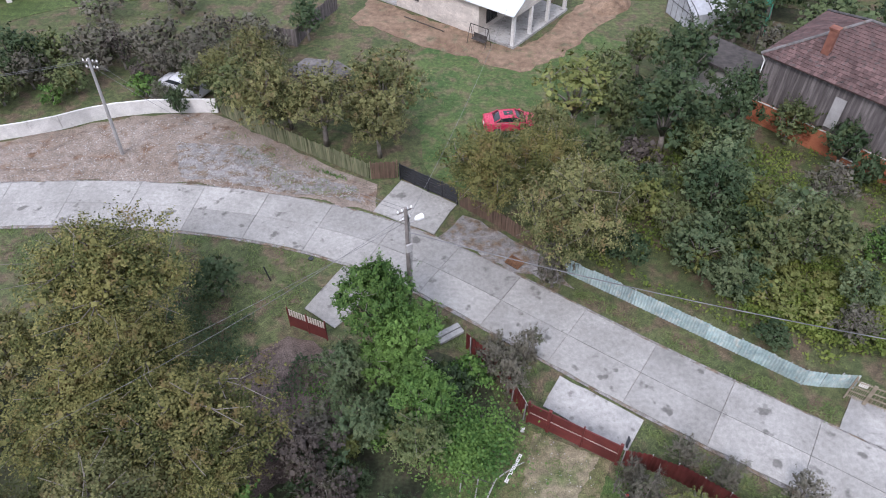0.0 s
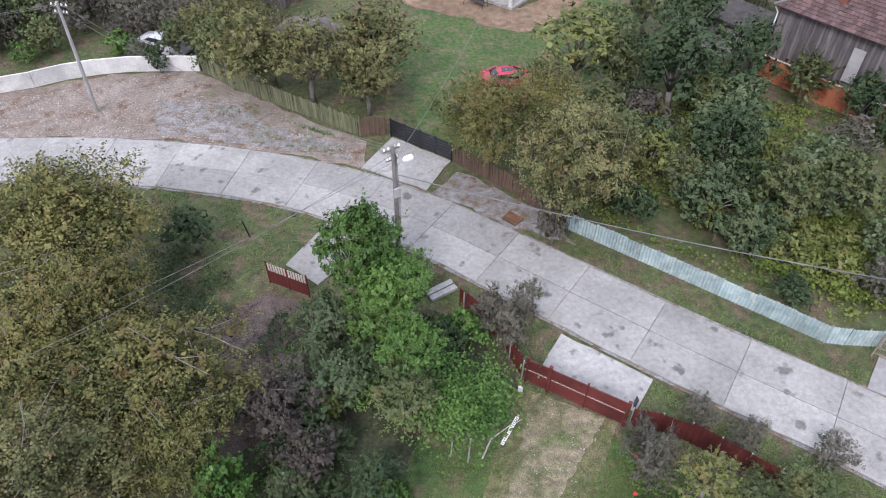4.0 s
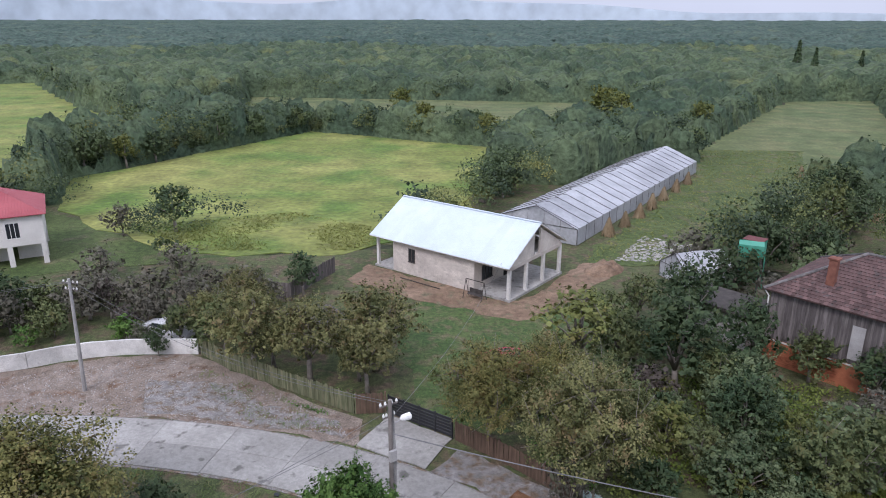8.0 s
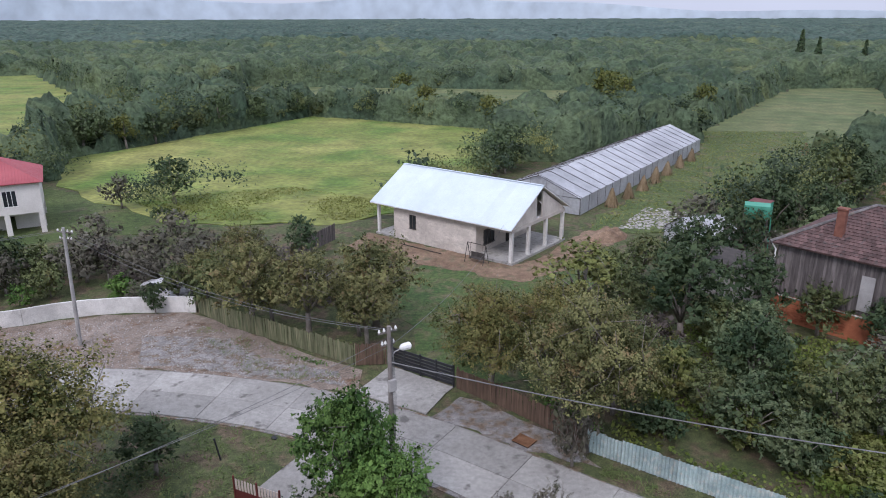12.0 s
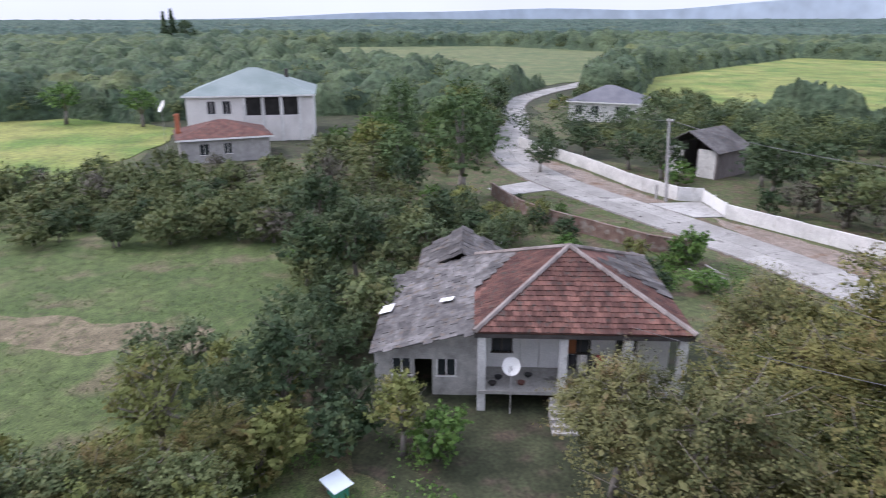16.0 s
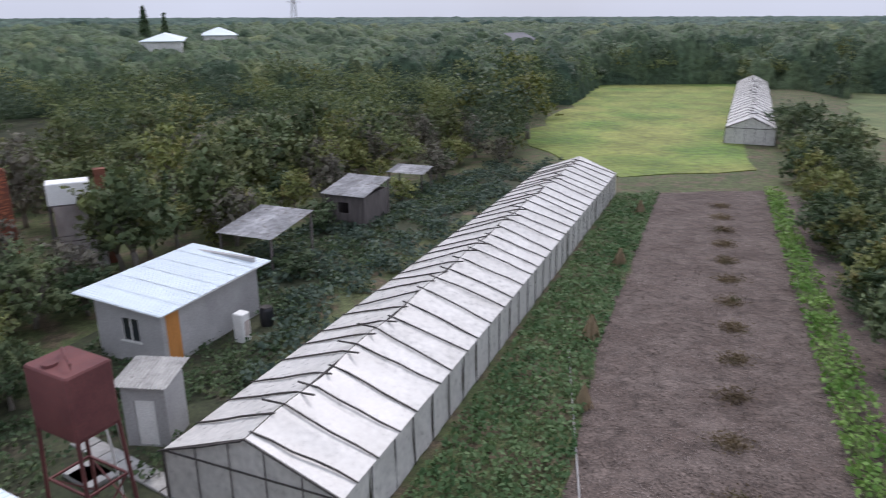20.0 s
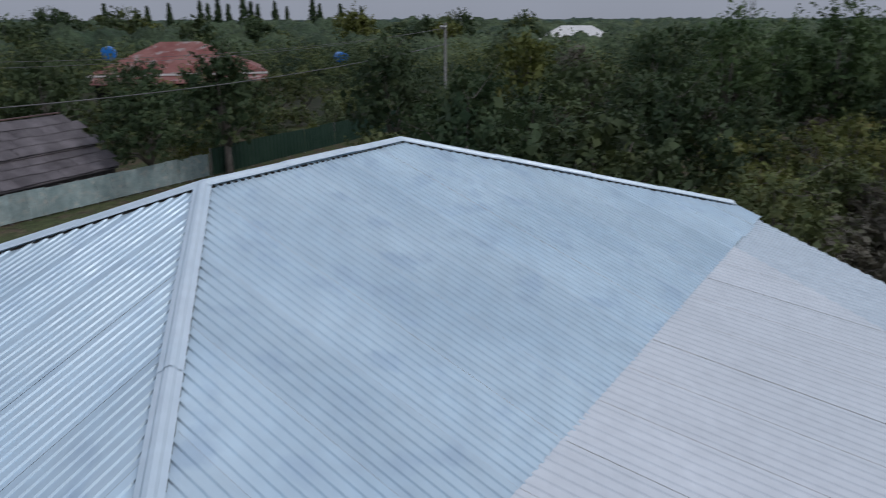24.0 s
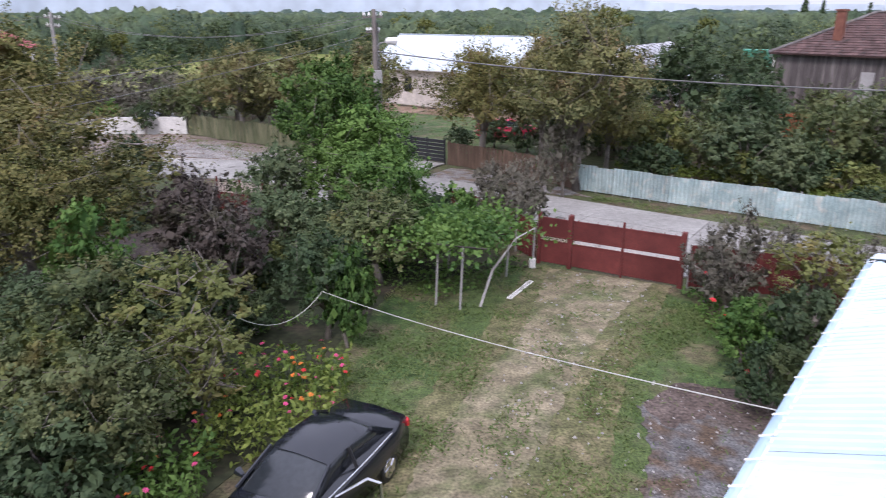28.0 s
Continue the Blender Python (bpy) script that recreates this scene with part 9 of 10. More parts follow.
canopy("distant_woodland", "wooded plain near the horizon", 1560, 4400, 0.0095, 30.0, 9.0, L_FAR_HAZE, 204, clear=False, ragged=0.1)

# ---- ground cover ----
def scatter(poly, count, rng, z=0.0):
    xs, ys = [p[0] for p in poly], [p[1] for p in poly]
    pts = np.stack([rng.uniform(min(xs), max(xs), count * 3), rng.uniform(min(ys), max(ys), count * 3)], 1)
    pts = pts[inside(pts, poly)][:count]
    return np.c_[pts, np.full(len(pts), z)]


def cover(name, label, polys, size, tall, mat, seed, up=0.25, clump=0.0, category="plants"):
    """Many small upright leaves or blades over pieces of ground; polys: (outline, count)."""
    rng, out = np.random.default_rng(seed), []
    for poly, count in polys:
        p = scatter(poly, count, rng)
        if clump:
            keep = np.array([noise.noise((x * clump, y * clump, seed)) for x, y, _ in p]) + rng.normal(0, 0.18, len(p)) > -0.02
            p = p[keep]
        n = len(p)
        d = np.c_[rng.normal(0, 1, (n, 2)), rng.normal(up, 0.25, n)]
        d /= np.linalg.norm(d, axis=1, keepdims=True)
        side = np.cross(d, np.array([0, 0, 1.0]))
        side /= np.linalg.norm(side, axis=1, keepdims=True) + 1e-9
        lean = np.c_[rng.normal(0, 1.1, (n, 2)), np.full(n, 0.8)]
        h = tall * rng.uniform(0.5, 1.4, (n, 1))
        w = size * rng.uniform(0.6, 1.3, (n, 1))
        a = p - side * w * 0.5
        b = p + side * w * 0.5
        out.append(np.stack([a, b, b * 0.35 + a * 0.65 + lean * h + side * w * 0.6, a + lean * h * 0.8 - side * w * 0.2], 1))
    me = quads_mesh(name, np.concatenate(out))
    me.materials.append(mat)
    return solo(name, me, mat, label, category, kind="stuff")


def leaves_on(name, label, polys, size, tall, mat, seed, clump=0.0, category="plants"):
    """Low leafy plants: broad leaves at uneven heights."""
    rng, out = np.random.default_rng(seed), []
    for poly, count in polys:
        p = scatter(poly, count, rng)
        if clump:
            keep = np.array([noise.noise((x * clump, y * clump, seed)) for x, y, _ in p]) + rng.normal(0, 0.15, len(p)) > 0.0
            p = p[keep]
        bump = np.array([noise.noise((x * 0.9, y * 0.9, 3.0 + seed)) for x, y, _ in p]) * 0.5 + 0.6
        p[:, 2] = tall * bump * rng.uniform(0.25, 1.1, len(p))
        out.append(leaf_quads(p, np.c_[rng.normal(0, 0.5, (len(p), 2)), np.ones(len(p))], size, rng, 0.7))
    me = quads_mesh(name, np.concatenate(out))
    me.materials.append(mat)
    return solo(name, me, mat, label, category, kind="stuff")


YARD_LAWN = [(0, 7), (-2.5, 14), (-1, 20), (3, 22.5), (9, 19.5), (10, 15), (6, 5), (2, 3)]
cover("lawn_grass", "short green grass blades on the lawn", [([(0, 7), (-2.5, 14), (-1, 20), (3, 22.5), (4.6, 22.4), (3.0, 17.6), (1.4, 12), (0.8, 7)], 15000), ([(8.8, 20.2), (10, 15), (7.4, 14), (7.2, 16.4)], 4000), (YARD_LAWN, 7000), ([(5.6, 20.8), (6.6, 20.4), (4.4, 14.6), (3.0, 11), (2.0, 7.6), (1.2, 7.8), (2.2, 11.4), (3.6, 15.4)], 3000), ([(8.6, 20.6), (6.4, 17.2), (5.4, 15), (4.4, 12.6), (3.6, 10.2), (2.6, 8), (1.6, 6.6), (3.0, 5.8), (4.6, 8), (5.6, 11.6), (6.4, 13.6), (8.6, 14.6), (9.4, 17)], 9000), ([(4.8, 22.2), (4.0, 19), (3.0, 15.6), (1.9, 13), (0.9, 10.4), (0.4, 7.6), (-0.6, 8), (0, 11), (1.2, 14), (2.4, 17), (3.6, 21.6)], 5000), ([(-2, 45), (-6, 60), (-2, 68), (14, 68), (14, 55), (8, 44)], 7000)], 0.03, 0.08, L_GRASS, 31, clump=0.5)
cover("verge_grass", "patchy grass along the road verges", [
    ([(8.4, 33.6), (12.6, 30.4), (17.4, 27.4), (21.4, 25), (23.5, 25), (22, 23.2), (17.7, 25.8), (12.6, 29.2), (8, 32.6)], 6000), ([(11.2, 23), (14.4, 21.2), (18.4, 18.8), (24, 14.6), (24, 12), (14.6, 18.3), (11, 20.2), (10, 21.2)], 5000),
    ([(-34, 38), (-17, 37.6), (-12, 36.6), (-7.8, 34.8), (-9.8, 31), (-13, 29), (-22, 33), (-34, 33)], 9000), ([(-2.4, 32), (5.2, 26.6), (5, 24.2), (2, 27), (-4, 30)], 2500), ([(-46, 34.5), (-54, 34), (-69, 32), (-69, 25), (-58, 27), (-47, 33)], 5000), ([(-14, 43), (-8, 42), (-7, 44), (-12, 46.6), (-20, 51), (-20, 49.6)], 2200)], 0.04, 0.12, L_GRASS, 32, clump=0.6)
cover("garden_grass", "uneven grass and weeds in the garden", [([(-64, -46), (-54, -54), (-38, -50), (-20, -12), (-20, 2), (-36, 0), (-54, 6), (-80, -16), (-78, -38)], 26000), ([(-54, 8), (-40, 24), (-46, 32), (-58, 26), (-70, 22), (-62, 12)], 6000)], 0.05, 0.12, L_GRASS, 33, clump=0.3)
cover("meadow_grass", "tall yellow-green grass beside the long greenhouse", [(F_BACK, 8000)], 0.12, 0.2, L_HAY, 34)
leaves_on("tall_weeds", "bright overgrown weeds behind the teal fence", [([(9, 36), (23, 27), (36, 25), (44, 38), (30, 47), (20, 54), (12, 44)], 26000), ([(27.5, 46), (40, 40), (52, 34), (46, 52), (36, 62)], 7000)], 0.12, 0.8, L_WEED, 35, clump=0.25)
leaves_on("tall_weeds", "bright tall grass in the glade beside the board house", [(GLADE, 12000)], 0.13, 0.6, L_WEED, 51)
leaves_on("tall_weeds", "dense fresh yellow-green weeds between the garden trees", [([(18.6, 31.2), (24, 28.4), (30, 27), (31, 33), (24, 38.4), (22.6, 44), (19.6, 44), (19, 37)], 15000)], 0.11, 1.3, L_WEED, 47)
leaves_on("undergrowth", "low dark green undergrowth beneath the walnut trees", [([(-26, 30), (-19, 33.6), (-13.4, 31.4), (-12, 27), (-16, 24), (-24, 22)], 9000), ([(-9.6, 27.4), (-5, 26), (-6, 20), (-12, 20)], 3500)], 0.08, 0.45, L_DARK, 48, clump=0.5)
leaves_on("weed_patch", "green weeds along walls and fences", [([(-21, 54.4), (-12, 49), (-5, 46.5), (-5, 45), (-12, 47.6), (-21, 53.6)], 2500), ([(-16, 47.8), (-9, 44.6), (-8.6, 44), (-15, 47)], 1200), ([(4, 40), (8, 36), (9, 37), (5, 42)], 1800), ([(-3, 28), (4, 22.5), (1, 19), (-8, 14), (-10, 24)], 7000), ([(-48, 33), (-40, 27), (-36, 30), (-42, 36)], 3500), ([(-27, 6), (-20, 8), (-20, -2), (-30, -4)], 3500), ([(9, 20), (16, 16.6), (13, 10), (9, 11)], 3500)], 0.08, 0.5, L_GREEN, 36, clump=0.35)
leaves_on("leafy_crop", "low green leafy crop at the edge of the meadow", [([(-33, 80), (-13, 81), (-6, 88), (-24, 98), (-44, 90)], 11000)], 0.13, 0.22, L_HAY, 44, clump=0.12)
STRIP = [(-0.4, -13.6), (-22.3, -51.9), (-26.0, -52.2), (-11.3, -25.4), (-7.0, -16.0), (-4.2, -11)]
leaves_on("bean_crop", "low leafy green crop beside the greenhouse", [(STRIP, 27000)], 0.10, 0.42, L_CROP, 37)
leaves_on("bean_row", "bright green row of climbing beans", [([(-14.2, -12.4), (-20.1, -23.6), (-34.5, -51.2), (-35.8, -50.7), (-21.5, -22.8), (-15.7, -11.6)], 15000)], 0.11, 0.85, L_BEAN, 38)
leaves_on("bean_row", "low green weeds behind the row of beans", [([(-16.4, -12.0), (-22.4, -23.6), (-36.4, -50.2), (-37.6, -49.6), (-25.0, -25.0), (-18.4, -11.4)], 9000)], 0.07, 0.25, L_CROP, 50, clump=0.4)
leaves_on("cabbage_crop", "bluish leafy vegetables in rows", [([(3.4, -22.0), (0.0, -27.4), (-8.2, -43.4), (-22.2, -66.4), (-14, -66), (-3, -51), (4, -44), (7, -37), (2.4, -34), (3.4, -27)], 29000)], 0.13, 0.75, L_CABBAGE, 39, clump=0.5)
leaves_on("undergrowth", "dark weeds between the sheds and the greenhouse", [([(9, -14), (4.4, -20), (2.6, -26), (-2, -36), (-14, -57), (-8, -60), (3, -46), (8, -37), (11, -28), (12, -18)], 30000)], 0.10, 0.5, L_DARK, 49, clump=0.35)
rng = np.random.default_rng(41)
p = scatter([(-3.5, -9), (-7.3, -16.5), (-11.2, -25.2), (-26, -52.5), (-35.2, -52), (-20.8, -24), (-14.8, -12.8), (-11.5, -6)], 46000, rng, 0.02)
p = np.r_[p, scatter([(-14.9, -11.5), (-21.3, -23), (-35.3, -50.5), (-37, -49.5), (-26, -28), (-18, -10.4)], 14000, rng, 0.02)]
me = quads_mesh("straw_mulch", leaf_quads(p, np.tile([0.0, 0, 1.6], (len(p), 1)), 0.055, rng, 0.3))
M_CHIP = leafy("mulch_chips", (0.10, 0.075, 0.063), (0.36, 0.295, 0.262))
me.materials.append(M_CHIP)
solo("straw_mulch", me, M_CHIP, "loose chips and dry stalks of mulch", "mulch", kind="stuff")
# stones
p = scatter([(-24, 49), (-17, 48.5), (-14, 45.5), (-8, 43.6), (-7, 41.8), (-14, 43), (-22, 44.5)], 4600, rng)
p = np.r_[p, scatter([(-40, 47), (-24, 53), (-8, 44.5), (-14, 42.6), (-30, 43.8), (-40, 42.6)], 3000, rng), scatter([(4.8, 22.3), (8.2, 20.4), (5, 12), (3.6, 7.6), (1.4, 8), (3.4, 18)], 300, rng), scatter([(6, 14), (8.2, 13.2), (9, 9), (4.6, 2), (5, 10)], 220, rng)]
g = Geo()
for x, y, _ in p:
    r, a = rng.uniform(0.015, 0.06), rng.uniform(0, 3)
    v = [(x + r * math.cos(a + k * 1.57) * rng.uniform(0.7, 1.3), y + r * math.sin(a + k * 1.57) * rng.uniform(0.7, 1.3), 0.0) for k in range(4)] + [(x, y, 0.02 + r * rng.uniform(0.5, 1.0))]
    g.add(v, [(0, 1, 4), (1, 2, 4), (2, 3, 4), (3, 0, 4)])
M_STONE = material("pale_stones", (0.26, 0.25, 0.24), (0.44, 0.42, 0.40), 1.0, 0.9, 0.2, 20.0, island=1.0)
solo("loose_stones", g, M_STONE, "loose pale stones and pebbles", "stones", kind="stuff")

# dead clumps down the middle of the bed and dry corn stooks
for k in range(13):
    s = 3.0 + k * 3.3
    (x, y), _ = along([(-9.8, -9.5), (-13.2, -17.8), (-17.2, -24.6), (-30.8, -51.5)], s)
    rr_ = np.random.default_rng(300 + k)
    n = 420
    q = np.c_[rr_.normal(x, 0.36, n), rr_.normal(y, 0.30, n), np.abs(rr_.normal(0.05, 0.13, n))]
    me = quads_mesh("dead_plant", leaf_quads(q, np.c_[rr_.normal(0, 1, (n, 2)), np.ones(n)], 0.075, rr_, 0.3))
    me.materials.append(L_DRY)
    solo("dead_plant", me, L_DRY, "withered brown plant clump on the mulched bed", "plant", "withered clumps", "stuff")
for k, (x, y, s) in enumerate(((-11.6, -27.0, 0.62), (-16.4, -36.0, 0.6), (-22.0, -46.5, 0.6), (-9.4, -21.4, 0.5), (19.5, 88.5, 1.3), (22.5, 92.5, 1.2), (25.5, 97, 1.2), (28.5, 102, 1.3), (31.5, 107, 1.2), (35, 112.5, 1.2), (38.5, 118, 1.2), (58, 96, 1.2), (66, 104, 1.1), (75, 110, 1.3), (60, 124, 1.2))):
    rr_ = np.random.default_rng(400 + k)
    n = 320
    a, h = rr_.uniform(0, 6.28, n), rr_.uniform(0, 1.5 * s, n)
    rad = (0.75 - h / s * 0.36) * s * rr_.uniform(0.5, 1.1, n)
    q = np.c_[x + np.cos(a) * rad, y + np.sin(a) * rad, h]
    up_ = np.c_[np.cos(a), np.sin(a), np.full(n, 0.3)]
    t_ = np.c_[-np.cos(a) * 0.35, -np.sin(a) * 0.35, np.ones(n)]
    side = np.cross(up_, t_)
    w, ln_ = 0.035 * s, 0.32 * s
    me = quads_mesh("straw_stook", np.stack([q - side * w - t_ * ln_, q + side * w - t_ * ln_, q + side * w + t_ * ln_, q - side * w + t_ * ln_], 1))
    me.materials.append(L_STRAW)
    solo("straw_stook", me, L_STRAW, "bound stook of dry corn stalks", "straw", "corn stooks")
wire((-6.9, -13.8, 0.06), (-10.2, -25.8, 0.06), 0.0, 0.035, "garden_hose", M_POLE, "grey hose lying along the bed")

# flowers beside the car and roses by the gate
for nm, x0, x1, y0, y1, n, mat, label in (("flower_bed", -4.4, -1.4, 9.6, 13.6, 2600, L_WEED, "flower bed of tall green stems"), ("flower_bed", -5.6, -3.6, 5.0, 9.6, 2200, L_GREEN, "flower bed of tall leafy plants")):
    q = np.c_[rng.uniform(x0, x1, n), rng.uniform(y0, y1, n), rng.uniform(0.05, 1.1, n)]
    me = quads_mesh(nm, leaf_quads(q, np.c_[rng.normal(0, 0.6, (n, 2)), np.ones(n)], 0.09, rng, 0.45))
    me.materials.append(mat)
    solo(nm, me, mat, label, "flowers", kind="stuff")
PETALS = [material("petals", a, b, 3.0, 0.6, 0.0, 30.0) for a, b in (((0.55, 0.05, 0.16), (0.65, 0.10, 0.25)), ((0.60, 0.02, 0.03), (0.68, 0.04, 0.05)), ((0.65, 0.16, 0.03), (0.72, 0.25, 0.04)))]


def bloom_mesh(r):
    g = Geo()
    for ring, (rad, z) in enumerate(((r, 0.0), (r * 0.6, r * 0.35))):
        for k in range(7):
            a = k * 0.898 + ring * 0.4
            g.add([(0, 0, z * 0.6), (math.cos(a - 0.35) * rad * 0.7, math.sin(a - 0.35) * rad * 0.7, z + r * 0.1), (math.cos(a) * rad, math.sin(a) * rad, z), (math.cos(a + 0.35) * rad * 0.7, math.sin(a + 0.35) * rad * 0.7, z + r * 0.1)], [(0, 1, 2, 3)])
    return g


BLOOMS = []
for m_ in PETALS:
    me = bloom_mesh(0.07).mesh("bloom")
    me.materials.append(m_)
    BLOOMS.append(me)
for k in range(75):
    x, y, z = rng.uniform(-4.3, -1.4), rng.uniform(9.5, 13.6), rng.uniform(0.8, 1.2)
    if k > 55:
        x, y = rng.uniform(-5.2, -3.6), rng.uniform(5.5, 9.4)
    root = thing("flower", x, y, 0, rng.uniform(0, 360), ("pink zinnia in bloom on a tall stem", "red dahlia in bloom on a tall stem", "orange marigold in bloom on a tall stem")[(0, 0, 1, 2)[k % 4]], "flower", "garden flowers")
    part("stem", Geo().tube([(0, 0, 0), (0, 0, z)], 0.008, 4), L_GREEN, root)
    ob = part("bloom", BLOOMS[(0, 0, 1, 2)[k % 4]], PETALS[0], root)
    ob.matrix_basis = pose(0, 0, z, rng.uniform(-30, 30), rng.uniform(-30, 30), 0)
for x, y, z in ((8.9, 15.6, 1.1), (8.7, 16.2, 1.3), (8.4, 12.6, 0.9), (8.6, 12.4, 1.1), (9.0, 17.9, 1.5)):
    root = thing("rose", x, y, 0, 0, "red rose in bloom beside the drive", "flower", "garden roses")
    part("stem", Geo().tube([(0, 0, 0), (0.05, 0, z)], 0.01, 4), L_GREEN, root)
    part("bloom", BLOOMS[1], PETALS[1], root).matrix_basis = pose(0.05, 0, z, 20, 10, 0) @ Matrix.Scale(1.5, 4)

# grape arbour by the gate
arb = thing("grape_arbour", 1.4, 20.4, 0, -20, "leafy grape arbour on thin posts", "arbour")
for x, y in ((-0.2, -2.0), (0.7, -2.1), (-1.2, 1.6), (1.2, 1.4)):
    part("arbour_post", Geo().tube([(x, y, -0.1), (x + 0.08, y + 0.05, 2.15)], 0.04, 6), M_POLE, arb)
for y in (-2.0, -0.3, 1.5):
    part("arbour_rail", Geo().tube([(-1.8, y, 2.12), (1.6, y, 2.2)], 0.03, 5), M_STICK, arb)
n = 5200
q = np.c_[rng.normal(-0.2, 1.15, n), rng.normal(-0.1, 1.2, n), 2.25 + rng.normal(0, 0.2, n)]
me = quads_mesh("vine_leaves", leaf_quads(q, np.c_[rng.normal(0, 0.5, (n, 2)), np.ones(n)], 0.085, rng, 0.8))
me.materials.append(L_GREEN)
part("vine_leaves", me, L_GREEN, arb)
part("dry_branch", Geo().tube([(1.3, -1.8, 0.1), (1.5, -1.2, 1.2), (2.2, -0.9, 2.3), (2.7, -0.5, 2.6)], [0.05, 0.045, 0.03, 0.015], 6), M_POLE, arb, "bare grey branch")
strip = thing("metal_strip", 3.45, 20.0, 0.0, 62, "white perforated metal strip lying on the lawn", "strip")
part("strip_plate", Geo().box(-0.95, -0.09, 0.02, 0.95, 0.09, 0.05), M_WHITE, strip)
for k in range(16):
    part("strip_hole", Geo().box(-0.9 + k * 0.115, -0.045, 0.051, -0.84 + k * 0.115, 0.045, 0.055), M_POLE, strip)
bag = thing("dark_bag", 9.95, 21.75, 0, 70, "dark plastic bag on the concrete apron", "bag")
part("bag_body", Geo().tube([(-0.4, 0, 0.08), (-0.2, 0.03, 0.16), (0.1, -0.02, 0.18), (0.35, 0.02, 0.1)], [0.05, 0.09, 0.1, 0.04], 8), M_BLACK, bag)
can = thing("white_canister", 4.05, 22.3, 0, 0, "white plastic canister beside the gate", "canister")
part("canister_body", Geo().box(-0.12, -0.08, 0, 0.12, 0.08, 0.4, None, 0.03), M_WHITE, can)
part("canister_cap", Geo().tube([(0.06, 0, 0.4), (0.06, 0, 0.45)], 0.03, 8), M_POLE, can)
panel = thing("leaning_sheet", 4.35, 24.2, 0, -65, "white sheet leaning on the maroon fence", "sheet")
part("sheet_panel", Geo().box(-0.8, -0.02, 0.0, 0.8, 0.02, 0.35, pose(0, 0, 0.1, 20)), M_WHITE, panel)
slabs = thing("concrete_slabs", -0.2, 29.0, 0, 35, "two pale concrete slabs stacked on the verge", "slab")
for k in range(2):
    part("loose_slab", Geo().box(-0.9, -0.3 + k * 0.42, 0.02, 0.9, 0.08 + k * 0.42, 0.22 + 0.05 * k, None, 0.02), M_CONC2, slabs)
tre = thing("fallen_trellis", -1.2, 25.6, 0.4, -30, "fallen grey wooden trellis in the thicket", "trellis")
for k in range(5):
    part("trellis_slat", Geo().box(-1.4, -0.7 + k * 0.35, 0.4, 1.4, -0.65 + k * 0.35, 0.44), M_POLE, tre)
for k in range(4):
    part("trellis_slat", Geo().box(-1.2 + k * 0.8, -0.8, 0.45, -1.15 + k * 0.8, 0.8, 0.49), M_POLE, tre)
for sx in (-1.3, 1.3):
    part("trellis_foot", Geo().box(sx - 0.04, -0.04, -0.45, sx + 0.04, 0.04, 0.42), M_POLE, tre)
post = thing("dark_stake", -12.6, 33.4, 0, 0, "dark thin stake in the grass", "post")
part("stake_shaft", Geo().tube([(0, 0, -0.1), (-0.3, 0.1, 1.3)], 0.05, 6), M_BLACK, post)
hole = thing("dark_drain", -10.2, 35.6, 0, 0, "small dark round drain in the verge", "drain")
part("drain_ring", Geo().tube([(0, 0, -0.05), (0, 0, 0.04)], 0.2, 12), M_BLACK, hole)

# rusty road grate
gr = thing("rusty_grate", 4.2, 35.6, 0.05, -38, "rusty brown drain grate beside the road", "grate")
# solid block below the bars, coloured near-black for the pit's shade
part("grate_pit", Geo().box(-0.75, -0.55, -0.1, 0.75, 0.55, 0.02), M_DARK, gr)
M_RUSTB = material("brown_rust", (0.16, 0.08, 0.04), (0.26, 0.14, 0.08), 2.0, 0.9, 0.3, 20.0)
for k in range(9):
    part("grate_bar", Geo().box(-0.78, -0.55 + k * 0.13, 0.02, 0.78, -0.5 + k * 0.13, 0.07), M_RUSTB, gr)
for sx in (-0.78, 0.72):
    part("grate_frame", Geo().box(sx, -0.58, 0.02, sx + 0.06, 0.58, 0.08), M_RUSTB, gr)
gr.scale = (0.72, 0.8, 1)
gr2 = copy_thing(gr, pose(25.3, 21.9, 0.09, 0, 0, -28))

# dung and stains on the road
for k in range(46):
    s = 168 + rng.uniform(0, 78)
    (x, y), (dx, dy) = along(ROAD, s)
    o = rng.uniform(-2.1, 2.3)
    r = rng.uniform(0.05, 0.2)
    pts = [(r * rng.uniform(0.6, 1.2) * math.cos(a), r * rng.uniform(0.5, 1.1) * math.sin(a)) for a in np.linspace(0, 5.6, 8)]
    root = solo("dung_patch", Geo().slab([(x + dy * o + p_[0], y - dx * o + p_[1]) for p_ in pts], 0.08, 0.10), M_STICK, "dark dried dung patch on the concrete", "dung", "road droppings")

# washing line from the roof edge across the yard
M_ROPE = material("pale_rope", (0.42, 0.42, 0.38), (0.52, 0.52, 0.48), 2.0, 0.8, 0.0, 20.0)
wire((5.4, 4.2, 4.86), (-2.3, 14.3, 2.2), 0.16, 0.009, "clothes_line", M_ROPE, "pale slack line across the yard")
wire((-2.3, 14.3, 2.2), (-4.4, 13.2, 2.0), 0.6, 0.009, "clothes_line", M_ROPE, "pale slack line in the bushes")

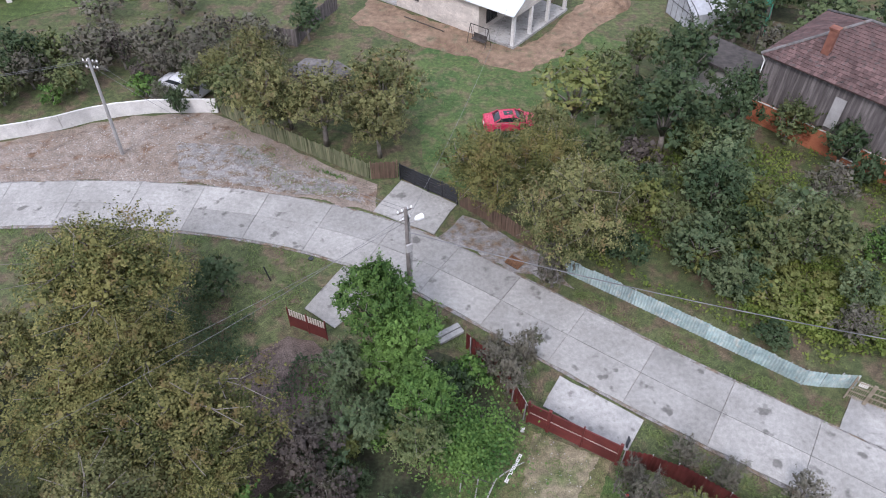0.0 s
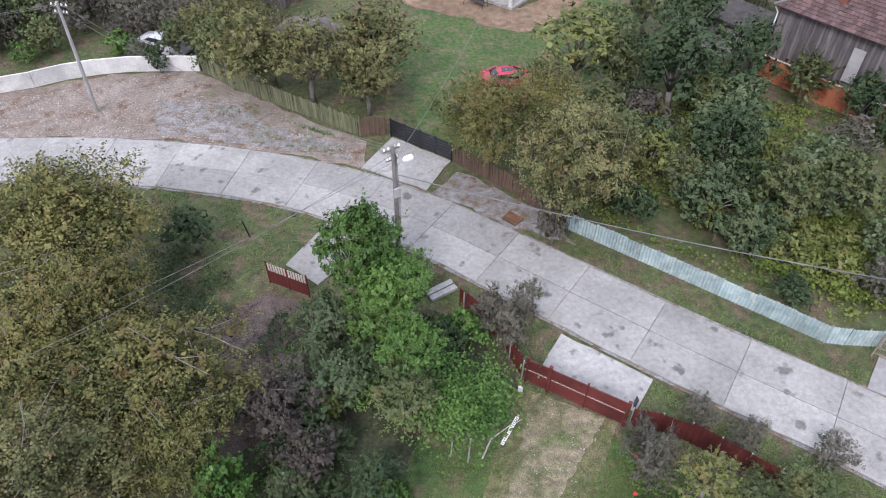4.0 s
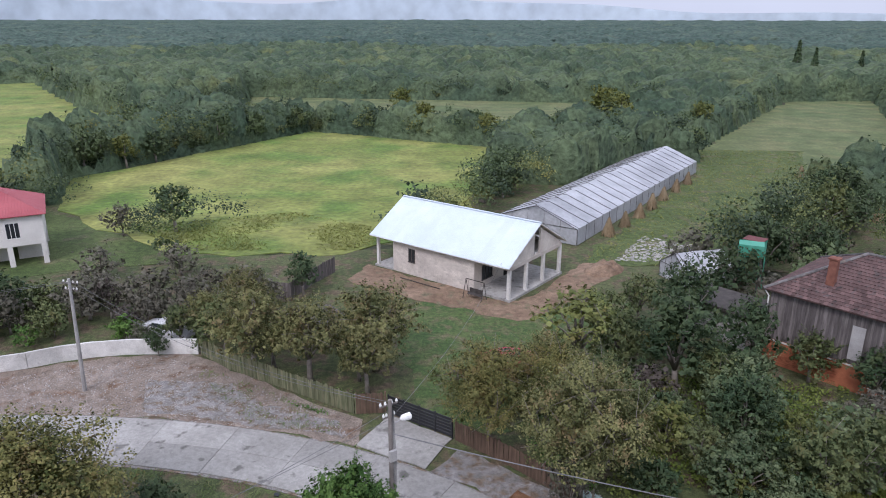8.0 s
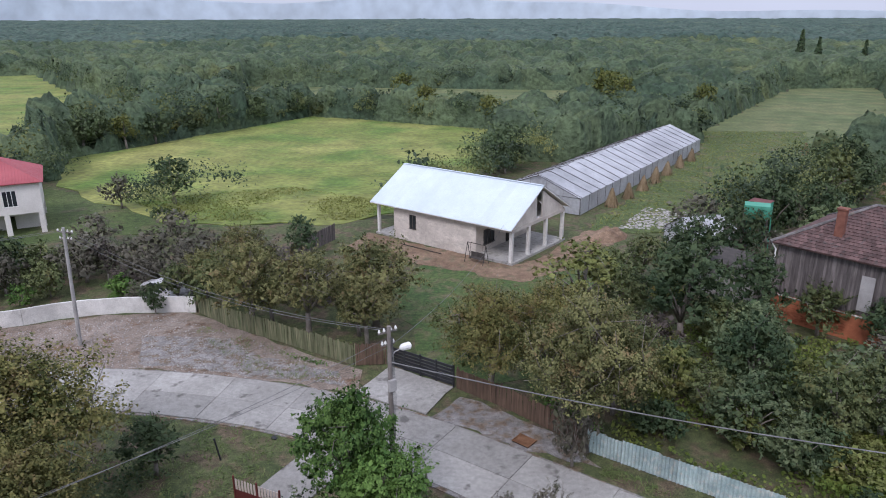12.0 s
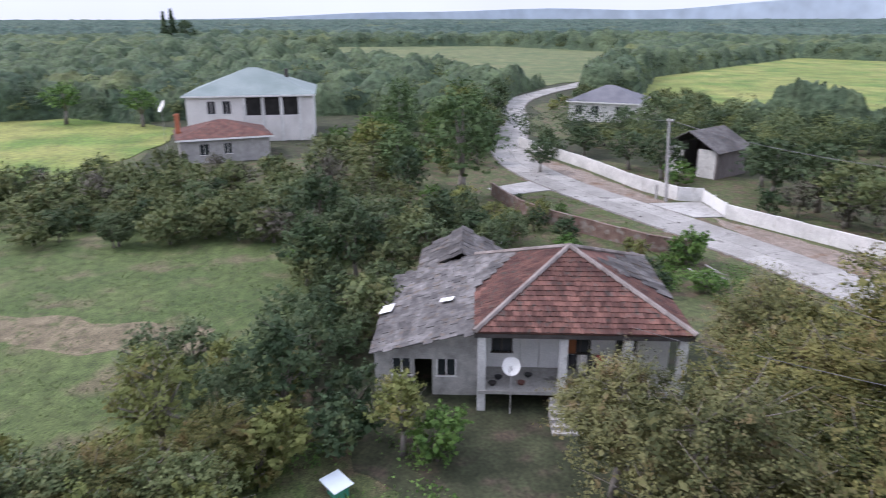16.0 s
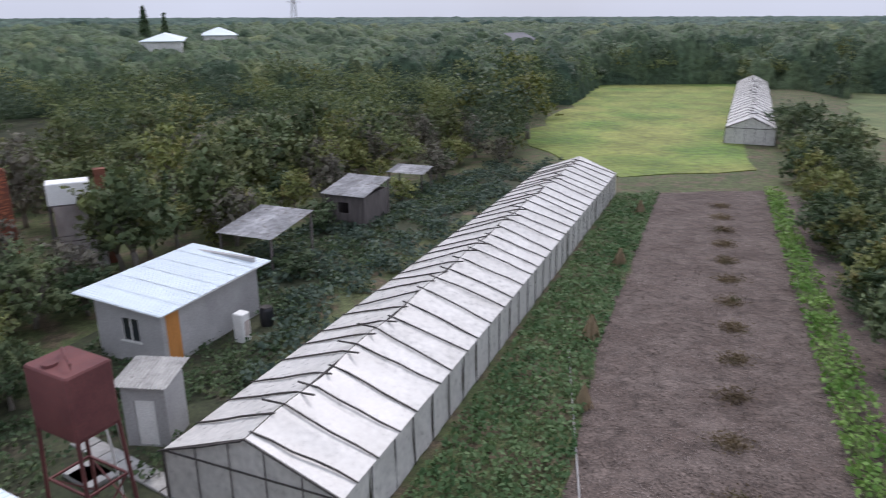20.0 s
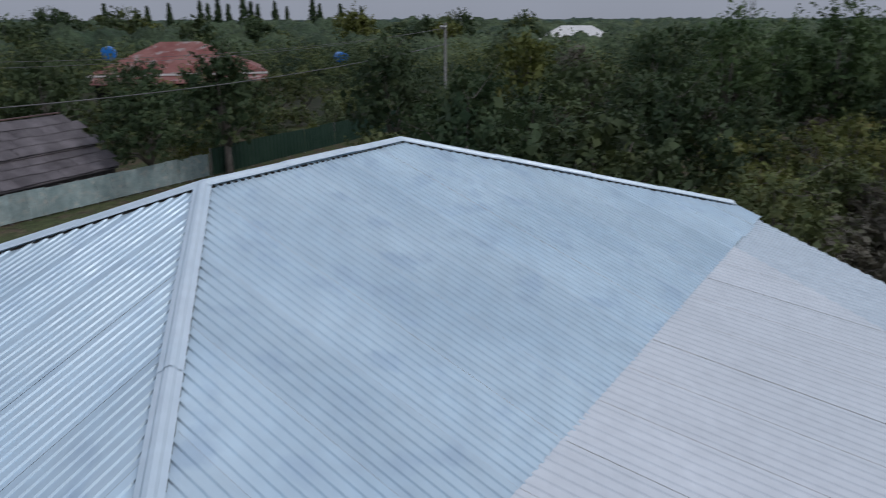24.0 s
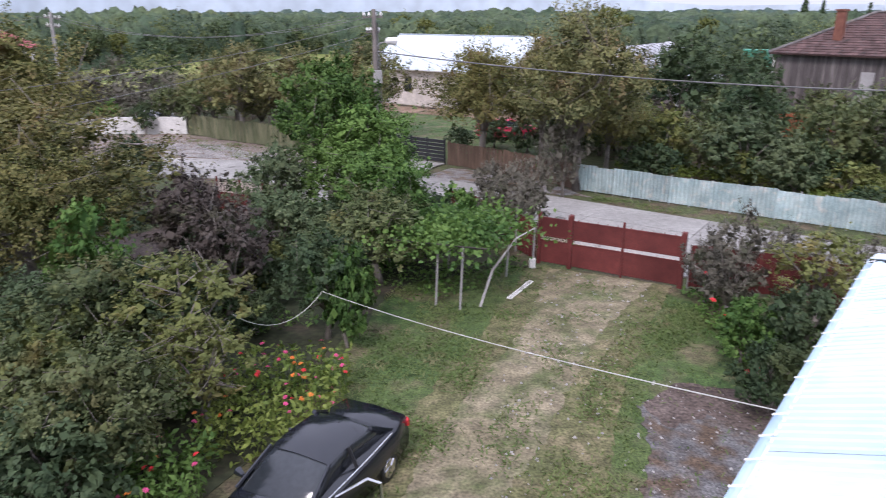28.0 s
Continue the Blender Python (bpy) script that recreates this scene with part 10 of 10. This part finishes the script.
# on the old porch: washing, pots
wash = thing("washing_line", 0, 0, 0, 0, "line of dark and red washing on the porch", "washing")
wash.matrix_basis = oh.matrix_basis.copy()
part("line", Geo().tube([(4.4, 0.9, 2.75), (7.0, 0.9, 2.75)], 0.008, 4), M_WIRE, wash)
CLOTH = [material("dark_cloth", (0.02, 0.02, 0.025), (0.04, 0.04, 0.045), 2, 0.9, 0.2, 30), material("red_cloth", (0.30, 0.015, 0.03), (0.38, 0.03, 0.05), 2, 0.9, 0.2, 30), material("pale_cloth", (0.55, 0.52, 0.48), (0.65, 0.62, 0.58), 2, 0.9, 0.2, 30)]
for k, (x, w, h, c) in enumerate(((4.7, 0.5, 0.8, 0), (5.25, 0.35, 1.0, 2), (5.65, 0.45, 1.1, 0), (6.1, 0.4, 0.9, 1), (6.55, 0.45, 0.7, 2))):
    g = Geo()
    for i in range(5):
        for j in range(3):
            g.v.append((x - w / 2 + w * i / 4, 0.9 + 0.05 * math.sin(i * 2.1 + j), 2.74 - h * j / 2))
    g.f += [(i * 3 + j, i * 3 + j + 1, i * 3 + j + 4, i * 3 + j + 3) for i in range(4) for j in range(2)]
    part("garment", g, CLOTH[c], wash)
for k, (x, y) in enumerate(((0.9, 0.7), (1.2, 1.3), (2.3, 0.8), (2.7, 1.6))):
    pot = thing("bowl", 0, 0, 0, 0, "dark round bowl on the porch floor", "bowl", "porch bowls")
    pot.matrix_basis = oh.matrix_basis @ pose(x, y, 1.12)
    part("bowl_body", Geo().tube([(0, 0, 0), (0, 0, 0.12), (0, 0, 0.16)], [0.1, 0.2, 0.21], 12), (M_STICK, M_BLACK, M_TILE, M_BLACK)[k], pot)
hive = thing("white_box", -23.4, 3.0, 0, 25, "small pale box with a sloping sheet lid", "box")
part("box_body", Geo().box(-0.35, -0.3, 0, 0.35, 0.3, 0.6, None, 0.02), M_GREENPAINT, hive)
part("box_lid", Geo().box(-0.6, -0.45, 0.6, 0.6, 0.45, 0.64, pose(0, 0, 0, 6)), M_ROOF2, hive)

# brick heap and barrow in the neighbour's garden
heap = thing("brick_heap", -55.5, 21.0, 0, 0, "heap of loose pinkish bricks on the grass", "bricks")
hb_ = Geo().box(-0.13, -0.06, -0.035, 0.13, 0.06, 0.035).mesh("brick")
M_PINKBRICK = material("pink_brick", (0.42, 0.25, 0.19), (0.55, 0.37, 0.30), 2.0, 0.9, 0.3, 25.0, rand=0.2)
hb_.materials.append(M_PINKBRICK)
for k in range(110):
    a, r = rng.uniform(0, 6.28), math.sqrt(rng.uniform(0, 1)) * 1.5
    part("brick", hb_, M_PINKBRICK, heap).matrix_basis = pose(r * math.cos(a), r * math.sin(a) * 0.8, 0.04 + 0.55 * (1 - r / 1.5) * rng.uniform(0.3, 1), rng.uniform(-25, 25), rng.uniform(-25, 25), rng.uniform(0, 180))
board = thing("leaning_board", -53.2, 19.4, 0, 60, "pale grey board leaning on the grass", "board")
part("board_panel", Geo().box(-0.8, -0.03, 0, 0.8, 0.03, 1.0, pose(0, 0, 0, -35)), M_WHITE, board)
pile = thing("branch_pile", -41.5, 31.0, 0, 0, "pile of cut pale branches by the wall", "branches")
for k in range(16):
    a = rng.uniform(-0.5, 0.5)
    part("branch", Geo().tube([(rng.uniform(-1, 1), rng.uniform(-1, 1), 0.1 + 0.05 * k), (2.6 * math.cos(a), 2.6 * math.sin(a) + rng.uniform(-1, 1), 0.5 + 0.05 * k)], [0.05, 0.02], 5), M_POLE, pile)
# white sheets on the field
for x, y, s, rz in ((-54.2, -47.4, 1.7, 20), (-56.4, -44.8, 1.6, 60), (-59.5, -41.5, 0.8, 10), (-48.5, -50.5, 0.8, 40), (-66, -46, 1.2, 0)):
    g, nn = Geo(), 7
    for i in range(nn):
        for j in range(nn):
            u, v = i / (nn - 1) * 2 - 1, j / (nn - 1) * 2 - 1
            g.v.append((u * s * (1 + 0.2 * math.sin(v * 3)), v * s * 0.6, 0.05 + 0.35 * (1 - u * u) * (1 - v * v) + 0.1 * math.sin(i * 2 + j * 3)))
    g.f += [(i * nn + j, (i + 1) * nn + j, (i + 1) * nn + j + 1, i * nn + j + 1) for i in range(nn - 1) for j in range(nn - 1)]
    root = thing("film_heap", x, y, 0, rz, "crumpled white film lying on the grass", "film", "film heaps")
    part("film", g, M_FILM, root)

# small grey-roofed store and plank screens near the walnut trees
st = thing("grey_store", -13.4, 57.4, 0, -28, "small store with a grey metal roof among trees", "shed")
ribbed([(-2.0, 1.6, 1.9), (-2.0, -1.6, 1.9), (1.8, -1.6, 2.7), (1.8, 1.6, 2.7)], (0, 1), M_SLATE, st, "roof_sheet", 0.2, 0.03)
ribbed([(3.4, -1.6, 2.2), (3.4, 1.6, 2.2), (1.8, 1.6, 2.7), (1.8, -1.6, 2.7)], (0, 1), M_SLATE, st, "roof_sheet", 0.2, 0.03)
for x0, y0, x1, y1 in ((-1.8, -1.4, 3.2, -1.3), (-1.8, 1.3, 3.2, 1.4), (3.1, -1.3, 3.2, 1.3), (-1.8, -1.3, -1.7, 1.3)):
    part("store_wall", Geo().box(x0, y0, -0.1, x1, y1, 1.9), M_WOOD, st)
board_fence([(-20.5, 66.5), (-16.5, 65.2), (-15.2, 69.5), (-13.4, 73.5)], "grey weathered plank screen by the meadow", 1.8, M_WOOD, step=0.2, seed=9)

# rubble by the field greenhouse
g = Geo()
for x, y, _ in scatter([(18, 78), (26, 78), (30, 84), (24, 88)], 700, rng):
    r = rng.uniform(0.08, 0.3)
    g.add([(x - r, y - r * 0.6, 0), (x + r, y - r * 0.7, 0), (x + r * 0.8, y + r, 0), (x - r * 0.7, y + r, 0), (x, y, r * 0.5)], [(0, 1, 4), (1, 2, 4), (2, 3, 4), (3, 0, 4)])
solo("rubble_patch", g, M_STONE, "patch of pale rubble by the field greenhouse", "rubble", kind="stuff")

# green tank on a stand behind the board house
gt = thing("water_tank", 28.8, 66.9, 0, -22, "green sheet metal tank on a tall wooden stand", "tank")
part("tank_body", Geo().box(-1.15, -0.8, 4.7, 1.15, 0.8, 5.95, None, 0.03), M_GREENPAINT, gt)
for sx in (-1, 1):
    part("tank_rib", Geo().box(sx * 0.4 - 0.03, -0.83, 4.72, sx * 0.4 + 0.03, -0.8, 5.93), M_GREENPAINT, gt)
    for sy in (-1, 1):
        part("stand_leg", Geo().beam((sx * 1.0, sy * 0.65, -0.1), (sx * 1.0, sy * 0.65, 4.7), 0.12), M_WOOD, gt)
    part("stand_brace", Geo().beam((sx * 1.0, -0.65, 1.0), (sx * 1.0, 0.65, 4.2), 0.07), M_WOOD, gt)

# ---- on the horizon ----
def spruce(x, y, h, r):
    rg = np.random.default_rng(int(abs(x * 3 + y)))
    root = thing("spruce_tree", x, y, 0, 0, "tall dark pointed spruce above the woods", "tree", "spruces")
    part("trunk", Geo().tube([(0, 0, -0.1), (0, 0, h * 0.95)], [0.3, 0.05], 6), M_BARK, root)
    n = 420
    z = rg.uniform(0.12, 1.0, n)
    a = rg.uniform(0, 6.28, n)
    rad = r * (1.02 - z) * rg.uniform(0.5, 1.1, n)
    c = np.c_[np.cos(a) * rad, np.sin(a) * rad, z * h]
    me = quads_mesh("crown", leaf_quads(c, np.c_[np.cos(a), np.sin(a), np.full(n, 0.8)], h * 0.05, rg, 0.5))
    me.materials.append(L_DARK)
    part("crown", me, L_DARK, root)


for x, y, h in ((150, 330, 17), (156, 326, 14), (172, 318, 13), (-516, -61, 22), (-517, -56, 24), (303, 124, 17), (307, 113, 15), (309, 109, 16), (312, 101, 17), (315, 89, 18), (316, 86, 17), (317, 82, 19), (318, 78, 17), (320, 72, 21), (321, 69, 18), (321, 66, 17), (323, 59, 18), (324, 54, 16), (325, 43, 20), (326, 40, 17), (327, 31, 17), (328, 22, 16), (294, 145, 15), (60, -260, 15), (64, -250, 17)):
    spruce(x, y, h, h * 0.2)



def pylon(x, y, h):
    root = thing("power_pylon", x, y, 0, 20, "distant steel lattice power pylon", "pylon", "pylons")
    for sx in (-1, 1):
        for sy in (-1, 1):
            part("pylon_leg", Geo().beam((sx * 4, sy * 4, -0.1), (sx * 0.7, sy * 0.7, h), 0.5), M_POLE, root)
    for z in (h * 0.7, h * 0.82, h * 0.95):
        part("pylon_arm", Geo().beam((-8, 0, z), (8, 0, z), 0.6), M_POLE, root)
    for k in range(5):
        w0, w1 = 4 - 3.3 * k / 5, 4 - 3.3 * (k + 1) / 5
        part("pylon_brace", Geo().beam((-w0, -w0, h * k / 5), (w1, -w1, h * (k + 1) / 5), 0.3), M_POLE, root)
        part("pylon_brace", Geo().beam((w0, -w0, h * k / 5), (-w1, -w1, h * (k + 1) / 5), 0.3), M_POLE, root)


pylon(320, -660, 42)
pylon(60, -900, 44)
pylon(560, -260, 40)
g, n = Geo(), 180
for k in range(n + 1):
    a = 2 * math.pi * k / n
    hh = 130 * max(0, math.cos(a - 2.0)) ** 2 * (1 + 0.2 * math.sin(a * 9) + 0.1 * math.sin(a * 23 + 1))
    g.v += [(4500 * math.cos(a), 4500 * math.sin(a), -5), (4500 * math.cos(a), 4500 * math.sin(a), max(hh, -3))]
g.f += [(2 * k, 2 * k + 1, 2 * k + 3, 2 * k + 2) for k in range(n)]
# the hills' pale blue is aerial haze put into the base colour
M_HILL = material("hazy_blue_hills", (0.52, 0.60, 0.68), (0.58, 0.66, 0.73), 0.002, 1.0, 0.0, 0.01)
solo("backdrop", g, M_HILL, "hills on the horizon, pale blue haze put into their colour", "backdrop", kind="structure")

# heap of red earth beside the greenhouse
g, n = Geo(), 22
rr_ = np.random.default_rng(77)
hgt = np.zeros((n, n))
for i in range(n):
    for j in range(n):
        u, v = i / (n - 1) * 2 - 1, j / (n - 1) * 2 - 1
        hgt[i, j] = max(0.0, 1 - (u * u + v * v)) ** 0.8 * 0.95 * (1 + 0.5 * noise.noise((u * 2.5, v * 2.5, 4.0))) + (rr_.uniform(0, 0.07) if u * u + v * v < 1 else 0)
        g.v.append((u * 2.6, v * 1.8, hgt[i, j] - 0.03))
g.f += [(i * n + j, (i + 1) * n + j, (i + 1) * n + j + 1, i * n + j + 1) for i in range(n - 1) for j in range(n - 1)]
ob = solo("earth_mound", g, M_REDEARTH, "mound of dug reddish earth beside the greenhouse", "earth")
ob.matrix_basis = pose(16.4, 75.0, 0, 0, 0, 40)
